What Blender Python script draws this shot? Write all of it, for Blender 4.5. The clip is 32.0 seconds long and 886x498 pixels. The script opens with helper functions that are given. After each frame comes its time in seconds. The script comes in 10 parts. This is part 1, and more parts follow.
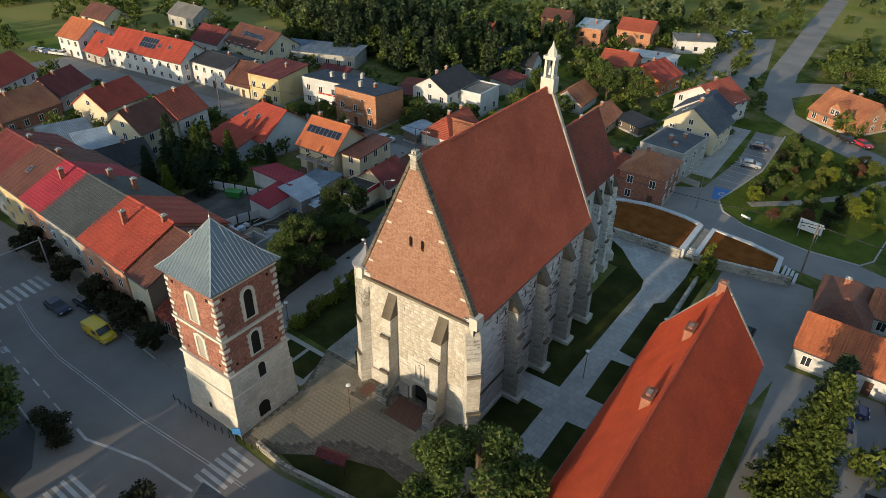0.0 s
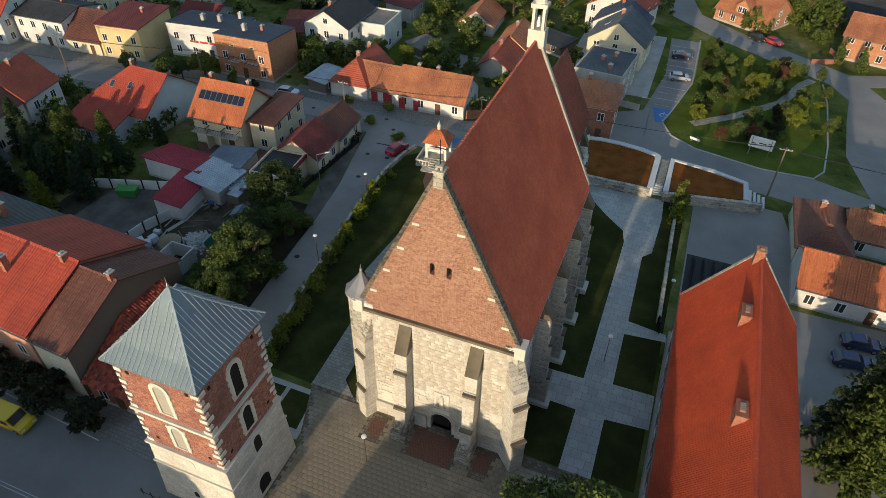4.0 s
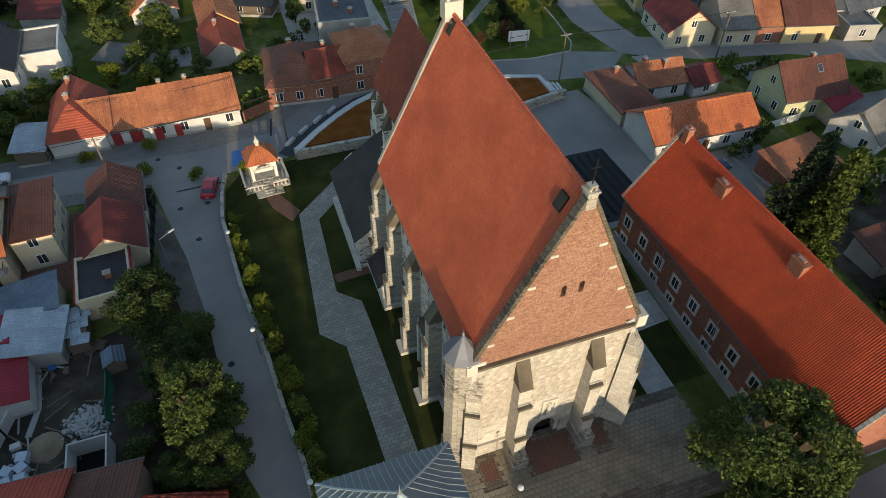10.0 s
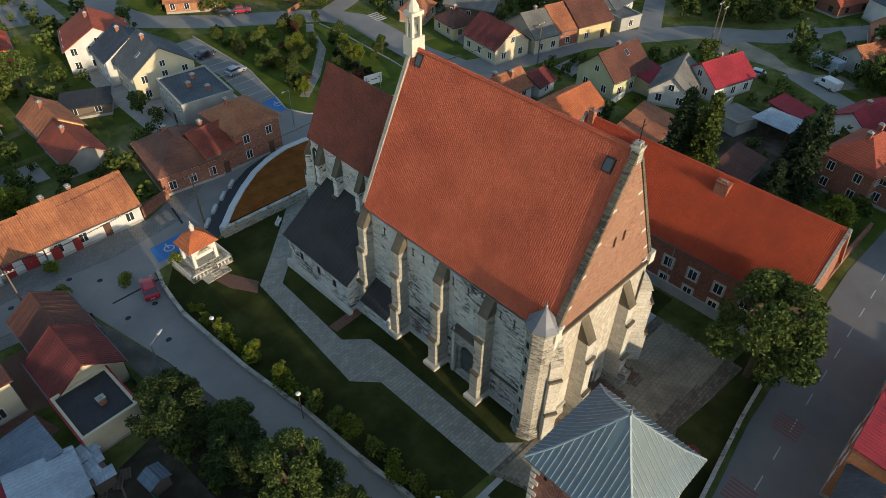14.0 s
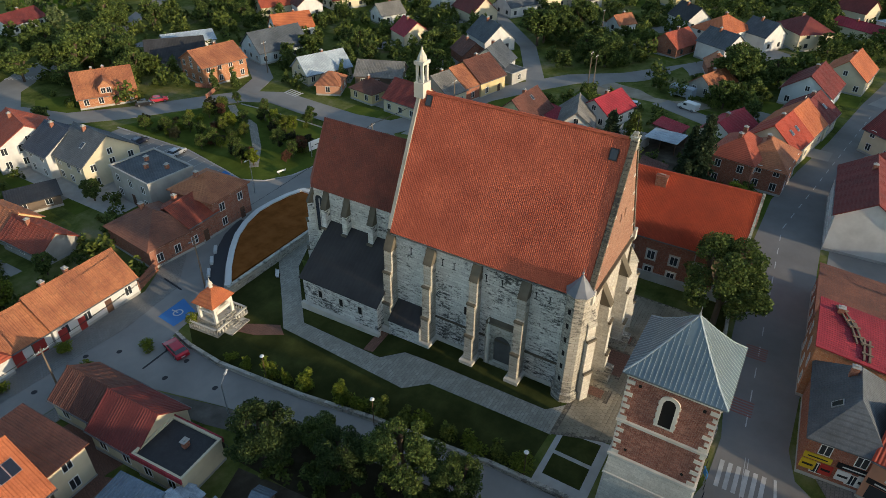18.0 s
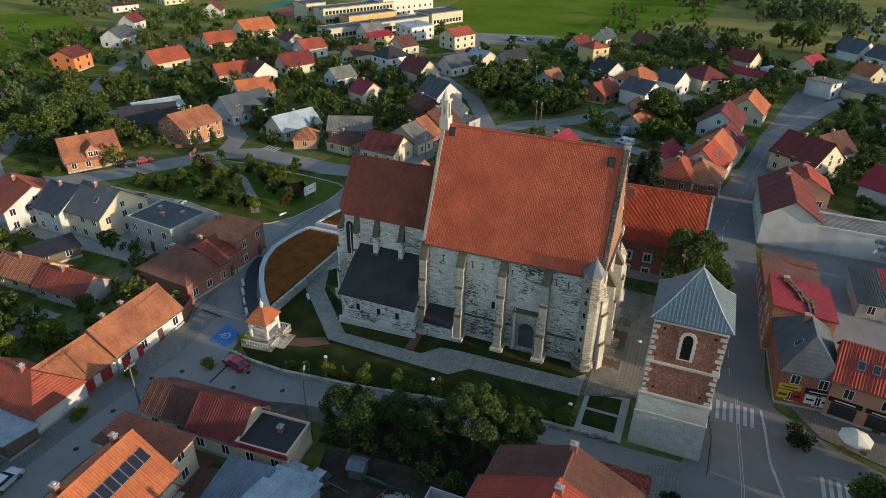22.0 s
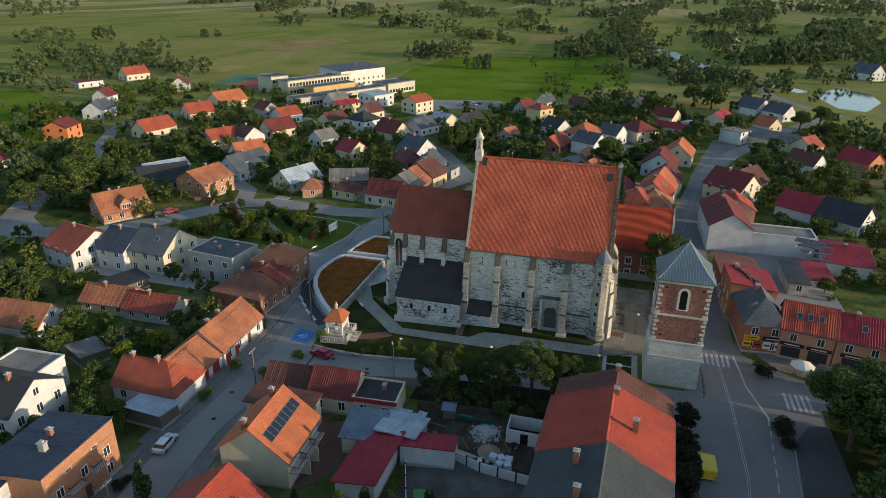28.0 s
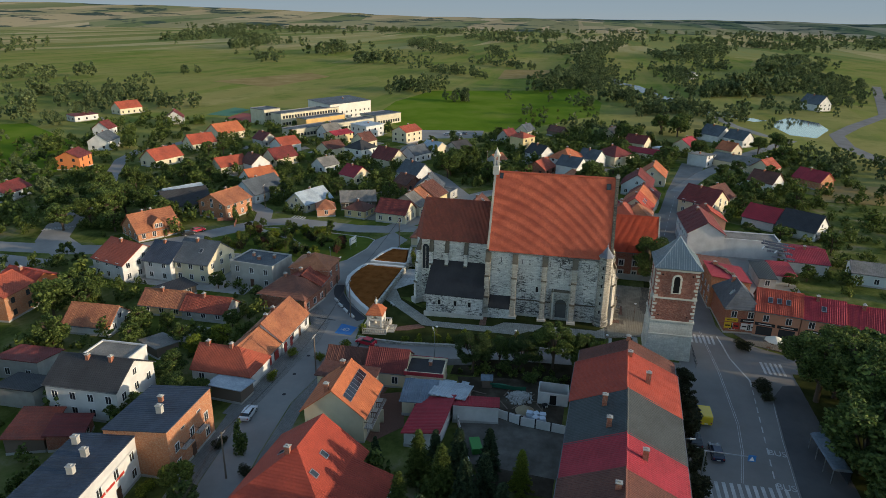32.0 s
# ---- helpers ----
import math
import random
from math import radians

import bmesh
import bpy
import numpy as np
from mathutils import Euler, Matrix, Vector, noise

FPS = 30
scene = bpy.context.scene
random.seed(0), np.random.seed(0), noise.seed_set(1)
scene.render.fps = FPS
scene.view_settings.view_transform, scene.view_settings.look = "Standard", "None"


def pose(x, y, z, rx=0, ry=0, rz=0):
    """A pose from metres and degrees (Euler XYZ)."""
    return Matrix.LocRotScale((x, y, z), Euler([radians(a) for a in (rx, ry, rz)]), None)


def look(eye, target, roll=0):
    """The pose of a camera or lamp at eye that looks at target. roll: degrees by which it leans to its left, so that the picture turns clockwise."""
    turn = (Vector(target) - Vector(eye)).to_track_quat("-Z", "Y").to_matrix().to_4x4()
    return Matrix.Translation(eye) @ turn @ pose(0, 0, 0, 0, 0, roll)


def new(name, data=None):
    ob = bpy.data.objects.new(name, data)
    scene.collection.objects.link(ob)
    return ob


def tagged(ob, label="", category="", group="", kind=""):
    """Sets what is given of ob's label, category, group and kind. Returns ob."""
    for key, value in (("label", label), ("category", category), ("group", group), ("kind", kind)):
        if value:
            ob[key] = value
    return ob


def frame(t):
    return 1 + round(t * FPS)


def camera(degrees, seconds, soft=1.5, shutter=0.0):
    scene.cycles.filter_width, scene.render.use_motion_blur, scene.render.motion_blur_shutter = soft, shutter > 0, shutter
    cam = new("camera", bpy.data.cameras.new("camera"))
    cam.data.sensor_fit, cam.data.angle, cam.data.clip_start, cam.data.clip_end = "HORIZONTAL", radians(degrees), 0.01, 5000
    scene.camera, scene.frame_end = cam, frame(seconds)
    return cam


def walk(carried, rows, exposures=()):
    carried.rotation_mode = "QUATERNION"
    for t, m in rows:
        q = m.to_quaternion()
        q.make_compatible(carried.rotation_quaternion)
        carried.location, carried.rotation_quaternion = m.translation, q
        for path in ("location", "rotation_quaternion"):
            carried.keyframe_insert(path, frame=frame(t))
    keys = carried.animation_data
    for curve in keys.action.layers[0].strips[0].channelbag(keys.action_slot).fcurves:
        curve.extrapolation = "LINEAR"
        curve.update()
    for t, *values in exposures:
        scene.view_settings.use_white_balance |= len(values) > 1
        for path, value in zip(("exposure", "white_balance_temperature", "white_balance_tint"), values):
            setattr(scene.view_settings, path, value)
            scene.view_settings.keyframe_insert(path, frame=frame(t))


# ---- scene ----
cam = camera(68.83, 32.0, soft=0.6)
PATH = [
    (0, look((2.096, 0.474, 55.168), (-2.764, 7.376, 49.807), 1.12)),
    (1, look((-2.188, 2.062, 55.257), (-6.617, 9.041, 49.629), 1.10)),
    (2, look((-6.936, 3.874, 55.455), (-10.889, 10.915, 49.557), 1.07)),
    (3, look((-12.005, 5.769, 55.716), (-15.398, 12.858, 49.533), 1.04)),
    (3.5, look((-14.625, 6.718, 55.858), (-17.700, 13.825, 49.531), 1.03)),
    (5.5, look((-25.437, 10.372, 56.427), (-27.015, 17.486, 49.579), 0.97)),
    (6, look((-28.187, 11.234, 56.557), (-29.347, 18.328, 49.605), 0.96)),
    (7, look((-33.710, 12.893, 56.792), (-34.002, 19.914, 49.677), 0.93)),
    (8, look((-39.241, 14.473, 56.991), (-38.646, 21.373, 49.778), 0.91)),
    (9, look((-44.767, 15.988, 57.155), (-43.287, 22.721, 49.911), 0.88)),
    (10, look((-50.278, 17.458, 57.289), (-47.934, 23.977, 50.077), 0.85)),
    (11, look((-55.772, 18.900, 57.401), (-52.602, 25.165, 50.280), 0.83)),
    (12, look((-61.249, 20.331, 57.502), (-57.306, 26.308, 50.521), 0.81)),
    (13, look((-66.709, 21.763, 57.603), (-62.057, 27.431, 50.804), 0.79)),
    (14, look((-72.156, 23.203, 57.716), (-66.868, 28.553, 51.128), 0.77)),
    (14.5, look((-74.875, 23.927, 57.780), (-69.297, 29.120, 51.306), 0.76)),
    (16.5, look((-85.726, 26.857, 58.112), (-79.172, 31.447, 52.114), 0.72)),
    (17, look((-88.432, 27.595, 58.217), (-81.677, 32.046, 52.339), 0.72)),
    (18, look((-93.839, 29.075, 58.455), (-86.725, 33.264, 52.811), 0.70)),
    (19, look((-99.238, 30.556, 58.729), (-91.816, 34.501, 53.311), 0.69)),
    (20, look((-104.627, 32.033, 59.034), (-96.941, 35.752, 53.829), 0.69)),
    (21, look((-110.009, 33.505, 59.362), (-102.093, 37.012, 54.359), 0.68)),
    (22, look((-115.384, 34.972, 59.701), (-107.267, 38.281, 54.889), 0.68)),
    (23, look((-120.755, 36.439, 60.038), (-112.462, 39.564, 55.406), 0.68)),
    (24, look((-126.126, 37.914, 60.359), (-117.678, 40.870, 55.899), 0.68)),
    (25, look((-131.503, 39.407, 60.651), (-122.919, 42.210, 56.354), 0.69)),
    (25.5, look((-134.195, 40.165, 60.783), (-125.550, 42.898, 56.564), 0.70)),
    (27.5, look((-145.013, 43.298, 61.205), (-136.159, 45.784, 57.278), 0.73)),
    (28, look((-147.735, 44.113, 61.288), (-138.836, 46.541, 57.428), 0.74)),
    (29, look((-153.206, 45.778, 61.441), (-144.222, 48.091, 57.709), 0.76)),
    (30, look((-158.718, 47.480, 61.610), (-149.654, 49.670, 57.999), 0.79)),
    (31, look((-164.272, 49.183, 61.850), (-155.134, 51.253, 58.355), 0.82)),
    (32, look((-169.863, 50.825, 62.247), (-160.665, 52.815, 58.865), 0.85)),
]
walk(cam, PATH, exposures=[(0.0, 0.08, 7600, 10), (12.0, 0.07, 7600, 10), (18.0, 0.10, 7420, 10), (32.0, 0.06, 7150, 10)])

# low evening sun from behind the west front
SUN_EL, SUN_AZ = radians(10.5), math.atan2(0.075, 1.0)
world = bpy.data.worlds.new("sky")
scene.world = world
world.use_nodes = True
sky = world.node_tree.nodes.new("ShaderNodeTexSky")
sky.sky_type = "NISHITA"
sky.sun_disc = False
sky.sun_elevation = SUN_EL
sky.sun_rotation = math.pi + SUN_AZ
sky.air_density, sky.dust_density, sky.ozone_density = 1.0, 0.5, 2.0
back = world.node_tree.nodes["Background"]
back.inputs["Strength"].default_value = 0.305
world.node_tree.links.new(sky.outputs["Color"], back.inputs["Color"])
sun_data = bpy.data.lights.new("sun", "SUN")
sun_data.energy, sun_data.angle, sun_data.color = 4.6, radians(0.6), (1.0, 0.86, 0.68)
sun = new("sun", sun_data)
way = Vector((math.sin(SUN_AZ) * math.cos(SUN_EL), math.cos(SUN_AZ) * math.cos(SUN_EL), -math.sin(SUN_EL)))
sun.matrix_world = look(Vector((-30, 40, 0)) - way * 300, (-30, 40, 0))


# ---- materials ----
def base_mat(name, rough=0.85, metal=0.0):
    m = bpy.data.materials.new(name)
    m.use_nodes = True
    p = m.node_tree.nodes["Principled BSDF"]
    p.inputs["Roughness"].default_value = rough
    p.inputs["Metallic"].default_value = metal
    p.inputs["Specular IOR Level"].default_value = 0.3
    return m, m.node_tree.nodes, m.node_tree.links, p


def coords(n, l, kind="Object"):
    return n.new("ShaderNodeTexCoord").outputs[kind]


def noise_tex(n, l, vec, scale, detail=4.0, rough=0.6):
    t = n.new("ShaderNodeTexNoise")
    t.inputs["Scale"].default_value, t.inputs["Detail"].default_value, t.inputs["Roughness"].default_value = scale, detail, rough
    l.new(vec, t.inputs["Vector"])
    return t.outputs["Fac"]


def ramp(n, l, fac, stops):
    r = n.new("ShaderNodeValToRGB")
    e = r.color_ramp.elements
    while len(e) < len(stops):
        e.new(0.5)
    for el, (pos, col) in zip(e, stops):
        el.position, el.color = pos, (*col, 1.0)
    l.new(fac, r.inputs["Fac"])
    return r.outputs["Color"]


def mixc(n, l, fac, a, b, mode="MIX"):
    m = n.new("ShaderNodeMix")
    m.data_type, m.blend_type = "RGBA", mode
    for sock, val in ((m.inputs[0], fac), (m.inputs[6], a), (m.inputs[7], b)):
        if isinstance(val, (int, float)):
            sock.default_value = val
        elif isinstance(val, tuple):
            sock.default_value = (*val, 1.0)
        else:
            l.new(val, sock)
    return m.outputs[2]


def math_node(n, l, op, a, b=None):
    m = n.new("ShaderNodeMath")
    m.operation = op
    for sock, val in zip(m.inputs, (a, b)):
        if isinstance(val, (int, float)):
            sock.default_value = val
        elif val is not None:
            l.new(val, sock)
    return m.outputs[0]


def bump(n, l, p, height, strength=0.4, dist=0.05):
    b = n.new("ShaderNodeBump")
    b.inputs["Strength"].default_value, b.inputs["Distance"].default_value = strength, dist
    l.new(height, b.inputs["Height"])
    l.new(b.outputs["Normal"], p.inputs["Normal"])


def wall_vec(n, l):
    """Along the wall and up: for walls that run along x or y."""
    s = n.new("ShaderNodeSeparateXYZ")
    l.new(coords(n, l), s.inputs[0])
    c = n.new("ShaderNodeCombineXYZ")
    l.new(math_node(n, l, "ADD", s.outputs[0], s.outputs[1]), c.inputs[0])
    l.new(s.outputs[2], c.inputs[1])
    return c.outputs[0]


def shade(c, f):
    return tuple(min(1.0, v * f) for v in c)


def plaster(name, col, stain=0.25):
    m, n, l, p = base_mat(name, 0.9)
    v = coords(n, l)
    big = noise_tex(n, l, v, 0.35, 3)
    fine = noise_tex(n, l, v, 6.0, 5)
    c = ramp(n, l, big, [(0.3, shade(col, 1 - stain)), (0.62, col)])
    c = mixc(n, l, math_node(n, l, "MULTIPLY", fine, 0.35), c, shade(col, 0.72))
    r = n.new("ShaderNodeObjectInfo")
    c = mixc(n, l, math_node(n, l, "MULTIPLY", r.outputs["Random"], 0.12), c, shade(col, 0.7))
    l.new(c, p.inputs["Base Color"])
    bump(n, l, p, fine, 0.25, 0.02)
    return m


def tiles(name, col, dark, rib=0.0, moss=0.0, course=0.35):
    """Roof covering: fine ribs down the slope, courses across it, weathering in patches."""
    m, n, l, p = base_mat(name, 0.75)
    v = coords(n, l)
    big = noise_tex(n, l, v, 0.22, 4, 0.65)
    fine = noise_tex(n, l, v, 2.2, 6, 0.75)
    spot = noise_tex(n, l, v, 9.0, 3, 0.6)
    c = ramp(n, l, big, [(0.32, shade(dark, 0.85)), (0.6, col)])
    c = mixc(n, l, ramp(n, l, fine, [(0.3, (0.75, 0.75, 0.75)), (0.62, (0, 0, 0))]), c, shade(dark, 0.8))
    c = mixc(n, l, ramp(n, l, spot, [(0.56, (0, 0, 0)), (0.72, (0.5, 0.5, 0.5))]), c, shade(col, 1.35))
    if moss:
        mo = noise_tex(n, l, v, 0.9, 6, 0.75)
        c = mixc(n, l, ramp(n, l, mo, [(0.55, (0, 0, 0)), (0.75, (moss, moss, moss))]), c, (0.07, 0.055, 0.04))
    l.new(c, p.inputs["Base Color"])
    s = n.new("ShaderNodeSeparateXYZ")
    l.new(v, s.inputs[0])
    up = math_node(n, l, "SINE", math_node(n, l, "MULTIPLY", s.outputs[2], 2 * math.pi / (course * 0.6)))
    h = math_node(n, l, "ADD", math_node(n, l, "MULTIPLY", up, 0.25), math_node(n, l, "MULTIPLY", spot, 0.5))
    if rib:
        w = math_node(n, l, "SINE", math_node(n, l, "MULTIPLY", s.outputs[0], 2 * math.pi / rib))
        h = math_node(n, l, "ADD", h, math_node(n, l, "MULTIPLY", w, 0.8))
    bump(n, l, p, h, 0.6, 0.06)
    return m


def sheet_metal(name, col, dark, rough=0.45, metal=0.25):
    m, n, l, p = base_mat(name, rough, metal)
    v = coords(n, l)
    big = noise_tex(n, l, v, 0.3, 4)
    fine = noise_tex(n, l, v, 4.0, 5, 0.7)
    c = ramp(n, l, big, [(0.3, dark), (0.65, col)])
    c = mixc(n, l, math_node(n, l, "MULTIPLY", fine, 0.4), c, dark)
    l.new(c, p.inputs["Base Color"])
    bump(n, l, p, fine, 0.15, 0.02)
    return m


def masonry(name, col, dark, mortar, bw, bh, stain=0.5, stain_col=(0.05, 0.05, 0.05), relief=0.5, joint=0.02):
    m, n, l, p = base_mat(name, 0.92)
    v = wall_vec(n, l)
    o = coords(n, l)
    b = n.new("ShaderNodeTexBrick")
    b.inputs["Scale"].default_value = 1.0
    b.inputs["Brick Width"].default_value, b.inputs["Row Height"].default_value = bw, bh
    b.inputs["Mortar Size"].default_value, b.inputs["Mortar Smooth"].default_value = joint, 0.3
    b.inputs["Color1"].default_value, b.inputs["Color2"].default_value, b.inputs["Mortar"].default_value = (*col, 1), (*dark, 1), (*mortar, 1)
    b.inputs["Bias"].default_value = -0.1
    l.new(v, b.inputs["Vector"])
    big = noise_tex(n, l, o, 0.25, 6, 0.7)
    fine = noise_tex(n, l, o, 3.0, 6, 0.75)
    mid = noise_tex(n, l, o, 1.1, 6, 0.75)
    c = mixc(n, l, ramp(n, l, fine, [(0.38, (0, 0, 0)), (0.66, (0.75, 0.75, 0.75))]), b.outputs["Color"], shade(dark, 0.72))
    c = mixc(n, l, ramp(n, l, mid, [(0.5, (0, 0, 0)), (0.7, (0.4, 0.4, 0.4))]), c, mixc(n, l, 0.5, mortar, col))
    c = mixc(n, l, ramp(n, l, big, [(0.45, (0, 0, 0)), (0.68, (stain, stain, stain))]), c, stain_col)
    l.new(c, p.inputs["Base Color"])
    h = math_node(n, l, "SUBTRACT", math_node(n, l, "MULTIPLY", fine, 0.8), math_node(n, l, "MULTIPLY", b.outputs["Fac"], 0.8))
    bump(n, l, p, h, relief, 0.08)
    return m


def rough_stone(name, col, dark, streak):
    """Old limestone, coursed and pitted, black with crust in flat streaks."""
    m, n, l, p = base_mat(name, 0.95)
    o = coords(n, l)
    mp = n.new("ShaderNodeMapping")
    mp.inputs["Scale"].default_value = (1.0, 1.0, 3.2)
    l.new(o, mp.inputs["Vector"])
    flat = noise_tex(n, l, mp.outputs[0], 1.1, 8, 0.78)
    big = noise_tex(n, l, o, 0.16, 4, 0.6)
    fine = noise_tex(n, l, mp.outputs[0], 5.0, 6, 0.8)
    b = n.new("ShaderNodeTexBrick")
    b.inputs["Scale"].default_value = 1.0
    b.inputs["Brick Width"].default_value, b.inputs["Row Height"].default_value = 0.85, 0.38
    b.inputs["Mortar Size"].default_value = 0.02
    b.inputs["Color1"].default_value, b.inputs["Color2"].default_value, b.inputs["Mortar"].default_value = (*col, 1), (*shade(col, 0.72), 1), (*dark, 1)
    l.new(wall_vec(n, l), b.inputs["Vector"])
    c = mixc(n, l, math_node(n, l, "MULTIPLY", fine, 0.3), b.outputs["Color"], dark)
    lim = math_node(n, l, "ADD", math_node(n, l, "MULTIPLY", flat, 0.8), math_node(n, l, "MULTIPLY", big, 0.45))
    c = mixc(n, l, ramp(n, l, lim, [(0.645, (0, 0, 0)), (0.72, (streak, streak, streak))]), c, (0.035, 0.035, 0.035))
    l.new(c, p.inputs["Base Color"])
    h = math_node(n, l, "SUBTRACT", math_node(n, l, "ADD", flat, math_node(n, l, "MULTIPLY", fine, 0.5)), math_node(n, l, "MULTIPLY", b.outputs["Fac"], 0.5))
    bump(n, l, p, h, 0.9, 0.15)
    return m


def ground_mat(name, cols, s1=0.15, s2=2.0, rough=0.95, rel=0.3):
    m, n, l, p = base_mat(name, rough)
    p.inputs["Specular IOR Level"].default_value = 0.0
    v = coords(n, l)
    a = noise_tex(n, l, v, s1, 5, 0.6)
    b = noise_tex(n, l, v, s2, 6, 0.7)
    c = ramp(n, l, a, [(0.3, cols[0]), (0.5, cols[1]), (0.72, cols[2])])
    c = mixc(n, l, math_node(n, l, "MULTIPLY", b, 0.5), c, cols[0])
    l.new(c, p.inputs["Base Color"])
    bump(n, l, p, b, rel, 0.05)
    return m


def paving(name, col, dark, bw, bh):
    m, n, l, p = base_mat(name, 0.85)
    v = coords(n, l)
    b = n.new("ShaderNodeTexBrick")
    b.inputs["Scale"].default_value = 1.0
    b.inputs["Brick Width"].default_value, b.inputs["Row Height"].default_value, b.inputs["Mortar Size"].default_value = bw, bh, 0.02
    b.inputs["Color1"].default_value, b.inputs["Color2"].default_value, b.inputs["Mortar"].default_value = (*col, 1), (*dark, 1), (*shade(dark, 0.5), 1)
    l.new(v, b.inputs["Vector"])
    a = noise_tex(n, l, v, 0.3, 5, 0.65)
    f = noise_tex(n, l, v, 5, 5, 0.7)
    c = mixc(n, l, ramp(n, l, a, [(0.4, (0, 0, 0)), (0.7, (0.55, 0.55, 0.55))]), b.outputs["Color"], shade(dark, 0.65))
    c = mixc(n, l, math_node(n, l, "MULTIPLY", f, 0.3), c, shade(dark, 0.6))
    l.new(c, p.inputs["Base Color"])
    bump(n, l, p, math_node(n, l, "SUBTRACT", f, b.outputs["Fac"]), 0.3, 0.03)
    return m


def plain(name, col, rough=0.6, metal=0.0):
    m, n, l, p = base_mat(name, rough, metal)
    f = noise_tex(n, l, coords(n, l), 3.0, 4)
    l.new(mixc(n, l, math_node(n, l, "MULTIPLY", f, 0.4), col, shade(col, 0.7)), p.inputs["Base Color"])
    return m


def foliage(name, c0, c1, c2):
    m, n, l, p = base_mat(name, 0.7)
    g = n.new("ShaderNodeNewGeometry")
    o = n.new("ShaderNodeObjectInfo")
    a = noise_tex(n, l, coords(n, l), 0.35, 2)
    k = math_node(n, l, "ADD", math_node(n, l, "MULTIPLY", g.outputs["Random Per Island"], 0.4), math_node(n, l, "MULTIPLY", a, 0.6))
    c = ramp(n, l, k, [(0.2, shade(c0, 0.55)), (0.5, shade(c1, 1.3)), (0.82, shade(c2, 1.3))])
    c = mixc(n, l, math_node(n, l, "MULTIPLY", o.outputs["Random"], 0.3), c, c0)
    l.new(c, p.inputs["Base Color"])
    p.inputs["Specular IOR Level"].default_value = 0.15
    t = n.new("ShaderNodeBsdfTranslucent")
    l.new(c, t.inputs["Color"])
    mx = n.new("ShaderNodeMixShader")
    mx.inputs[0].default_value = 0.28
    l.new(p.outputs[0], mx.inputs[1])
    l.new(t.outputs[0], mx.inputs[2])
    l.new(mx.outputs[0], n["Material Output"].inputs["Surface"])
    return m


def glass_mat(name, col=(0.03, 0.035, 0.04)):
    m, n, l, p = base_mat(name, 0.08)
    p.inputs["Base Color"].default_value = (*col, 1)
    p.inputs["Specular IOR Level"].default_value = 0.6
    return m


RED = dict(
    nave=tiles("nave_tiles", (0.55, 0.125, 0.064), (0.43, 0.085, 0.044), 0, 0.0),
    chancel=tiles("chancel_tiles", (0.30, 0.075, 0.045), (0.18, 0.05, 0.035), 0, 0.5),
    manor=tiles("manor_tiles", (0.52, 0.078, 0.030), (0.40, 0.058, 0.026), 0, 0.0),
    orange=tiles("orange_tiles", (0.50, 0.15, 0.06), (0.36, 0.10, 0.045), 0.3, 0.2),
    old=tiles("old_tiles", (0.46, 0.175, 0.08), (0.26, 0.09, 0.05), 0.3, 0.7),
    red=tiles("red_sheet_tiles", (0.40, 0.062, 0.034), (0.29, 0.045, 0.027), 0.35, 0.2),
    crimson=tiles("crimson_sheet", (0.36, 0.03, 0.045), (0.25, 0.022, 0.032), 0.4),
    maroon=tiles("maroon_sheet", (0.19, 0.035, 0.03), (0.12, 0.025, 0.022), 0.35),
    brown=tiles("brown_tiles", (0.155, 0.058, 0.04), (0.09, 0.036, 0.027), 0.3, 0.3),
    clay=tiles("town_clay_tiles", (0.40, 0.085, 0.045), (0.27, 0.06, 0.035), 0.3, 0.3),
    rust=tiles("rusty_sheet", (0.26, 0.10, 0.06), (0.14, 0.06, 0.045), 0.25, 0.7),
    mossy=tiles("mossy_red_tiles", (0.36, 0.075, 0.04), (0.17, 0.04, 0.028), 0.28, 0.85),
    navy=tiles("dark_blue_sheet", (0.052, 0.068, 0.098), (0.03, 0.04, 0.058), 0.5, 0.2),
    slate=tiles("slate_sheet", (0.10, 0.115, 0.13), (0.06, 0.07, 0.08), 0.4),
    dark=tiles("dark_felt", (0.045, 0.045, 0.048), (0.028, 0.028, 0.03), 0.0),
    grey=tiles("grey_fibre", (0.22, 0.21, 0.19), (0.13, 0.125, 0.115), 0.2, 0.5),
    blue=tiles("blue_grey_sheet", (0.16, 0.21, 0.26), (0.10, 0.135, 0.17), 0.35),
    pale=tiles("pale_sheet", (0.40, 0.47, 0.52), (0.27, 0.32, 0.36), 0.4),
    green=tiles("green_grey_sheet", (0.060, 0.070, 0.070), (0.042, 0.048, 0.048), 0.4),
    white=tiles("white_membrane", (0.62, 0.62, 0.60), (0.48, 0.48, 0.46), 0.0),
)
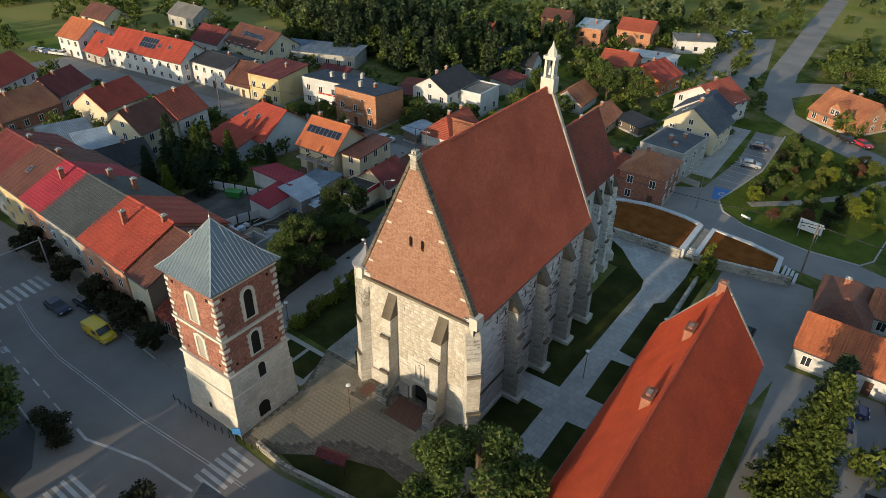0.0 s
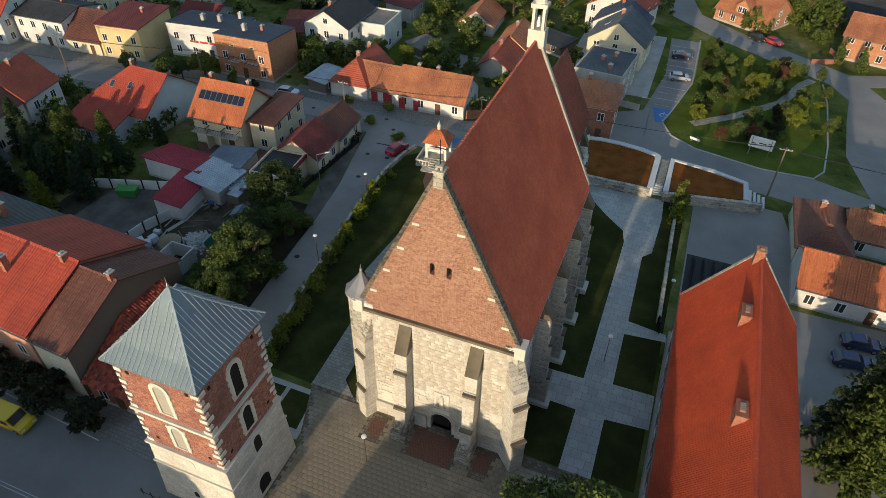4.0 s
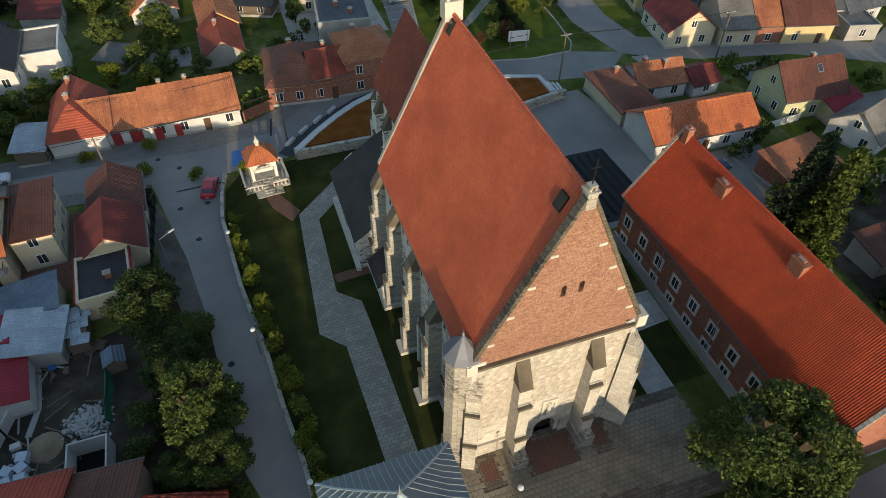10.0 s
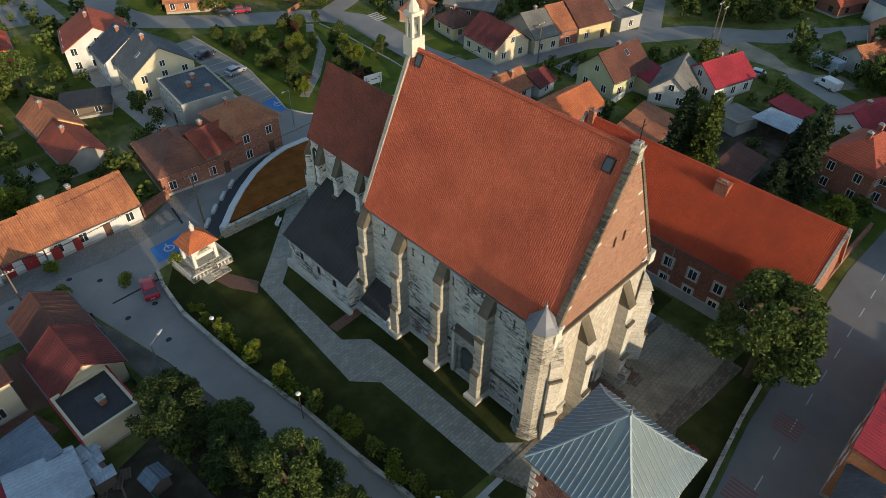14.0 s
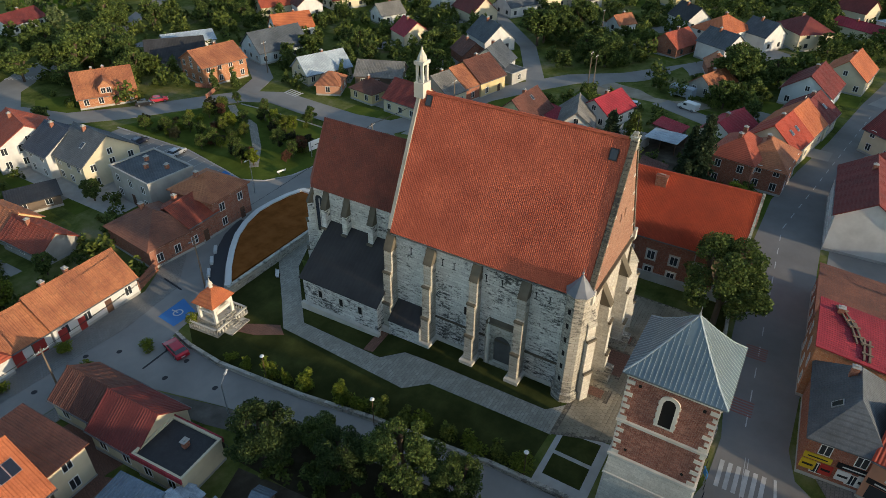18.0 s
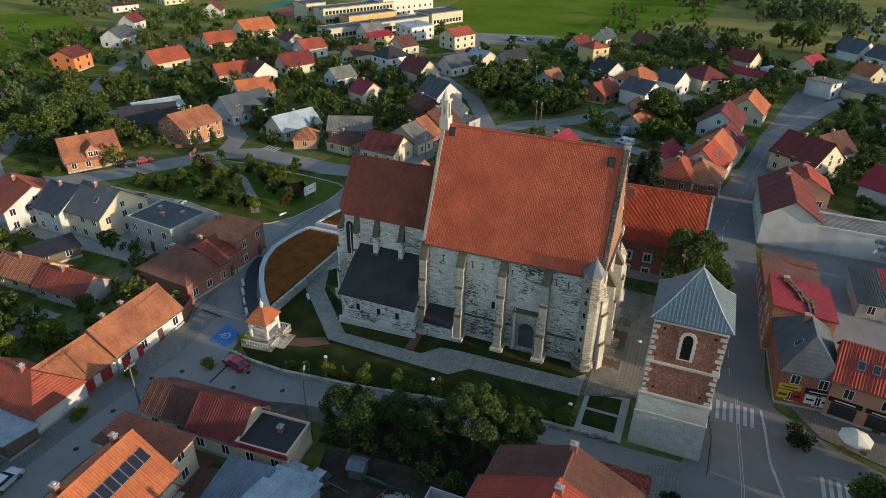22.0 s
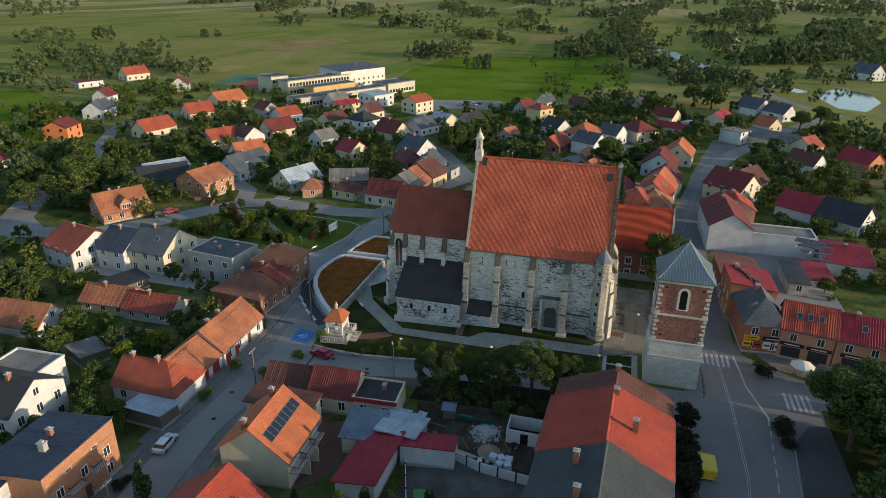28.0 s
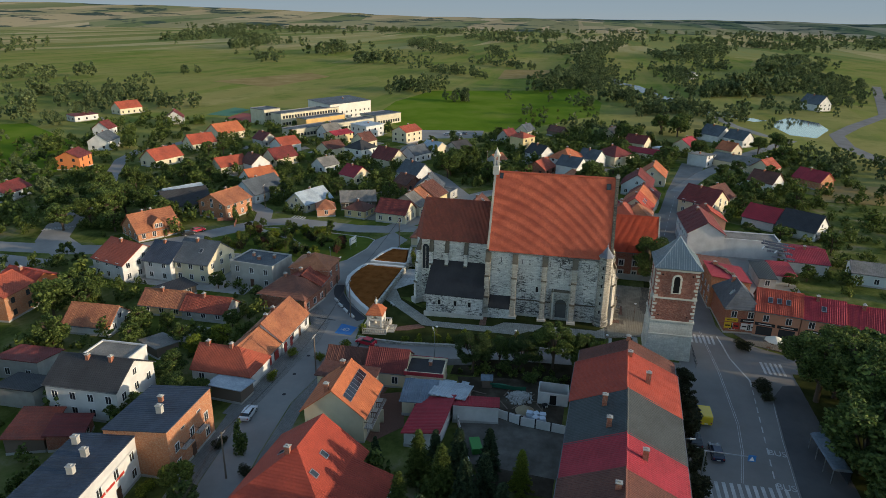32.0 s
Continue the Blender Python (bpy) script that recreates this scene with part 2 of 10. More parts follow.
WALL = dict(
    white=plaster("white_plaster", (0.62, 0.61, 0.58), 0.25),
    cream=plaster("cream_plaster", (0.62, 0.54, 0.38), 0.18),
    yellow=plaster("yellow_plaster", (0.60, 0.47, 0.25), 0.2),
    pink=plaster("salmon_plaster", (0.55, 0.27, 0.17), 0.2),
    grey=plaster("grey_render", (0.40, 0.385, 0.35), 0.3),
    pale=plaster("pale_blue_plaster", (0.50, 0.56, 0.58), 0.15),
    green=plaster("olive_plaster", (0.50, 0.50, 0.30), 0.2),
    orange=plaster("orange_plaster", (0.60, 0.20, 0.07), 0.15),
    brick=masonry("red_brick", (0.36, 0.12, 0.07), (0.26, 0.085, 0.05), (0.36, 0.28, 0.22), 0.26, 0.085, 0.3, (0.16, 0.08, 0.06), 0.3, 0.008),
    obrick=masonry("orange_brick", (0.50, 0.20, 0.09), (0.40, 0.15, 0.07), (0.48, 0.38, 0.28), 0.26, 0.085, 0.2, (0.25, 0.12, 0.07), 0.3, 0.008),
    wood=plain("weathered_boards", (0.16, 0.12, 0.09), 0.9),
)
ASHLAR = masonry("pale_ashlar", (0.60, 0.575, 0.51), (0.47, 0.44, 0.38), (0.30, 0.275, 0.225), 0.95, 0.42, 0.55, (0.20, 0.175, 0.14), 0.35, 0.015)
OLD_STONE = rough_stone("weathered_limestone", (0.80, 0.785, 0.73), (0.44, 0.425, 0.39), 0.95)
BUTT_STONE = rough_stone("buttress_limestone", (0.52, 0.49, 0.42), (0.28, 0.255, 0.21), 0.7)
DARK_STONE = plaster("mossy_capping_stone", (0.15, 0.125, 0.09), 0.6)
PALE_STONE = plaster("pale_dressed_stone", (0.60, 0.565, 0.49), 0.3)
GABLE_BRICK = masonry("gable_brick", (0.38, 0.19, 0.125), (0.20, 0.085, 0.055), (0.38, 0.28, 0.21), 0.36, 0.115, 0.35, (0.20, 0.095, 0.065), 0.5, 0.016)
TOWER_BRICK = masonry("tower_brick", (0.40, 0.15, 0.10), (0.18, 0.055, 0.04), (0.40, 0.27, 0.21), 0.36, 0.14, 0.55, (0.10, 0.05, 0.042), 0.5, 0.016)
TOWER_STONE = masonry("tower_stone", (0.66, 0.63, 0.55), (0.52, 0.49, 0.42), (0.34, 0.315, 0.265), 1.0, 0.45, 0.5, (0.25, 0.23, 0.19), 0.3, 0.012)
TOWER_METAL = sheet_metal("tower_sheet_metal", (0.165, 0.215, 0.24), (0.13, 0.17, 0.19), 0.52, 0.5)
LEAD = sheet_metal("lead_sheet", (0.20, 0.21, 0.235), (0.13, 0.14, 0.155), 0.6)
BLACK_ROOF = sheet_metal("dark_lean_to_sheet", (0.052, 0.047, 0.046), (0.03, 0.027, 0.027), 0.72)
ASPHALT = ground_mat("asphalt", [(0.165, 0.155, 0.145), (0.205, 0.195, 0.183), (0.25, 0.238, 0.22)], 0.12, 1.5, 0.9, 0.15)
OLD_ASPHALT = ground_mat("old_asphalt", [(0.195, 0.187, 0.176), (0.252, 0.242, 0.226), (0.31, 0.295, 0.27)], 0.1, 1.2, 0.92, 0.2)
YARD = ground_mat("dirty_concrete", [(0.075, 0.068, 0.058), (0.13, 0.12, 0.105), (0.20, 0.185, 0.16)], 0.3, 2.0, 0.95, 0.4)
# same turf in two tones: shade painted dark here, sunlight bright below
SHADE_GRASS = ground_mat("lawn", [(0.022, 0.026, 0.009), (0.041, 0.047, 0.015), (0.080, 0.088, 0.027)], 0.2, 3.0, 1.0, 0.8)
LIT_GRASS = ground_mat("lit_lawn", [(0.05, 0.07, 0.015), (0.085, 0.115, 0.022), (0.13, 0.155, 0.035)], 0.2, 3.0, 1.0, 0.8)
DIRT = ground_mat("bare_earth", [(0.035, 0.029, 0.021), (0.07, 0.057, 0.042), (0.14, 0.12, 0.092)], 0.25, 1.5, 1.0, 0.8)
MULCH = ground_mat("bark_mulch", [(0.13, 0.044, 0.012), (0.20, 0.070, 0.020), (0.26, 0.094, 0.030)], 0.5, 8.0, 1.0, 0.8)
SLABS = paving("stone_slabs", (0.38, 0.36, 0.305), (0.27, 0.25, 0.21), 0.6, 0.4)
SETTS = paving("plaza_setts", (0.24, 0.195, 0.14), (0.12, 0.10, 0.075), 0.5, 0.35)
PALE_SLABS = paving("pale_slabs", (0.47, 0.47, 0.45), (0.37, 0.37, 0.35), 1.0, 1.0)
RED_PAVE = paving("red_pavers", (0.26, 0.13, 0.09), (0.20, 0.10, 0.07), 0.2, 0.1)
CONCRETE = plaster("concrete", (0.42, 0.41, 0.38), 0.3)
PAINT = plaster("road_paint", (0.52, 0.52, 0.50), 0.5)
BLUE_PAINT = plain("blue_road_paint", (0.03, 0.17, 0.42), 0.7)
METAL = plain("galvanised_steel", (0.35, 0.36, 0.37), 0.4, 0.7)
ZINC = plain("dull_zinc", (0.15, 0.155, 0.16), 0.6, 0.3)
BLACK = plain("black_iron", (0.02, 0.02, 0.022), 0.5, 0.3)
WOODM = plain("dark_wood", (0.10, 0.05, 0.03), 0.7)
FRAME = plain("white_window_frame", (0.72, 0.72, 0.70), 0.5)
GLASS = glass_mat("window_glass")
SOLAR = glass_mat("solar_glass", (0.012, 0.014, 0.022))
HOLE = plain("dark_opening", (0.012, 0.010, 0.009), 0.95)
BARK = plain("bark", (0.09, 0.065, 0.045), 0.95)


# ---- building tools ----
def zg(y):
    """Height of the ground, which falls gently behind the church."""
    return -1.8 * min(max((y - 62.0) / 43.0, 0.0), 1.0)


class Shape:
    def __init__(self):
        self.v, self.f = [], []

    def add(self, verts, faces):
        k = len(self.v)
        self.v += [tuple(p) for p in verts]
        self.f += [tuple(i + k for i in q) for q in faces]
        return self

    def box(self, x0, y0, z0, x1, y1, z1):
        return self.prism([(x0, y0), (x1, y0), (x1, y1), (x0, y1)], z0, z1)

    def prism(self, poly, z0, z1):
        n = len(poly)
        area = sum(poly[i - 1][0] * poly[i][1] - poly[i][0] * poly[i - 1][1] for i in range(n))
        p = list(poly) if area > 0 else list(reversed(poly))
        a = [z0(x, y) if callable(z0) else z0 for x, y in p]
        b = [z1(x, y) if callable(z1) else z1 for x, y in p]
        return self.add([(x, y, z) for (x, y), z in zip(p, a)] + [(x, y, z) for (x, y), z in zip(p, b)],
                        [tuple(range(n - 1, -1, -1)), tuple(range(n, 2 * n))] + [(i, (i + 1) % n, n + (i + 1) % n, n + i) for i in range(n)])

    def loft(self, rings, cap=True):
        n = len(rings[0])
        k = len(rings)
        faces = [(r * n + i, r * n + (i + 1) % n, (r + 1) * n + (i + 1) % n, (r + 1) * n + i) for r in range(k - 1) for i in range(n)]
        if cap:
            faces += [tuple(range(n - 1, -1, -1)), tuple(range((k - 1) * n, k * n))]
        return self.add([p for r in rings for p in r], faces)

    def extrude(self, poly, d):
        """A flat outline in space, thickened by the vector d."""
        n = len(poly)
        q = [tuple(a + b for a, b in zip(p, d)) for p in poly]
        return self.add(list(poly) + q, [tuple(range(n)), tuple(range(2 * n - 1, n - 1, -1))] + [(i, n + i, n + (i + 1) % n, (i + 1) % n) for i in range(n)])

    def mesh(self, name):
        me = bpy.data.meshes.new(name)
        me.from_pydata(self.v, [], self.f)
        bm = bmesh.new()
        bm.from_mesh(me)
        if len(bm.faces) < 4000:
            bmesh.ops.recalc_face_normals(bm, faces=bm.faces)
        bm.to_mesh(me)
        bm.free()
        return me


def part(name, shape, material, parent, label="", m=None, kind=""):
    data = shape if isinstance(shape, bpy.types.Mesh) else shape.mesh(name)
    if not data.materials:
        data.materials.append(material)
    ob = new(name, data)
    ob.parent = parent
    if m is not None:
        ob.matrix_basis = m
    return tagged(ob, label, "", "", kind)


def thing(name, label, category, m=None, group="", kind=""):
    ob = new(name)
    ob.empty_display_size = 0.5
    if m is not None:
        ob.matrix_basis = m
    return tagged(ob, label, category, group, kind)


def solo(name, shape, material, label, category, m=None, group="", kind=""):
    ob = part(name, shape, material, None, label, m, kind)
    return tagged(ob, label, category, group, kind)


def ring(cx, cy, z, r, n=8, turn=0.0):
    return [(cx + r * math.cos(2 * math.pi * (i + turn) / n), cy + r * math.sin(2 * math.pi * (i + turn) / n), z) for i in range(n)]


def arch(w, h, n=8, pointed=False):
    """Outline of an arched opening in (across, up), from its foot at the middle."""
    r = w / 2
    pts = [(-r, 0.0)]
    for i in range(n + 1):
        a = math.pi * (1 - i / n)
        k = 1.5 if pointed else 1.0
        pts.append((r * math.cos(a), h - r * k + r * k * math.sin(a) ** (0.8 if pointed else 1.0)))
    pts.append((r, 0.0))
    return pts


def slope(xa, xb, y0, z0, y1, z1, step, amp, thick=0.12):
    """A roof slope from the eave (y0, z0) up to the ridge (y1, z1), running from xa to xb, with real ribs down the slope."""
    s = Shape()
    n = max(2, round((xb - xa) / step)) * 4
    ln = math.hypot(y1 - y0, z1 - z0)
    ny, nz = -(z1 - z0) / ln, (y1 - y0) / ln
    if nz < 0:
        ny, nz = -ny, -nz
    prof = (0.0, 0.82, 1.0, 0.82)
    top = []
    for i in range(n + 1):
        x = xa + (xb - xa) * i / n
        h = amp * prof[i % 4]
        top.append((x, y0 + ny * h, z0 + nz * h))
        top.append((x, y1 + ny * h, z1 + nz * h))
    low = [(x, y - ny * thick, z - nz * thick) for x, y, z in (top[0], top[1], top[-2], top[-1])]
    faces = [(2 * i, 2 * i + 2, 2 * i + 3, 2 * i + 1) for i in range(n)]
    k = len(top)
    faces += [(k, k + 1, k + 3, k + 2), (0, 1, k + 1, k), (2 * n, k + 2, k + 3, 2 * n + 1)]
    s.add(top + low, faces)
    s.add([top[2 * i] for i in range(n + 1)] + [low[0], low[2]], [tuple(range(n + 1)) + (n + 2, n + 1)])
    s.add([top[2 * i + 1] for i in range(n + 1)] + [low[1], low[3]], [tuple(range(n + 1)) + (n + 2, n + 1)])
    return s


WINDOW_CACHE = {}


def window_meshes(w, h):
    key = (round(w, 2), round(h, 2))
    if key not in WINDOW_CACHE:
        f = Shape()
        t = 0.08
        xs = (-w / 2 - t, -w / 2, -0.035, 0.035, w / 2, w / 2 + t)
        zs = (-t, 0.0, h, h + t)
        keep = [(i, j) for i in range(5) for j in range(3) if not (j == 1 and i in (1, 3))]
        f.add([(x, y, z) for y in (-0.06, 0.02) for z in zs for x in xs], [])
        for i, j in keep:
            q = (j * 6 + i, j * 6 + i + 1, j * 6 + i + 7, j * 6 + i + 6)
            f.f += [q, tuple(k + 24 for k in reversed(q))]
            for (di, dj), (m0, m1) in zip(((0, -1), (1, 0), (0, 1), (-1, 0)), ((0, 1), (1, 2), (2, 3), (3, 0))):
                if (i + di, j + dj) not in keep:
                    f.f.append((q[m1], q[m0], q[m0] + 24, q[m1] + 24))
        g = Shape().box(-w / 2, -0.022, 0, w / 2, 0.02, h)
        WINDOW_CACHE[key] = (f.mesh("window"), g.mesh("pane"))
        WINDOW_CACHE[key][0].materials.append(FRAME)
        WINDOW_CACHE[key][1].materials.append(GLASS)
    return WINDOW_CACHE[key]


def window(parent, m, w=1.0, h=1.35):
    a, b = window_meshes(w, h)
    win = part("window", a, FRAME, parent, "", m)
    part("pane", b, GLASS, win)


def sheet(name, poly, material, label, category, up=0.03, deep=0.25, kind="structure", parent=None):
    """Paving, road or bed laid on the falling ground: cut where the slope breaks."""
    s = Shape()
    for lo, hi in ((-1e5, 62.0), (62.0, 105.0), (105.0, 1e5)):
        q = list(poly)
        for lim, sign in ((lo, 1), (hi, -1)):
            out = []
            for i in range(len(q)):
                a, b = q[i - 1], q[i]
                da, db = sign * (a[1] - lim), sign * (b[1] - lim)
                if (da >= 0) != (db >= 0):
                    k = da / (da - db)
                    out.append((a[0] + k * (b[0] - a[0]), a[1] + k * (b[1] - a[1])))
                if db >= 0:
                    out.append(b)
            q = out
            if len(q) < 3:
                break
        if len(q) >= 3:
            s.prism(q, lambda x, y: zg(y) + up - deep, lambda x, y: zg(y) + up)
    if parent is not None:
        return part(name, s, material, parent, label)
    return solo(name, s, material, label, category, kind=kind)


# ---- ground, roads, paving ----
def field_mat():
    """Open country: town grass near, meadows, then strips of crops far out."""
    m, n, l, p = base_mat("country_ground", 1.0)
    p.inputs["Specular IOR Level"].default_value = 0.0
    v = coords(n, l)
    a = noise_tex(n, l, v, 0.012, 5, 0.6)
    b = noise_tex(n, l, v, 0.12, 6, 0.7)
    f = noise_tex(n, l, v, 1.5, 5, 0.75)
    mp = n.new("ShaderNodeMapping")
    mp.inputs["Rotation"].default_value = (0, 0, radians(28))
    mp.inputs["Scale"].default_value = (0.0011, 0.010, 1.0)
    l.new(v, mp.inputs["Vector"])
    vo = n.new("ShaderNodeTexVoronoi")
    vo.inputs["Scale"].default_value = 1.0
    l.new(mp.outputs[0], vo.inputs["Vector"])
    sp = n.new("ShaderNodeSeparateColor")
    l.new(vo.outputs["Color"], sp.inputs[0])
    crop = ramp(n, l, sp.outputs[0], [(0.0, (0.12, 0.165, 0.05)), (0.3, (0.20, 0.225, 0.08)), (0.5, (0.45, 0.35, 0.19)), (0.7, (0.20, 0.23, 0.085)), (1.0, (0.50, 0.39, 0.23))])
    meadow = ramp(n, l, a, [(0.34, (0.110, 0.150, 0.030)), (0.46, (0.175, 0.200, 0.046)), (0.54, (0.255, 0.235, 0.072)), (0.66, (0.35, 0.28, 0.115))])
    fp = n.new("ShaderNodeMapping")
    fp.inputs["Rotation"].default_value = (0, 0, radians(-40))
    fp.inputs["Scale"].default_value = (0.006, 0.02, 1.0)
    l.new(v, fp.inputs["Vector"])
    fv = n.new("ShaderNodeTexVoronoi")
    fv.inputs["Scale"].default_value = 1.0
    l.new(fp.outputs[0], fv.inputs["Vector"])
    fs = n.new("ShaderNodeSeparateColor")
    l.new(fv.outputs["Color"], fs.inputs[0])
    plot = ramp(n, l, fs.outputs[1], [(0.0, (0.13, 0.19, 0.04)), (0.35, (0.21, 0.25, 0.06)), (0.6, (0.30, 0.28, 0.09)), (0.85, (0.17, 0.215, 0.055)), (1.0, (0.42, 0.33, 0.145))])
    meadow = mixc(n, l, 0.5, meadow, plot)
    mott = noise_tex(n, l, v, 0.035, 10, 0.75)
    meadow = mixc(n, l, ramp(n, l, mott, [(0.50, (0, 0, 0)), (0.62, (0.420, 0.428, 0.378))]), meadow, (0.067, 0.107, 0.026))
    meadow = mixc(n, l, math_node(n, l, "MULTIPLY", b, 0.35), meadow, (0.126, 0.171, 0.042))
    near = ramp(n, l, b, [(0.34, (0.040, 0.055, 0.015)), (0.46, (0.095, 0.115, 0.030)), (0.56, (0.15, 0.155, 0.055)), (0.68, (0.24, 0.205, 0.125))])
    s = n.new("ShaderNodeSeparateXYZ")
    l.new(v, s.inputs[0])
    xx = math_node(n, l, "SUBTRACT", s.outputs[0], 20.0)
    yy = math_node(n, l, "SUBTRACT", s.outputs[1], 90.0)
    d = math_node(n, l, "SQRT", math_node(n, l, "ADD", math_node(n, l, "MULTIPLY", xx, xx), math_node(n, l, "MULTIPLY", yy, yy)))
    d = math_node(n, l, "ADD", d, math_node(n, l, "MULTIPLY", math_node(n, l, "SUBTRACT", a, 0.5), 220.0))
    k1 = ramp(n, l, math_node(n, l, "DIVIDE", d, 1000.0), [(0.17, (0, 0, 0)), (0.21, (1, 1, 1))])
    k2 = ramp(n, l, math_node(n, l, "DIVIDE", d, 4000.0), [(0.27, (0, 0, 0)), (0.33, (1, 1, 1))])
    c = mixc(n, l, k1, near, meadow)
    c = mixc(n, l, k2, c, crop)
    mb = n.new("ShaderNodeMapping")
    mb.inputs["Rotation"].default_value = (0, 0, radians(-52))
    mb.inputs["Scale"].default_value = (0.004, 0.045, 1.0)
    l.new(v, mb.inputs["Vector"])
    streak = noise_tex(n, l, mb.outputs[0], 1.0, 6, 0.65)
    c = mixc(n, l, ramp(n, l, streak, [(0.46, (0, 0, 0)), (0.6, (0.7, 0.7, 0.7))]), c, mixc(n, l, k1, c, (0.27, 0.235, 0.082)))
    c = mixc(n, l, math_node(n, l, "MULTIPLY", f, 0.3), c, (0.04, 0.055, 0.016))
    l.new(c, p.inputs["Base Color"])
    bump(n, l, p, f, 0.3, 0.05)
    return m


def make_ground():
    xs = [-4900, -2500, -1200, -600, -300, -150, 0, 150, 300, 600, 1200, 2500, 4900]
    ys = [-4900, -2500, -1200, -600, -300, -100, 0, 62, 105, 200, 400, 800, 1600, 2500, 4900]
    s = Shape()
    s.add([(x, y, zg(y)) for y in ys for x in xs],
          [(j * len(xs) + i, j * len(xs) + i + 1, (j + 1) * len(xs) + i + 1, (j + 1) * len(xs) + i) for j in range(len(ys) - 1) for i in range(len(xs) - 1)])
    solo("ground", s, field_mat(), "grassy ground running out into meadows and strip fields", "ground", kind="structure")


make_ground()


def hills():
    s = Shape()
    n, rows = 240, 10
    pts = []
    for j in range(rows):
        for i in range(n):
            a = 2 * math.pi * i / n
            r = 3300 + 1500 * j / (rows - 1)
            h = 62 + 12 * noise.noise((math.cos(a) * 5 + j * 0.13, math.sin(a) * 5, 0.3 * j)) + 9 * noise.noise((math.cos(a) * 21, math.sin(a) * 21, j * 0.5))
            h += 46 * max(0.0, math.cos(a - 0.76)) ** 14
            pts.append((-170 + r * math.cos(a), 50 + r * math.sin(a), max(-3.0, h * (j / (rows - 1)) ** 0.8 - 2.5)))
    s.add(pts, [(j * n + i, j * n + (i + 1) % n, (j + 1) * n + (i + 1) % n, (j + 1) * n + i) for j in range(rows - 1) for i in range(n)])
    m, nn, l, p = base_mat("hazed_hills", 1.0)
    p.inputs["Specular IOR Level"].default_value = 0.0
    v = coords(nn, l)
    a = noise_tex(nn, l, v, 0.004, 6, 0.65)
    mp = nn.new("ShaderNodeMapping")
    mp.inputs["Rotation"].default_value = (0, 0, radians(28))
    mp.inputs["Scale"].default_value = (0.0012, 0.008, 0.0)
    l.new(v, mp.inputs["Vector"])
    vo = nn.new("ShaderNodeTexVoronoi")
    vo.inputs["Scale"].default_value = 1.0
    l.new(mp.outputs[0], vo.inputs["Vector"])
    sp = nn.new("ShaderNodeSeparateColor")
    l.new(vo.outputs["Color"], sp.inputs[0])
    crop = ramp(nn, l, sp.outputs[0], [(0.0, (0.12, 0.15, 0.07)), (0.4, (0.40, 0.31, 0.19)), (0.7, (0.16, 0.18, 0.09)), (1.0, (0.46, 0.36, 0.23))])
    # bluish woodland tone: distance haze painted into the base colour
    l.new(mixc(nn, l, ramp(nn, l, a, [(0.54, (0, 0, 0)), (0.58, (1, 1, 1))]), crop, (0.05, 0.075, 0.06)), p.inputs["Base Color"])
    solo("backdrop_hills", s, m, "low wooded hills and fields along the horizon", "hills", kind="structure")


hills()


def stroke(pts, w):
    """The outline of a band of width w along a line of points."""
    left, right = [], []
    for i, (x, y) in enumerate(pts):
        a, b = pts[max(0, i - 1)], pts[min(len(pts) - 1, i + 1)]
        dx, dy = b[0] - a[0], b[1] - a[1]
        k = math.hypot(dx, dy)
        left.append((x - dy / k * w / 2, y + dx / k * w / 2))
        right.append((x + dy / k * w / 2, y - dx / k * w / 2))
    return left + right[::-1]


def band(name, pts, w, material, label, category, up=0.03, kind="structure"):
    s = Shape()
    o = stroke(pts, w)
    n = len(pts)
    for i in range(n - 1):
        q = [o[i], o[i + 1], o[2 * n - 2 - i], o[2 * n - 1 - i]]
        s.prism(q, lambda x, y: zg(y) + up - 0.25, lambda x, y: zg(y) + up)
    return solo(name, s, material, label, category, kind=kind)


ROAD = "grey asphalt road with worn patches"
sheet("road", [(-200, 80), (-200, 91), (-150, 95), (-110, 100), (-83, 103.4), (-58, 101.5), (-48, 103), (-38, 112), (-30, 118), (-22, 123), (-20, 140), (-21, 160), (-13, 160), (-14.5, 138), (-17.2, 124), (-16, 117), (-8, 112), (6, 110.4), (16, 107),
               (9, 100.5), (-1, 102.4), (-4, 102.2), (-9, 103.8), (-17, 105.4), (-24, 106.6), (-29, 106.4), (-33, 105), (-38, 101.5), (-42, 98), (-45.5, 95.2), (-52, 94.6), (-57, 93.8), (-65, 95), (-81, 96.8), (-95, 95.5), (-130, 90), (-160, 86)],
      OLD_ASPHALT, "grey patched asphalt street past low houses", "road", 0.03)
sheet("road", [(-65.5, 95.5), (-55.4, 97.5), (-56.3, 90), (-56.9, 83.8), (-56, 71), (-54.6, 61), (-53.9, 53), (-53.1, 46.8), (-52.8, 36), (-52.5, 29.5), (-56.8, 29.5), (-56.8, 44), (-58.2, 48), (-60, 68), (-61.5, 78)],
      OLD_ASPHALT, "narrow asphalt lane along the churchyard wall", "road", 0.036)
sheet("road", [(-170, 33), (-54, 29.8), (-43, 26.6), (-36, 26.4), (-22, 28.4), (-2, 29.6), (9.5, 30.2), (25, 29.8), (40, 27.0), (58, 23), (86, 18), (142, 6), (140, -4), (86, 10), (58, 15.5), (38, 18.6), (26, 20.5), (14, 20.5), (4, 20.3), (-16, 19.4), (-34, 19.6), (-38, 18.5), (-42.5, 12.6), (-46, 5), (-52, -10), (-60, -60), (-75, -60), (-62, 0), (-60, 10), (-70, 14.9), (-170, 16)],
      ASPHALT, "dark asphalt main road across the town square", "road", 0.03)
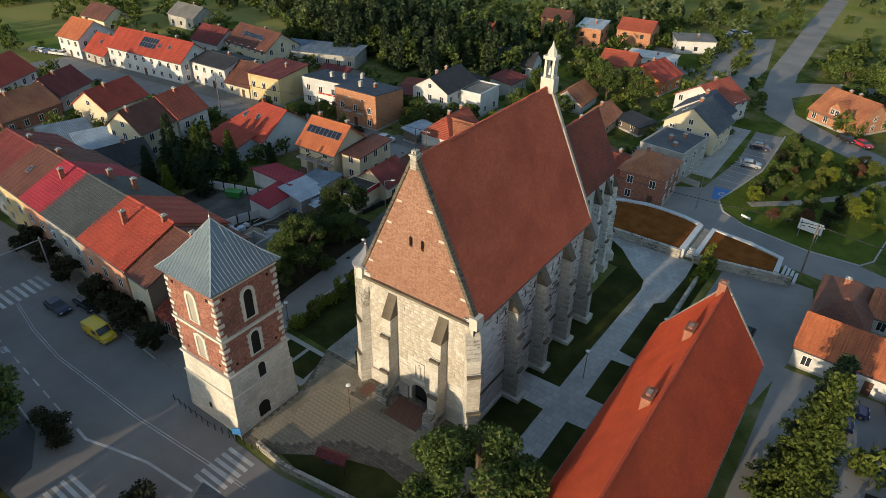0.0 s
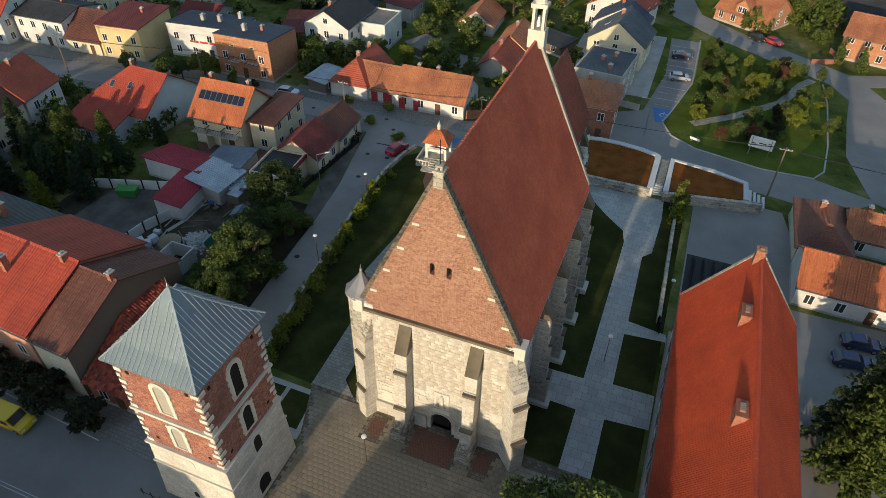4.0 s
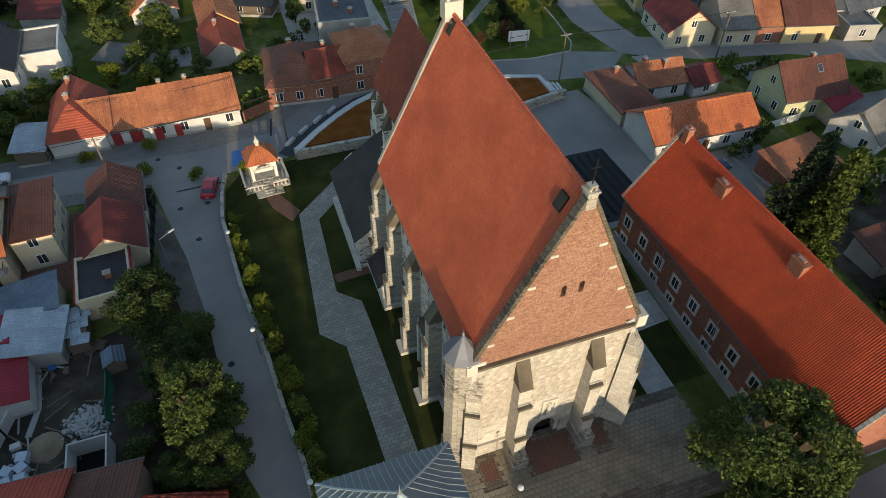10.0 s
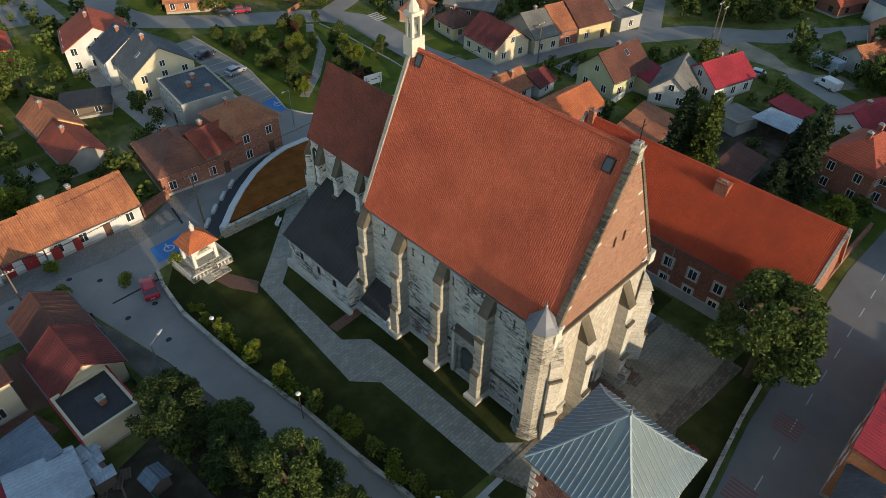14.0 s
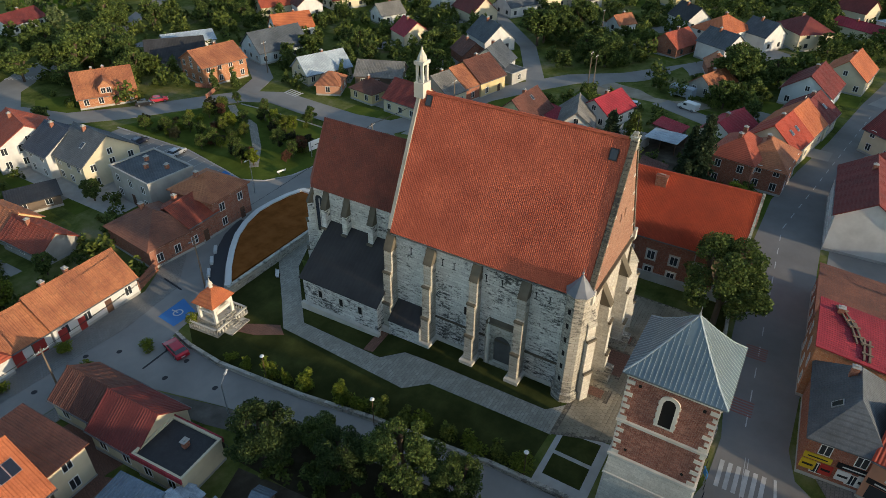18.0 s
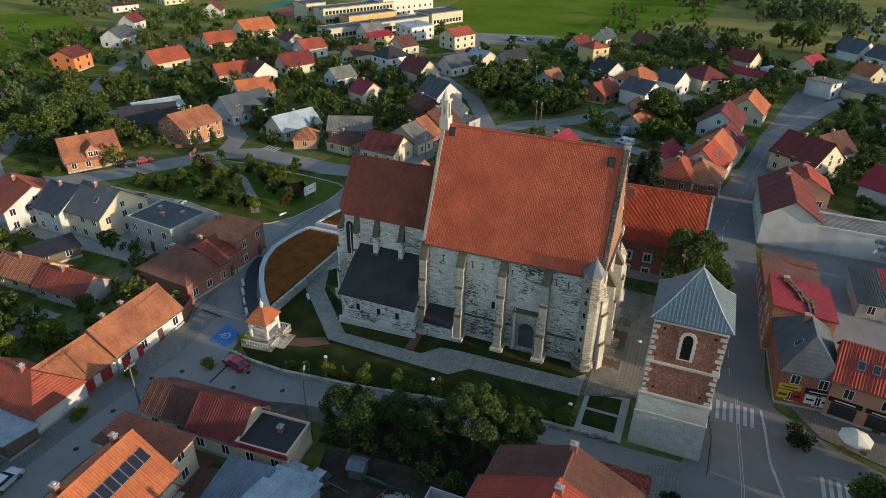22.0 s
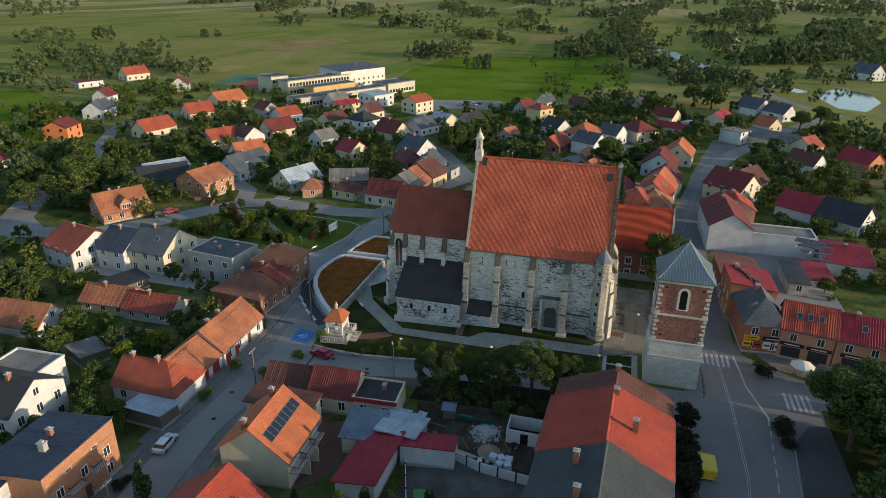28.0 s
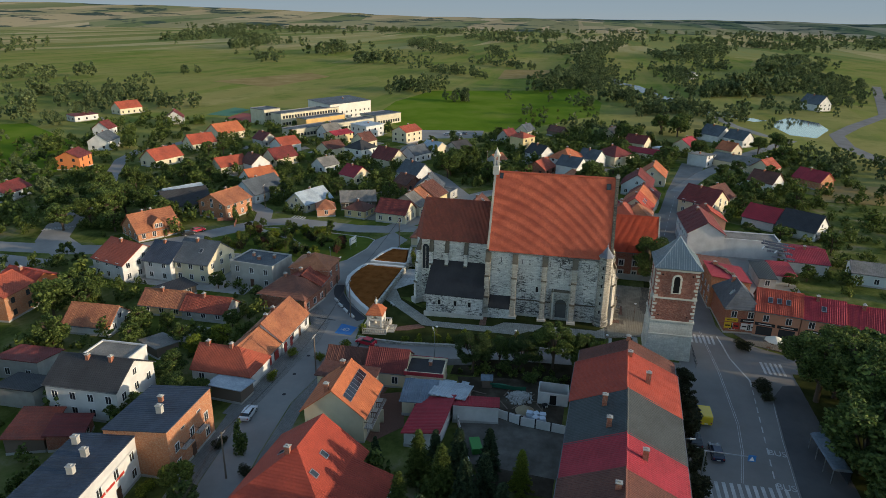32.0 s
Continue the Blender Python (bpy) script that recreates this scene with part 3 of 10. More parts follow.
band("road", [(-30, 344), (-28, 271), (-26, 214), (-23, 190), (-19, 176), (-8, 166), (4, 158), (14, 151), (18, 143), (17, 133), (16, 120), (18, 109), (28, 104), (45, 100), (57, 93), (68, 85), (76, 72), (90, 60), (120, 40)], 7.5, OLD_ASPHALT, "winding asphalt road round the small park", "road", 0.042)
band("road", [(16, 152), (26, 156), (34, 166), (40, 180), (38, 198), (22, 214), (27, 221), (60, 243), (85, 258), (106, 264), (123, 257.5), (140, 256), (165, 262)], 5.5, OLD_ASPHALT, "asphalt side street between gardens", "road", 0.05)
band("road", [(70, 80), (61, 59), (52, 40), (50, 22)], 5.0, OLD_ASPHALT, "dusty lane between yards", "road", 0.055)
band("road", [(60, 92), (90, 108), (124, 138), (150, 140), (190, 138), (197, 116)], 5.0, OLD_ASPHALT, "narrow asphalt street towards the school", "road", 0.05)
band("road", [(86, 14), (120, 0), (175, -30), (221, -61), (237, -50), (270, -40), (330, -33)], 6.0, OLD_ASPHALT, "asphalt road leaving the town", "road", 0.05)
band("road", [(100, -120), (168, -89), (212, -86), (250, -93), (289, -115), (356, -158), (600, -240)], 8.0, ASPHALT, "curving main road outside the town", "road", 0.05)
band("road", [(-25, 190), (-17, 203), (-4, 211), (10, 216), (24, 220)], 9.0, OLD_ASPHALT, "asphalt street leading off the junction", "road", 0.046)
sheet("road", [(175, 150), (205, 150), (215, 110), (190, 108)], OLD_ASPHALT, "asphalt yard with parked cars", "road", 0.06)
sheet("water", [(235, -78), (242, -66), (275, -64), (300, -72), (322, -86), (300, -98), (270, -95)], glass_mat("pond_water", (0.035, 0.045, 0.042)), "grey reflecting pond with reedy banks", "water", 0.05)
band("water", [(296, -62), (322, -42), (347, -25), (412, -14), (437, -5), (514, 8), (542, 23), (592, 28), (664, 38), (760, 60), (900, 40)], 13, glass_mat("river_water", (0.035, 0.045, 0.042)), "grey winding river", "water", 0.05)
FIELD = ground_mat("bright_meadow", [(0.075, 0.13, 0.014), (0.115, 0.175, 0.02), (0.18, 0.205, 0.04)], 0.03, 0.4, 1.0, 0.4)
sheet("ground_meadow", [(333, 200), (420, 190), (470, 60), (360, 40), (290, 43), (215, 92), (205, 146), (240, 190)], FIELD, "bright green mown meadow", "meadow", 0.05)
sheet("ground_meadow", [(20, 262), (60, 330), (130, 420), (160, 380), (110, 300), (70, 270)], FIELD, "green meadow beside the town", "meadow", 0.05)
STUBBLE = ground_mat("stubble", [(0.20, 0.15, 0.06), (0.27, 0.20, 0.09), (0.33, 0.25, 0.12)], 0.05, 0.8, 1.0, 0.4)
sheet("ground_field", [(85, -34), (112, -42), (118, -75), (85, -62)], STUBBLE, "yellow stubble field", "field", 0.05)
sheet("ground_field", [(430, 420), (560, 370), (520, 330), (400, 340)], STUBBLE, "dry yellow grassland", "field", 0.05)
sheet("ground_field", [(560, 150), (700, 160), (720, 100), (600, 96)], STUBBLE, "ploughed brown field", "field", 0.05)
sheet("sports_court", [(213, 279), (239, 281), (233, 257), (200, 250)], plain("court_red", (0.30, 0.06, 0.04), 0.9), "red sports court with worn surface", "court", 0.06)
sheet("sports_court", [(225, 300), (262, 300), (255, 284), (222, 282)], plain("court_green", (0.05, 0.16, 0.09), 0.9), "green sports court", "court", 0.06)

sheet("pavement", [(-86, 102.6), (-72, 102), (-58, 101), (-48, 102.4), (-42, 107.5), (-37, 112), (-37.5, 113.5), (-44, 109.8), (-51, 105.9), (-64, 106.2), (-86, 107)], paving("street_pavers", (0.25, 0.24, 0.22), (0.19, 0.185, 0.17), 0.4, 0.4), "grey paved pavement before the low houses", "pavement", 0.05)
sheet("pavement", [(-66, 96), (-61.6, 78), (-59.9, 68), (-62.2, 68), (-64.6, 78), (-65.9, 90)], YARD, "gravelly asphalt verge beside the lane", "pavement", 0.026)
PAVE_W = paving("west_street_pavers", (0.23, 0.22, 0.20), (0.175, 0.17, 0.155), 0.4, 0.4)
sheet("pavement", [(-200, 91.2), (-150, 95.2), (-110, 100.2), (-86, 103), (-86, 106), (-96, 105), (-150, 101.5), (-200, 95.5)], PAVE_W, "grey pavement before the street houses", "pavement", 0.06)
sheet("pavement", [(-160, 85.8), (-130, 89.8), (-95, 95.3), (-81, 96.6), (-66, 95), (-66, 92.8), (-81, 94.2), (-95, 92.6), (-160, 82.6)], PAVE_W, "narrow grey pavement along garden fences", "pavement", 0.06)
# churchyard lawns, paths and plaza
sheet("lawn", [(-55.8, 90), (-56.4, 83.8), (-55.5, 71), (-54.1, 61), (-53.4, 53), (-52.6, 43.5), (-45, 43.2), (-38.5, 44), (-38.5, 84), (-33, 91), (-33, 94.2), (-46, 94.2), (-53, 94)], SHADE_GRASS, "shaded mown lawn beside the church wall", "lawn", 0.04)
sheet("lawn", [(-24, 43.5), (-11.6, 43.5), (-11.6, 94.2), (-24, 94.2), (-33, 92), (-33, 86), (-24, 85)], SHADE_GRASS, "dark shaded lawn beside the church", "lawn", 0.04)
sheet("path", [(-35.0, 94.0), (-43.1, 85.8), (-47.2, 81.8), (-48.6, 61.3), (-46.2, 58.8), (-45.7, 43.0), (-40.4, 42.9), (-42.6, 45.0), (-42.9, 59.8), (-43.1, 64.5), (-45.5, 66.8), (-44.9, 80.1), (-34.8, 90.0), (-28.6, 93.0), (-28.6, 94.0)], SLABS, "grey stone slab path through the lawn", "path", 0.07)
sheet("path", [(-50.9, 87.3), (-49.3, 87.6), (-46.9, 82.6), (-48.2, 80.8), (-50.2, 84.2)], RED_PAVE, "reddish paved path to the shrine", "path", 0.075)
sheet("path", [(-45.3, 69.6), (-45.1, 68.2), (-39.6, 68.6), (-39.9, 70.0)], RED_PAVE, "short reddish paved path to a side door", "path", 0.075)
sheet("path", [(-28.5, 94.0), (-14.8, 94.1), (-14.5, 88.8), (-14.8, 80.1), (-15.9, 78.8), (-15.7, 65.5), (-11.3, 64.9), (-11.1, 63.7), (-15.8, 63.2), (-15.7, 55.3), (-11.3, 55.4), (-11.3, 50.9), (-15.7, 50.5), (-15.6, 38), (-18.8, 38), (-18.7, 50.6), (-23.6, 50.8), (-23.6, 54.8), (-18.8, 54.9), (-18.7, 81.1), (-19.3, 83.8), (-22.1, 86.6), (-25.6, 90.8), (-28.5, 93.0)], PALE_SLABS, "pale slab path along the church", "path", 0.07)
sheet("pavement_plaza", [(-45.6, 43.2), (-43.1, 36), (-43.1, 27.2), (-39, 27.6), (-33.5, 31.4), (-28, 33.2), (-22, 32.6), (-15.6, 32.2), (-15.6, 43.3)], SETTS, "worn stone plaza before the church door", "plaza", 0.075)
sheet("lawn", [(-38.6, 28.5), (-33.3, 32.9), (-28, 34.7), (-22, 33.8), (-11.4, 33.2), (-11.4, 30.4), (-22, 29.4), (-33, 27.6)], SHADE_GRASS, "shaded lawn under a large tree", "lawn", 0.05)
for q in ([(-37.6, 41.8), (-36.2, 41.8), (-36.2, 40), (-37.6, 40)], [(-33, 42.4), (-28.6, 42.4), (-28.6, 39.2), (-33, 39.2)], [(-26.4, 42), (-25, 42), (-25, 40), (-26.4, 40)]):
    sheet("pavement_patch", q, RED_PAVE, "dark red paved patch before the church door", "paving", 0.09)
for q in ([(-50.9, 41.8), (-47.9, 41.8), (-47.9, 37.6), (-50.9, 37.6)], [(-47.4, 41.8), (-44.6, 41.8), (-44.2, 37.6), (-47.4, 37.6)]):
    sheet("lawn", q, SHADE_GRASS, "small dark lawn between kerbs", "lawn", 0.06)
sheet("pavement", [(-52.3, 42.5), (-43.9, 42.4), (-43.6, 36.6), (-52.3, 36.6)], CONCRETE, "pale concrete paving round small lawns", "pavement", 0.05)

# raised mulch beds behind the church with pale rims
RIM = plaster("pale_rim_stone", (0.56, 0.57, 0.56), 0.15)
BED_A = [(-44.4, 95.0), (-41.6, 97.8), (-38.0, 100.8), (-34.6, 103.2), (-31.0, 104.9), (-27.0, 105.9), (-23.6, 105.8), (-20.2, 105.3), (-17.8, 104.5), (-17.7, 94.6)]
BED_B = [(-14.5, 103.7), (-8.7, 102.7), (-4.1, 101.2), (-4.0, 96.9), (-14.5, 94.8)]
for bed in (BED_A, BED_B):
    solo("garden_bed", Shape().prism(bed, -2.2, 0.02), MULCH, "raised brown mulch bed with a curved edge", "garden bed", kind="structure")


def rim(pts, w, h, name="kerb", label="pale stone kerb round the bed", material=RIM, base=0.3, category="kerb", kind="structure"):
    s = Shape()
    o = stroke(pts, w)
    n = len(pts)
    for i in range(n - 1):
        s.prism([o[i], o[i + 1], o[2 * n - 2 - i], o[2 * n - 1 - i]], lambda x, y: zg(y) - base, lambda x, y: zg(y) + h)
    return solo(name, s, material, label, category, kind=kind)


def coped(pts, w, z1, name, label, material, category, z0=-2.2):
    """A wall or rim with a level top."""
    o, n, w_ = stroke(pts, w), len(pts), Shape()
    for i in range(n - 1):
        w_.prism([o[i], o[i + 1], o[2 * n - 2 - i], o[2 * n - 1 - i]], z0, z1)
    return solo(name, w_, material, label, category, kind="structure")


coped([(-45.2, 94.4)] + BED_A[:9] + [(-17.2, 104.2), (-17.2, 94.4)], 0.9, 0.24, "kerb", "pale stone rim round the raised bed", RIM, "kerb")
coped([(-17.2, 94.1), (-45.4, 94.1)], 0.6, 0.2, "wall_low", "low stone faced retaining wall of the bed", BUTT_STONE, "wall")
coped([(-14.9, 94.4), (-14.9, 104.0), (-8.7, 103.1), (-3.7, 101.5), (-3.5, 96.8)], 0.8, 0.24, "kerb", "pale stone rim round the smaller bed", RIM, "kerb")
coped([(-15.2, 94.0), (-1.2, 96.6)], 0.6, 0.2, "wall_low", "stone faced retaining wall below the bed", BUTT_STONE, "wall")
for i in range(5):
    solo("step", Shape().box(-16.7, 95.2 + i * 0.4, -2.2, -15.35, 95.6 + i * 0.4, -1.25 + i * 0.17), RIM, "grey stone step between the beds", "step", group="bed steps")
solo("landing", Shape().box(-16.7, 97.2, -2.2, -15.35, 104.6, -0.5), SLABS, "slab landing between the raised beds", "landing", kind="structure")
for i in range(4):
    solo("bench", Shape().box(-2.9 + i * 0.62, 98.0 - 0.2 * i, -2.0, -2.5 + i * 0.62, 101.6 - 0.4 * i, -0.95), RIM, "pale stone slab bench beside the bed", "bench", group="slab benches")
sheet("lawn", [(-14.5, 161), (-0.8, 156), (9.6, 147.5), (10.0, 139), (9.2, 122), (8.2, 113), (6.7, 110.5), (-1, 110.2), (-11.6, 112.6), (-16, 115.5), (-17.9, 119.5), (-16.9, 124), (-14.2, 138)], LIT_GRASS, "park lawn with shrubs and a path", "lawn", 0.09)
band("path", [(-13, 121), (-6, 127), (2, 136), (6, 146), (8, 149)], 1.8, SLABS, "curving park path", "path", 0.11)
rim([(-18.1, 119.5), (-16.1, 115.3), (-11.7, 112.3), (-1, 109.9), (6.8, 110.2), (8.5, 113), (9.5, 122), (10.3, 139), (9.9, 147.7)], 0.25, 0.16, "kerb", "concrete road kerb beside the park", CONCRETE)
rim([(-18.1, 119.7), (-17.1, 124), (-14.5, 138), (-14.8, 161)], 0.25, 0.16, "kerb", "concrete kerb beside parking bays", CONCRETE)
rim([(-55.4, 93.5), (-56.2, 90), (-56.7, 83.8), (-55.8, 71), (-54.4, 61), (-53.7, 53), (-52.9, 46.8), (-52.6, 37)], 0.45, 0.65, "wall_churchyard", "low rough stone churchyard wall", BUTT_STONE, 0.4, "wall")
rim([(-13.0, 97), (-12.4, 66.5)], 0.4, 1.2, "wall_churchyard", "stone churchyard wall with a dark capping", BUTT_STONE, 0.4, "wall")
rim([(1.0, 31.3), (6.8, 31.5), (13.5, 31.6), (20.4, 31.5)], 0.4, 1.5, "wall_street", "brick wall along the street pavement", WALL["brick"], 0.4, "wall")
rim([(-40.6, 27.6), (-36, 27.2), (-22, 29.2), (-11.5, 30.2)], 0.4, 0.9, "wall_churchyard", "low wall along the street pavement", BUTT_STONE, 0.4, "wall")

# yards
for k_, (q, mt, lb) in enumerate((
    ([(-66.2, 46), (-58.6, 45.5), (-57.9, 48), (-59.6, 66), (-60.6, 71.5), (-66.4, 71.5)], ground_mat("dark_brown_ground", [(0.022, 0.019, 0.012), (0.042, 0.036, 0.022), (0.075, 0.064, 0.042)], 0.3, 3.0, 1.0, 0.8), "dark brown ground under the walnut trees"),
    ([(-66, 60), (-67, 70), (-80, 66), (-96, 62), (-96, 51), (-66, 50)], DIRT, "bare earth builder's yard"),
    ([(-92, 50), (-80.8, 49.5), (-79.9, 57), (-78.6, 61.3), (-81.5, 67), (-91, 66)], YARD, "grey paved back yard"),
    ([(-78, 92), (-76, 82), (-66, 80), (-66, 92)], RED_PAVE, "red paved house yard"),
    ([(-75.4, 83), (-73.6, 77.5), (-80, 76.5), (-84, 75.5), (-89, 79.5), (-87.5, 82)], RED_PAVE, "red paved courtyard behind the solar house"),
    ([(-10.5, 99), (2, 98), (4, 86), (0.5, 66), (-10.5, 66)], OLD_ASPHALT, "pale concrete yard behind the wall"),
    ([(-10.3, 82), (-2.5, 82), (-2.5, 67), (-10.3, 67)], plain("dark_planting_film", (0.02, 0.022, 0.024), 0.8), "dark planted terrace bed"),
    ([(1.6, 75.5), (20, 76), (19, 66), (6, 40), (1.6, 30)], OLD_ASPHALT, "patched asphalt yard beside the manor"),
    ([(13, 60), (40, 64), (46, 47), (24, 42), (12, 40)], DIRT, "earth yard with sheds"),
    ([(59.6, 74.3), (62.6, 79.3), (70, 74.5), (67.6, 66.9), (63.6, 62), (64.0, 57.0), (67.5, 53.2), (65, 48), (58.9, 52.6), (60.4, 60), (61.4, 67.8)], ground_mat("pale_gravel", [(0.20, 0.165, 0.12), (0.30, 0.255, 0.195), (0.40, 0.35, 0.28)], 0.25, 2.0), "pale gravel lot beside the lane"),
    ([(-120, 60), (-100, 60), (-100, 40), (-120, 40)], DIRT, "dark back gardens"),
    ([(-40, 128), (-22, 128), (-22, 160), (-40, 160)], CONCRETE, "paved yards behind houses"),
    ([(-27, -4), (32, -4), (40, 14), (30, 19.3), (-27, 19)], OLD_ASPHALT, "paved trade yard"),
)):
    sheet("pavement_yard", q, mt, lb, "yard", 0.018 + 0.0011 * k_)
sheet("pavement", [(-130, 33.8), (-66, 34), (-55, 33), (-52.4, 29.0), (-60, 29.6), (-66, 29.9), (-130, 31.6)], paving("square_pavers", (0.27, 0.25, 0.22), (0.20, 0.185, 0.165), 0.4, 0.4), "grey paved pavement before the town houses", "pavement", 0.12)
sheet("pavement", [(-41.5, 13.5), (-36, 17.0), (-15, 17.4), (0, 17.5), (0, 15.5), (-34, 13.5), (-42, -6), (-47, -8), (-44, 6)], paving("corner_pavers", (0.24, 0.22, 0.19), (0.18, 0.165, 0.145), 0.4, 0.4), "paved corner before the shops", "pavement", 0.12)
sheet("pavement", [(-61.5, 14.6), (-74, 15.9), (-87, 17.0), (-130, 19.6), (-170, 19.6), (-170, 9), (-56, 9), (-57, 12)], ground_mat("dark_pavement", [(0.075, 0.075, 0.077), (0.10, 0.10, 0.10), (0.125, 0.123, 0.12)], 0.15, 1.5, 0.9, 0.2), "dark asphalt pavement along the town square", "pavement", 0.12)
sheet("lawn", [(-52, 9), (-50, -2), (-58, -30), (-90, -30), (-140, -30), (-140, 9)], SHADE_GRASS, "lawn of the town square under trees", "lawn", 0.1)


def stripes(x0, y0, dx, dy, sx, sy, n, label):
    """Zebra bars: n bars of size sx by sy, stepped by (dx, dy)."""
    t = thing("zebra_crossing", label, "crossing", kind="structure")
    for i in range(n):
        x, y = x0 + dx * i, y0 + dy * i
        part("bar", Shape().box(x - sx / 2, y - sy / 2, zg(y) - 0.02, x + sx / 2, y + sy / 2, zg(y) + (0.045 if y < 60 else 0.062)), PAINT, t)


stripes(-41.0, 25.6, 0, -0.85, 3.8, 0.45, 6, "worn white zebra crossing by the bell tower")
stripes(-50.7, 13.8, 0, -0.85, 4.6, 0.45, 5, "white zebra crossing at the corner")
stripes(-89.0, 29.3, 0.05, -1.05, 4.0, 0.5, 11, "white zebra crossing on the square")
stripes(22, 140, 0.15, 1.0, 3, 0.45, 5, "white zebra crossing by the park")
stripes(-9.6, 212.2, 0.55, -0.85, 2.6, 0.45, 8, "white zebra crossing at the junction")
lines = thing("road_marking", "thin white dashed lines on the asphalt", "marking", kind="structure")


def painted(pts, w):
    o = stroke(pts, w)
    n = len(pts)
    s = Shape()
    for i in range(n - 1):
        s.prism([o[i], o[i + 1], o[2 * n - 2 - i], o[2 * n - 1 - i]], lambda x, y: zg(y) + 0.02, lambda x, y: zg(y) + 0.046)
    part("line", s, PAINT, lines)


painted([(-38.9, 20.3), (-42.1, 19.9), (-48.2, 19.4), (-52.6, 18.3), (-56.2, 17.3), (-58.4, 17.5)], 0.3)
for d in (0.0, 0.3):
    painted([(-37.5, 23.2 + d), (-43, 22.9 + d), (-54.6, 22.2 + d), (-71.3, 22.1 + d), (-79, 22.9 + d), (-86.5, 24.4 + d)], 0.07)
    painted([(-92, 24.6 + d), (-135, 24.8 + d)], 0.07)
for i in range(10):
    x = -59.5 - i * 2.9
    y = 17.6 + 0.09 * (-60 - x)
    painted([(x, y), (x - 1.7, y + 0.15)], 0.18)
painted([(-62.6, 14.9), (-73.9, 16.2), (-86.9, 17.3), (-130, 20)], 0.08)
FADED = plain("faded_red_paint", (0.27, 0.11, 0.09), 0.8)
for x0, n_ in ((-30.0, 6), (-19.3, 6)):
    t_ = thing("speed_cushion", "faded red bars painted across the road lane", "marking", kind="structure")
    for k in range(n_):
        part("bar", Shape().box(x0 - 1.3 + k * 0.46, 24.0, 0.02, x0 - 1.09 + k * 0.46, 26.7, 0.05), FADED, t_)
FONT_MAT = PAINT
for x, y in ((-78.1, 17.9), (-86.1, 18.6)):
    fc = bpy.data.curves.new("bus_lettering", "FONT")
    fc.body, fc.size, fc.extrude, fc.align_x, fc.align_y = "BUS", 1.9, 0.004, "CENTER", "CENTER"
    fc.materials.append(PAINT)
    fo = new("bus_lettering", fc)
    fo.matrix_basis = pose(x, y, 0.05, 0, 0, -93) @ Matrix.Diagonal((0.8, 1.0, 1, 1))
    tagged(fo, "white painted letters of a bus bay on asphalt", "marking", "bus bay lettering")
for i in range(26):
    x = -33 + i * 4.4
    y0, y1 = [24.3 + 0.05 * (u + 33) if u < 15 else 26.7 - 0.17 * (u - 15) for u in (x, x + 2.0)]
    painted([(x, y0), (x + 2.0, y1)], 0.12)
painted([(-61.5, 29.2), (-90, 30.9), (-130, 31.3)], 0.12)
sheet("blue_bay", [(-54.0, 99.2), (-49.3, 99.4), (-50.6, 95.4), (-54.4, 95.5)], BLUE_PAINT, "blue painted disabled parking bay", "parking bay", 0.05, 0.03)
sheet("blue_bay", [(-16.6, 125.0), (-16.6, 119.8), (-19.3, 119.3), (-20.4, 124.6)], BLUE_PAINT, "blue painted parking bay", "parking bay", 0.05, 0.03)
sheet("pavement_lot", [(-46.1, 193.7), (-53.0, 240.4), (-36.7, 253.8), (-30.8, 214.2), (-31.3, 190.0)], OLD_ASPHALT, "worn asphalt lot beside the road", "car park", 0.02)
TAR = plain("tar_patch", (0.035, 0.035, 0.037), 0.9)
for x, y in ((-64.3, 100.7), (-61.5, 97.6), (-61.8, 88.2), (-59.9, 81.3), (-58.3, 88.3), (-78.4, 99.2), (-58.1, 60.5), (-71.5, 100.4)):
    part("manhole", Shape().loft([ring(x, y, zg(y) + z, 0.36, 14) for z in (0.0, 0.048)]), TAR, lines, "dark round manhole cover")
for pts in ([(-62.1, 92.1), (-55.9, 92.3)], [(-47.3, 106.2), (-48.0, 101.4)]):
    o_ = stroke(pts, 0.3)
    part("trench", Shape().prism(o_, lambda x, y: zg(y), lambda x, y: zg(y) + 0.047), TAR, lines, "dark tar strip across the street")
for bx, by in ((-52.0, 97.4), (-18.2, 122.2)):
    sym = Shape()
    for k in range(16):
        a0, a1 = k * math.pi / 8, (k + 1) * math.pi / 8
        sym.prism([(bx + r * math.cos(a), by + r * math.sin(a)) for r, a in ((0.55, a0), (0.75, a0), (0.75, a1), (0.55, a1))], lambda x, y: zg(y) + 0.03, lambda x, y: zg(y) + 0.06)
    sym.prism([(bx - 0.1, by), (bx + 0.1, by), (bx + 0.1, by + 1.3), (bx - 0.1, by + 1.3)], lambda x, y: zg(y) + 0.03, lambda x, y: zg(y) + 0.062)
    part("symbol", sym, PAINT, lines, "white wheelchair bay symbol")
for i in range(12):
    y = 126 + i * 2.7
    part("dash", Shape().box(-20.5, y, zg(y), -15.5, y + 0.12, zg(y) + 0.05), PAINT, lines)


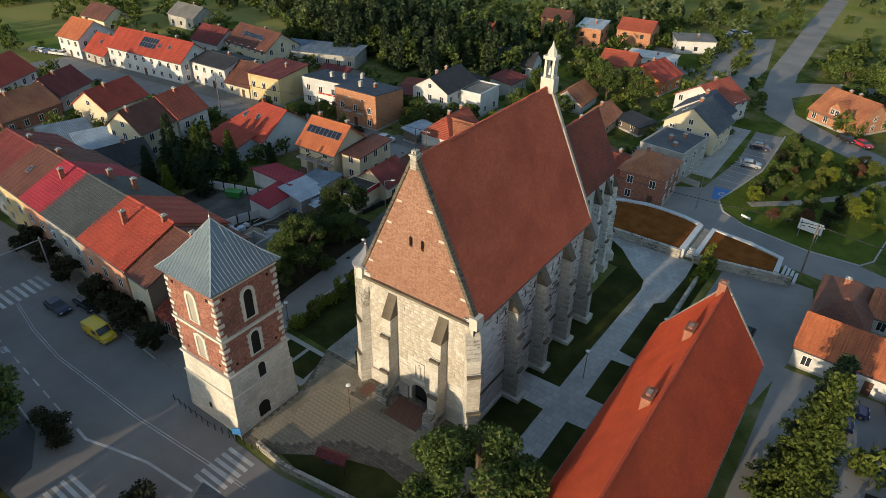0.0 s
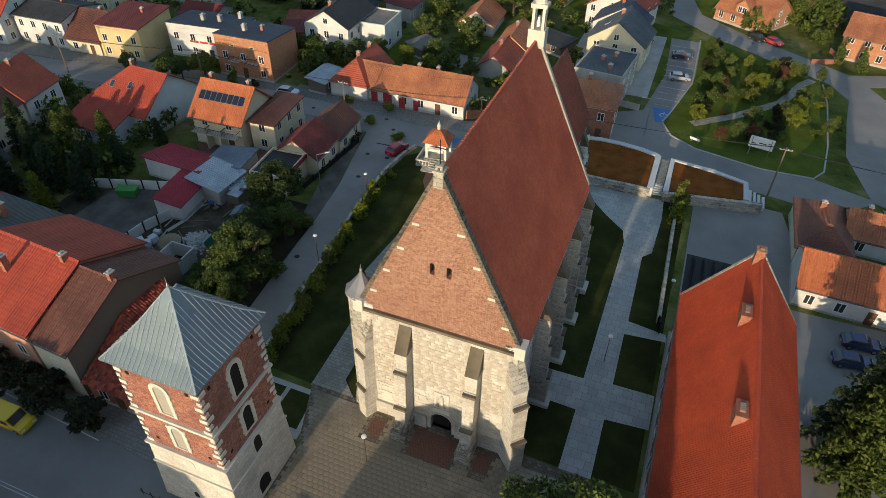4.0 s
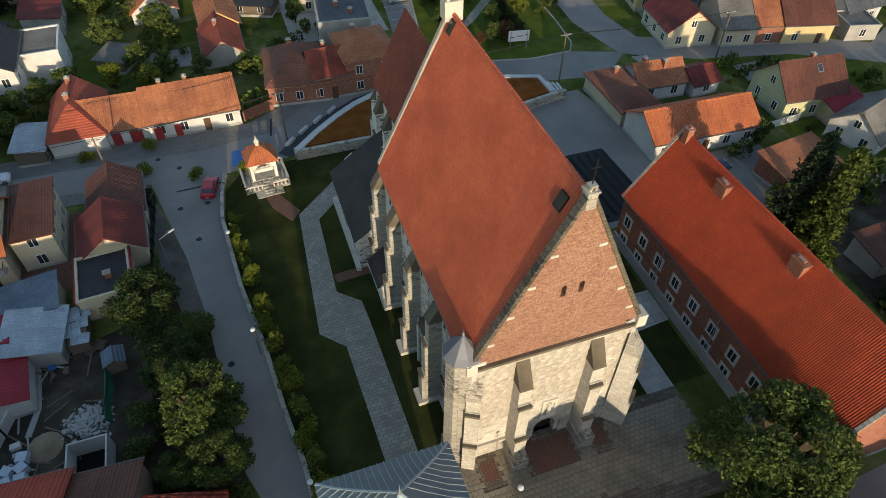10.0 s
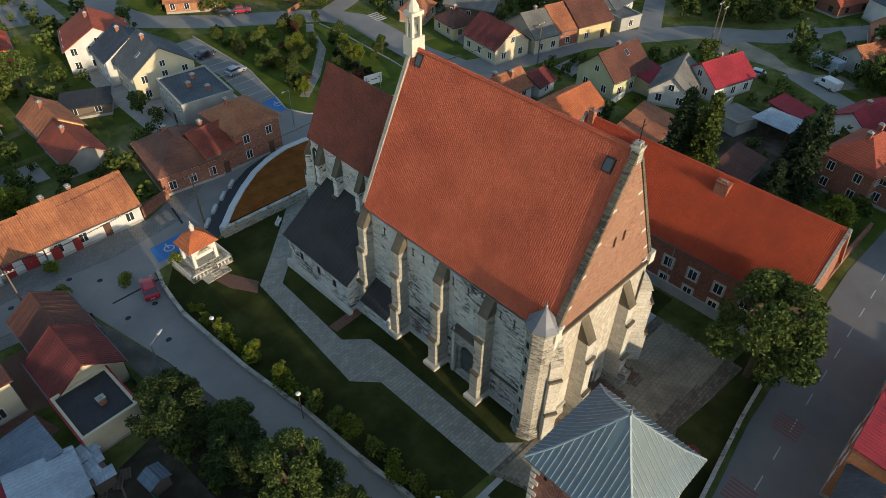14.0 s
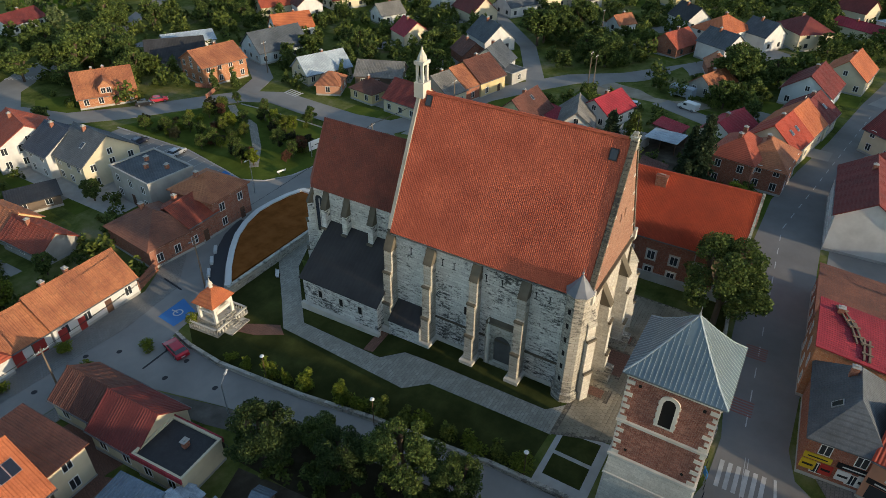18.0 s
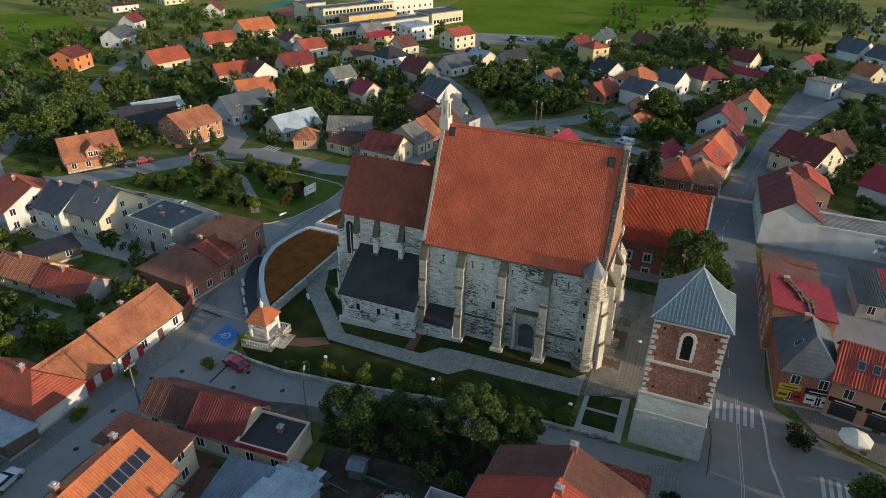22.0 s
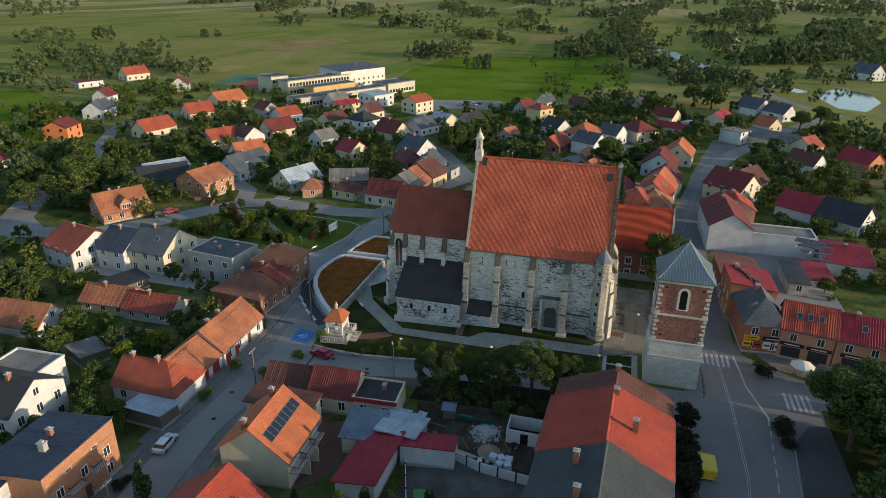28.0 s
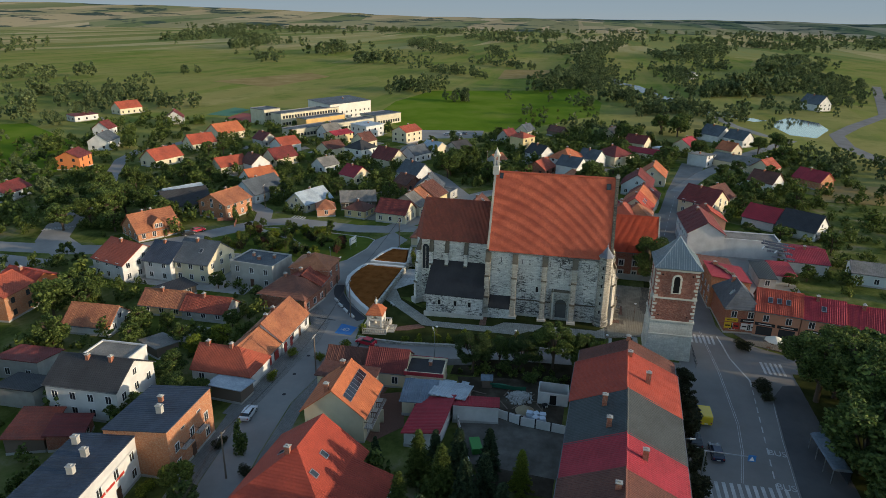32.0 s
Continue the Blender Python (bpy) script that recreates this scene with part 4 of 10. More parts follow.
def sky_backdrop():
    """Pale grey-blue evening haze standing far behind the hills."""
    s = Shape()
    n = 60
    pts = []
    for j, z in enumerate((-10, 60, 220, 520)):
        for i in range(n + 1):
            a = radians(-65) + radians(175) * i / n
            pts.append((-120 + 4830 * math.cos(a), 40 + 4830 * math.sin(a), z))
    s.add(pts, [(j * (n + 1) + i, j * (n + 1) + i + 1, (j + 1) * (n + 1) + i + 1, (j + 1) * (n + 1) + i) for j in range(3) for i in range(n)])
    m = bpy.data.materials.new("evening_haze")
    m.use_nodes = True
    nn, l = m.node_tree.nodes, m.node_tree.links
    nn.remove(nn["Principled BSDF"])
    e = nn.new("ShaderNodeEmission")
    sep = nn.new("ShaderNodeSeparateXYZ")
    l.new(coords(nn, l), sep.inputs[0])
    c = ramp(nn, l, math_node(nn, l, "DIVIDE", sep.outputs[2], 400.0), [(0.0, (0.30, 0.37, 0.43)), (0.3, (0.26, 0.35, 0.44)), (1.0, (0.21, 0.31, 0.43))])
    l.new(c, e.inputs["Color"])
    e.inputs["Strength"].default_value = 1.0
    l.new(e.outputs[0], nn["Material Output"].inputs["Surface"])
    solo("backdrop_sky", s, m, "pale grey-blue evening sky over the horizon", "sky", kind="structure")


sky_backdrop()


# ---- collegiate church ----
NX0, NX1, NY0, NY1, EAVE, RIDGE = -38.6, -23.9, 42.9, 69.4, 15.3, 30.5
MX = (NX0 + NX1) / 2
church = thing("church", "tall gothic limestone church with a steep red tiled roof", "church")
part("wall", Shape().box(NX0, NY0 + 0.05, -0.6, NX0 + 1.2, NY1, EAVE), OLD_STONE, church, "weathered blackened limestone side wall")
part("wall", Shape().box(NX1 - 1.2, NY0 + 0.05, -0.6, NX1, NY1, EAVE), OLD_STONE, church, "weathered blackened limestone side wall")
part("wall", Shape().box(NX0 + 1.2, NY1 - 1.2, -0.8, NX1 - 1.2, NY1, EAVE), OLD_STONE, church)


def holed(face_pts, holes, y0, y1):
    """A wall slab in the xz plane between y0 and y1 with openings cut right through."""
    bm = bmesh.new()
    loops = []
    for pts in [face_pts] + holes:
        vs = [bm.verts.new((x, y0, z)) for x, z in pts]
        loops.append([bm.edges.new((vs[i - 1], vs[i])) for i in range(len(vs))])
    bmesh.ops.triangle_fill(bm, use_beauty=True, edges=[e for lp in loops for e in lp])
    geo = bmesh.ops.extrude_face_region(bm, geom=list(bm.faces))
    bmesh.ops.translate(bm, vec=(0, y1 - y0, 0), verts=[v for v in geo["geom"] if isinstance(v, bmesh.types.BMVert)])
    bmesh.ops.recalc_face_normals(bm, faces=bm.faces)
    me = bpy.data.meshes.new("wall")
    bm.to_mesh(me)
    bm.free()
    return me


door_pts = [(-30.7 + a, 0.0 + b) for a, b in arch(2.2, 2.7, 10)]
part("wall", holed([(NX0, -0.6), (NX1, -0.6), (NX1, EAVE - 0.5), (NX0, EAVE - 0.5)], [door_pts], NY0, NY0 + 1.1), ASHLAR, church, "sunlit pale ashlar west front")
part("door", Shape().box(-31.9, NY0 + 0.7, 0, -29.5, NY0 + 0.8, 2.8), HOLE, church, "dark wooden door in shadow")
g_holes = [[(x + a, 20.9 + b) for a, b in arch(0.42, 1.2, 6)] for x in (-31.75, -30.3)]
part("gable", holed([(NX0 + 0.1, EAVE - 0.5), (NX1 - 0.1, EAVE - 0.5), (NX1 - 0.1, EAVE + 0.1), (MX, RIDGE + 0.3), (NX0 + 0.1, EAVE + 0.1)], g_holes, NY0 + 0.12, NY0 + 0.7), GABLE_BRICK, church, "steep gable of pale red brick")
part("window", Shape().box(-32.2, NY0 + 0.66, 20.7, -29.9, NY0 + 0.72, 22.4), HOLE, church, "two dark slit openings")
part("cornice", Shape().box(NX0 - 0.1, NY0 - 0.22, EAVE - 0.75, NX1 + 0.1, NY0 + 0.14, EAVE - 0.45), DARK_STONE, church, "mossy dark string course")


def coping(y0, y1, mat_):
    for sx, xe in ((-1, NX0), (1, NX1)):
        s = Shape()
        s.extrude([(xe + sx * 0.35, y0, EAVE - 0.1), (MX, y0, RIDGE + 0.75), (MX, y0, RIDGE + 0.15), (xe - sx * 0.1, y0, EAVE - 0.1)], (0, y1 - y0, 0))
        part("coping", s, mat_, church, "weathered stone gable coping")


coping(NY0 - 0.02, NY0 + 0.6, rough_stone("lichened_coping", (0.19, 0.165, 0.125), (0.055, 0.047, 0.037), 0.9))
coping(NY1 - 0.4, NY1 + 0.05, plaster("weathered_coping", (0.40, 0.375, 0.32), 0.4))
for k in range(1, 5):
    for sx, xe in ((-1, NX0), (1, NX1)):
        f = k / 5.4 - 0.06
        x = xe + (MX - xe) * f - sx * 0.5
        part("coping_block", Shape().box(x - 0.3, NY0 + 0.05, EAVE + (RIDGE - EAVE) * f - 0.12, x + 0.3, NY0 + 0.15, EAVE + (RIDGE - EAVE) * f + 0.12), PALE_STONE, church)
for xe in (NX0 - 0.1, NX1 + 0.1):
    part("kneeler", Shape().box(xe - 0.45, NY0 - 0.3, EAVE - 0.9, xe + 0.45, NY0 + 0.9, EAVE + 0.5), PALE_STONE, church)
fin = Shape().box(MX - 0.36, NY0 - 0.05, RIDGE - 1.0, MX + 0.36, NY0 + 0.7, RIDGE + 0.3).box(MX - 0.46, NY0 - 0.14, RIDGE + 0.3, MX + 0.46, NY0 + 0.8, RIDGE + 0.46).box(MX - 0.28, NY0 + 0.05, RIDGE + 0.46, MX + 0.28, NY0 + 0.6, RIDGE + 0.85)
part("finial", fin, BUTT_STONE, church, "lichened stone block on the gable tip")
part("cross", Shape().box(MX - 0.03, NY0 + 0.3, RIDGE + 0.8, MX + 0.03, NY0 + 0.36, RIDGE + 2.8).box(MX - 0.42, NY0 + 0.3, RIDGE + 2.1, MX + 0.42, NY0 + 0.36, RIDGE + 2.16), BLACK, church, "thin iron cross")
turn_roof = Matrix(((0, 1, 0, 0), (1, 0, 0, 0), (0, 0, 1, 0), (0, 0, 0, 1)))
for xe, sx in ((NX0, -1), (NX1, 1)):
    s = slope(NY0 + 0.66, NY1 - 0.36, xe + sx * 0.45, EAVE - 0.55, MX, RIDGE, 0.225, 0.052, 0.18)
    part("roof", s, RED["nave"], church, "steep slope of ribbed red clay tiles", turn_roof)
rt = Shape()
for i in range(64):
    y = NY0 + 1.0 + i * 0.39
    rt.loft([[(MX + 0.2 * math.cos(a), y + d, RIDGE - 0.02 + (0.24 + 0.05 * (d == 0)) * math.sin(a)) for a in (0, math.pi / 3, 2 * math.pi / 3, math.pi)] for d in (0, 0.4)])
part("ridge_tiles", rt, RED["nave"], church)
for xe, sx in ((NX0, -1), (NX1, 1)):
    part("gutter", Shape().box(xe + sx * 0.42 - 0.06, NY0 + 1, EAVE - 0.82, xe + sx * 0.42 + 0.06, NY1 - 0.6, EAVE - 0.68), METAL, church)


def skylight(y, f, w=0.8):
    x = NX0 + (MX - NX0) * f
    z = EAVE + (RIDGE - EAVE) * f
    a = math.atan2(RIDGE - EAVE, MX - NX0)
    m_ = Matrix.Translation((x, y, z)) @ Matrix.Rotation(-a, 4, "Y")
    win = part("roof_window", Shape().box(-0.65, -w / 2, -0.1, 0.65, w / 2, 0.2), BLACK, church, "", m_)
    part("pane", Shape().box(-0.52, -w / 2 + 0.1, 0.15, 0.52, w / 2 - 0.1, 0.212), GLASS, win)


skylight(NY0 + 2.0, 0.885, 0.9)
skylight(NY1 - 1.6, 0.945, 0.8)


def buttress(m_, h, d0=2.0, w=1.05, mat_=None, plinth=True, cap=None):
    """Stepped buttress against a wall at x = 0, growing towards -x."""
    mat_ = mat_ or BUTT_STONE
    s = Shape()
    steps = ((-0.6, 4.6, d0), (4.6, 9.4, d0 * 0.82), (9.4, h - 2.4, d0 * 0.62))
    for z0, z1, d in steps:
        s.extrude([(0, -w / 2, z0), (-d, -w / 2, z0), (-d, -w / 2, z1 - 0.5), (-d * 0.85, -w / 2, z1), (0, -w / 2, z1)], (0, w, 0))
    b = part("buttress", s, mat_, church, "stepped limestone buttress", m_)
    d = steps[2][2]
    part("capping", Shape().extrude([(0.0, -w / 2 - 0.06, h - 2.5), (-d - 0.12, -w / 2 - 0.06, h - 2.5), (0.0, -w / 2 - 0.06, h)], (0, w + 0.12, 0)), cap or DARK_STONE, b, "weathered sloped capping")
    for z0, dd in ((4.25, d0), (9.05, d0 * 0.82)):
        part("ledge", Shape().box(-dd - 0.1, -w / 2 - 0.06, z0, -dd + 0.25, w / 2 + 0.06, z0 + 0.3), DARK_STONE, b)
    if plinth:
        part("plinth", Shape().box(-d0 - 0.45, -w / 2 - 0.4, -0.8, 0, w / 2 + 0.4, 0.5), PALE_STONE, b)


for y in (50.4, 56.7, 63.1, 69.0):
    buttress(Matrix.Translation((NX0, y, 0)), 14.9)
    buttress(Matrix.Translation((NX1, y, 0)) @ Matrix.Rotation(math.pi, 4, "Z"), 14.9)
for x in (-34.2, -27.5):
    buttress(Matrix.Translation((x, NY0, 0)) @ Matrix.Rotation(math.pi / 2, 4, "Z"), 14.0, 2.0, 1.1, ASHLAR, False)
    part("pedestal", Shape().box(x - 0.75, NY0 - 2.7, -0.3, x + 0.75, NY0, 1.6).box(x - 0.5, NY0 - 2.9, 1.6, x + 0.5, NY0 - 1.9, 2.4), BUTT_STONE, church)
for x, r, d, w in ((NX0 + 0.5, 62, 1.5, 1.2), (NX1 - 0.2, 135, 2.2, 1.4)):
    buttress(Matrix.Translation((x, NY0 + 0.2, 0)) @ Matrix.Rotation(radians(r), 4, "Z"), 13.6, d, w, ASHLAR, False, BUTT_STONE)
for q in ((NX0 - 0.35, NY0, -0.8, NX0, NY1, 0.45), (NX1, NY0, -0.8, NX1 + 0.35, NY1, 0.45)):
    part("plinth", Shape().box(*q), PALE_STONE, church)
for q in ((NX0, NY0 - 0.25, -0.5, -32.2, NY0, 1.9), (-29.2, NY0 - 0.25, -0.5, NX1, NY0, 1.9)):
    part("plinth", Shape().box(*q), ASHLAR, church)
part("string_course", Shape().box(NX0 - 0.16, NY0 + 2, 3.7, NX0, 63, 3.95), DARK_STONE, church)
part("string_course", Shape().box(NX1, NY0 + 1, 3.7, NX1 + 0.16, NY1, 3.95), DARK_STONE, church)
# round stair turret
tx, ty = NX0 - 0.35, NY0 + 1.25
turret = part("stair_turret", Shape().loft([ring(tx, ty, z, r) for z, r in ((-0.6, 1.75), (1.2, 1.7), (1.4, 1.45), (15.2, 1.4), (15.4, 1.55), (15.7, 1.55))]), BUTT_STONE, church, "octagonal stone stair turret")
part("spire", Shape().loft([ring(tx, ty, z, r) for z, r in ((15.7, 1.65), (16.2, 1.15), (17.4, 0.3), (17.9, 0.06), (18.6, 0.03))]), LEAD, turret, "silvery sheet metal turret cap")
part("finial_ball", Shape().loft([ring(tx, ty, 18.0 + 0.13 * math.sin(a), 0.02 + 0.13 * math.cos(a)) for a in (-1.5, -0.8, 0, 0.8, 1.5)]), METAL, turret)
for i in range(6):
    part("slit", Shape().box(-1.36, -0.17, 3.0 + 2.0 * i, -1.2, 0.17, 3.65 + 2.0 * i), HOLE, turret, "", Matrix.Translation((tx, ty, 0)) @ Matrix.Rotation(radians(-22.5), 4, "Z"))
# sculpted portal in the side wall
for z, w, d in ((0.0, 4.4, 0.25),):
    part("portal", holed([(-w / 2, 0), (w / 2, 0), (w / 2, 6.7), (-w / 2, 6.7)], [[(a, 0.35 + b) for a, b in arch(2.9, 5.1, 10)]], -0.75, -0.35), BUTT_STONE, church, "carved stone portal with a blind arch", Matrix.Translation((NX0, 52.8, 0)) @ Matrix.Rotation(-math.pi / 2, 4, "Z"))
part("portal_order", holed([(-2.1, 0), (2.1, 0), (2.1, 6.4), (-2.1, 6.4)], [[(a, 0.35 + b) for a, b in arch(2.3, 4.5, 10)]], -0.35, 0.0), BUTT_STONE, church, "inner moulded arch", Matrix.Translation((NX0, 52.8, 0)) @ Matrix.Rotation(-math.pi / 2, 4, "Z"))
part("blind_arch", Shape().extrude([(a, -0.02, 0.35 + b) for a, b in arch(2.28, 4.48, 10)], (0, -0.06, 0)), plaster("dark_arch_panel", (0.13, 0.125, 0.115), 0.5), church, "dark blind arch of the portal", Matrix.Translation((NX0, 52.8, 0)) @ Matrix.Rotation(-math.pi / 2, 4, "Z"))
for sx in (-1.75, 1.75):
    part("pinnacle", Shape().loft([ring(NX0 - 0.8, 52.8 + sx, z, r, 6) for z, r in ((0.3, 0.22), (5.6, 0.2), (6.0, 0.28), (6.2, 0.18), (7.6, 0.03))]), PALE_STONE, church)
part("hood", Shape().box(NX0 - 0.9, 50.7, 6.7, NX0, 54.9, 7.0), DARK_STONE, church)
part("slit", Shape().box(NX0 - 0.05, 57.9, 5.9, NX0 + 0.2, 58.4, 7.1), HOLE, church)
for y in (47.5, 49.2, 53.5, 55.6, 60, 61.6, 66.2):
    for z in (12.2,):
        part("tie_anchor", Shape().box(NX0 - 0.06, y - 0.05, z, NX0, y + 0.05, z + 0.9).box(NX0 - 0.06, y - 0.22, z - 0.06, NX0, y + 0.22, z).box(NX0 - 0.06, y - 0.22, z + 0.9, NX0, y + 0.22, z + 0.96), BLACK, church)
        part("tie_anchor", Shape().box(NX1, y - 0.05, z, NX1 + 0.06, y + 0.05, z + 0.9).box(NX1, y - 0.22, z - 0.06, NX1 + 0.06, y + 0.22, z), BLACK, church)
part("niche", holed([(-0.75, 0), (0.75, 0), (0.75, 2.3), (-0.75, 2.3)], [[(a, 0.15 + b) for a, b in arch(1.0, 1.95, 8)]], -0.12, 0.0), PALE_STONE, church, "carved stone relief in a niche", Matrix.Translation((-30.65, NY0, 3.9)))
part("relief", Shape().loft([ring(-30.65, NY0 - 0.02, 4.1 + z, r, 8) for z, r in ((0, 0.3), (0.7, 0.22), (1.3, 0.25), (1.45, 0.1), (1.75, 0.14))]), PALE_STONE, church)
part("tablet", Shape().box(-31.5, NY0 - 0.1, 3.1, -29.8, NY0, 3.7), PALE_STONE, church)
# belfry of stone on the east gable
bc = part("bellcote", Shape().box(MX - 0.85, NY1 - 1.0, RIDGE - 0.6, MX + 0.85, NY1 + 0.3, RIDGE + 1.2), PALE_STONE, church, "pale stone bellcote on the gable")
for dx, dy in ((-0.5, 0.35), (0.5, 0.35), (-0.5, -0.35), (0.5, -0.35)):
    part("post", Shape().box(MX + dx - 0.14, NY1 - 0.35 + dy - 0.14, RIDGE + 1.2, MX + dx + 0.14, NY1 - 0.35 + dy + 0.14, RIDGE + 3.3), PALE_STONE, bc)
part("slab", Shape().box(MX - 0.8, NY1 - 1.0, RIDGE + 3.3, MX + 0.8, NY1 + 0.3, RIDGE + 3.7), PALE_STONE, bc)
part("cupola", Shape().loft([ring(MX, NY1 - 0.35, RIDGE + z, r) for z, r in ((3.7, 0.6), (4.2, 0.52), (4.6, 0.28), (5.0, 0.1), (5.4, 0.02))]), PALE_STONE, bc)
part("bell", Shape().loft([ring(MX, NY1 - 0.35, RIDGE + z, r, 10) for z, r in ((1.5, 0.4), (1.8, 0.3), (2.3, 0.2), (2.5, 0.03))]), METAL, church)

# chancel
CX0, CX1, CY1, CE, CR = -34.9, -27.1, 84.9, 15.0, 23.5
part("wall", Shape().box(CX0, NY1, -1.5, CX0 + 1.0, CY1, CE), OLD_STONE, church).data.name = "wall"
part("wall", Shape().box(CX1 - 1.0, NY1, -1.5, CX1, CY1, CE), OLD_STONE, church)
apse = [(CX0, CY1), (CX0 + 2.0, CY1 + 1.6), (CX1 - 2.0, CY1 + 1.6), (CX1, CY1)]
part("apse", Shape().prism(apse, -1.8, CE), OLD_STONE, church, "polygonal limestone apse")
cm = (CX0 + CX1) / 2
for xe, sx in ((CX0, -1), (CX1, 1)):
    part("roof", slope(NY1, CY1 + 0.1, xe + sx * 0.4, CE - 0.2, cm, CR, 0.3, 0.07, 0.16), RED["chancel"], church, "older darker tiled chancel roof", turn_roof)
part("roof", Shape().add([(CX0 - 0.4, CY1 + 0.1, CE - 0.2), (CX0 + 1.8, CY1 + 2.0, CE - 0.2), (CX1 - 1.8, CY1 + 2.0, CE - 0.2), (CX1 + 0.4, CY1 + 0.1, CE - 0.2), (cm, CY1 + 0.1, CR)], [(0, 1, 4), (1, 2, 4), (2, 3, 4), (0, 3, 2, 1)]), RED["chancel"], church)
for y in (74.0, 78.4, 82.0):
    buttress(Matrix.Translation((CX0, y + 0.6, 0)), 14.6, 1.6, 0.8, OLD_STONE)
    buttress(Matrix.Translation((CX1, y + 0.6, 0)) @ Matrix.Rotation(math.pi, 4, "Z"), 14.6, 1.6, 0.8, OLD_STONE)
buttress(Matrix.Translation((CX0 + 0.4, CY1 + 0.3, 0)) @ Matrix.Rotation(radians(-40), 4, "Z"), 14.6, 1.8, 0.8, OLD_STONE)
buttress(Matrix.Translation((CX1 - 0.4, CY1 + 0.3, 0)) @ Matrix.Rotation(radians(220), 4, "Z"), 14.6, 1.8, 0.8, OLD_STONE)
for x, sgn in ((CX0, -1), (CX1, 1)):
    for y in (76.2, 80.4, 84.0):
        if sgn < 0 and y < 83:
            continue
        fr = part("gothic_window", holed([(a * 1.35, b * 1.04 - 0.1) for a, b in arch(1.5, 6.2, 10, True)], [arch(1.5, 6.0, 10, True)], -0.12, 0.05), PALE_STONE, church, "tall pointed window with tracery", Matrix.Translation((x, y, 7.6)) @ Matrix.Rotation(-sgn * -math.pi / 2, 4, "Z"))
        part("pane", Shape().extrude([(a, 0.0, b) for a, b in arch(1.5, 6.0, 10, True)], (0, -0.04, 0)), GLASS, fr)
        part("mullion", Shape().box(-0.06, -0.1, 0, 0.06, 0.0, 5.4), PALE_STONE, fr)

# sacristy with a dark lean-to roof
AX, AY0, AY1 = -41.9, 69.6, 82.2
part("sacristy_wall", Shape().box(AX, AY0, -1.6, CX0, AY1, 4.6).extrude([(AX, AY0, 4.6), (CX0, AY0, 4.6), (CX0, AY0, 9.6)], (0, 0.7, 0)).extrude([(AX, AY1 - 0.7, 4.6), (CX0, AY1 - 0.7, 4.6), (CX0, AY1 - 0.7, 9.6)], (0, 0.7, 0)), OLD_STONE, church, "pale rubble wall of the low sacristy")
part("sacristy_roof", slope(AY0 - 0.3, AY1 + 0.3, AX - 0.5, 4.55, CX0, 10.0, 0.6, 0.03, 0.12), BLACK_ROOF, church, "dark seamed metal lean-to roof", turn_roof)
part("plinth", Shape().box(AX - 0.55, AY0 - 0.4, -1.8, AX, AY1 + 0.4, 0.3), PALE_STONE, church)
for y in (72.4, 75.6, 79.2):
    w_ = part("window", Shape().box(AX - 0.06, y - 0.45, 2.0, AX + 0.05, y + 0.45, 3.4), PALE_STONE, church)
    part("pane", Shape().box(AX - 0.09, y - 0.28, 2.15, AX - 0.05, y + 0.28, 3.25), HOLE, w_)
part("porch_wall", Shape().box(-41.0, 63.7, -0.6, NX0, 68.4, 2.4), OLD_STONE, church)
part("porch_roof", slope(63.7, 68.4, -41.3, 2.3, NX0, 4.3, 0.6, 0.03, 0.1), BLACK_ROOF, church, "dark low lean-to roof", turn_roof)

# ---- bell tower ----
TX, TY, TW = -47.4, 31.6, 3.9
tower = thing("bell_tower", "square bell tower of brick and limestone with a grey metal roof", "bell tower")


BLIND = plaster("blocked_opening_render", (0.36, 0.335, 0.285), 0.35)


def square(w, z, cx=TX, cy=TY):
    return [(cx - w, cy - w, z), (cx + w, cy - w, z), (cx + w, cy + w, z), (cx - w, cy + w, z)]


part("base", Shape().loft([square(TW + 0.35, -0.3), square(TW + 0.15, 5.2), square(TW + 0.1, 5.3), square(TW + 0.02, 8.0)]), TOWER_STONE, tower, "smooth pale limestone lower storey")
part("shaft", Shape().loft([square(TW - 0.08, 8.0), square(TW - 0.12, 18.7)]), TOWER_BRICK, tower, "dark red diapered brick upper storeys")
for z, w, h in ((5.2, TW + 0.24, 0.18), (7.95, TW + 0.2, 0.25), (12.6, TW + 0.12, 0.3), (18.2, TW + 0.05, 0.6)):
    part("string_course", Shape().loft([square(w, z), square(w, z + h)]), PALE_STONE, tower, "pale stone band")
part("roof", Shape().loft([square(TW + 0.42, 18.7), square(TW + 0.44, 18.85), square(TW * 0.8, 19.95), square(TW * 0.42, 21.75), square(0.04, 23.9)]), TOWER_METAL, tower, "blue-grey seamed metal pyramid roof")
seam = Shape()
PALE_FLASH = sheet_metal("pale_flashing", (0.36, 0.42, 0.44), (0.28, 0.33, 0.35), 0.6)
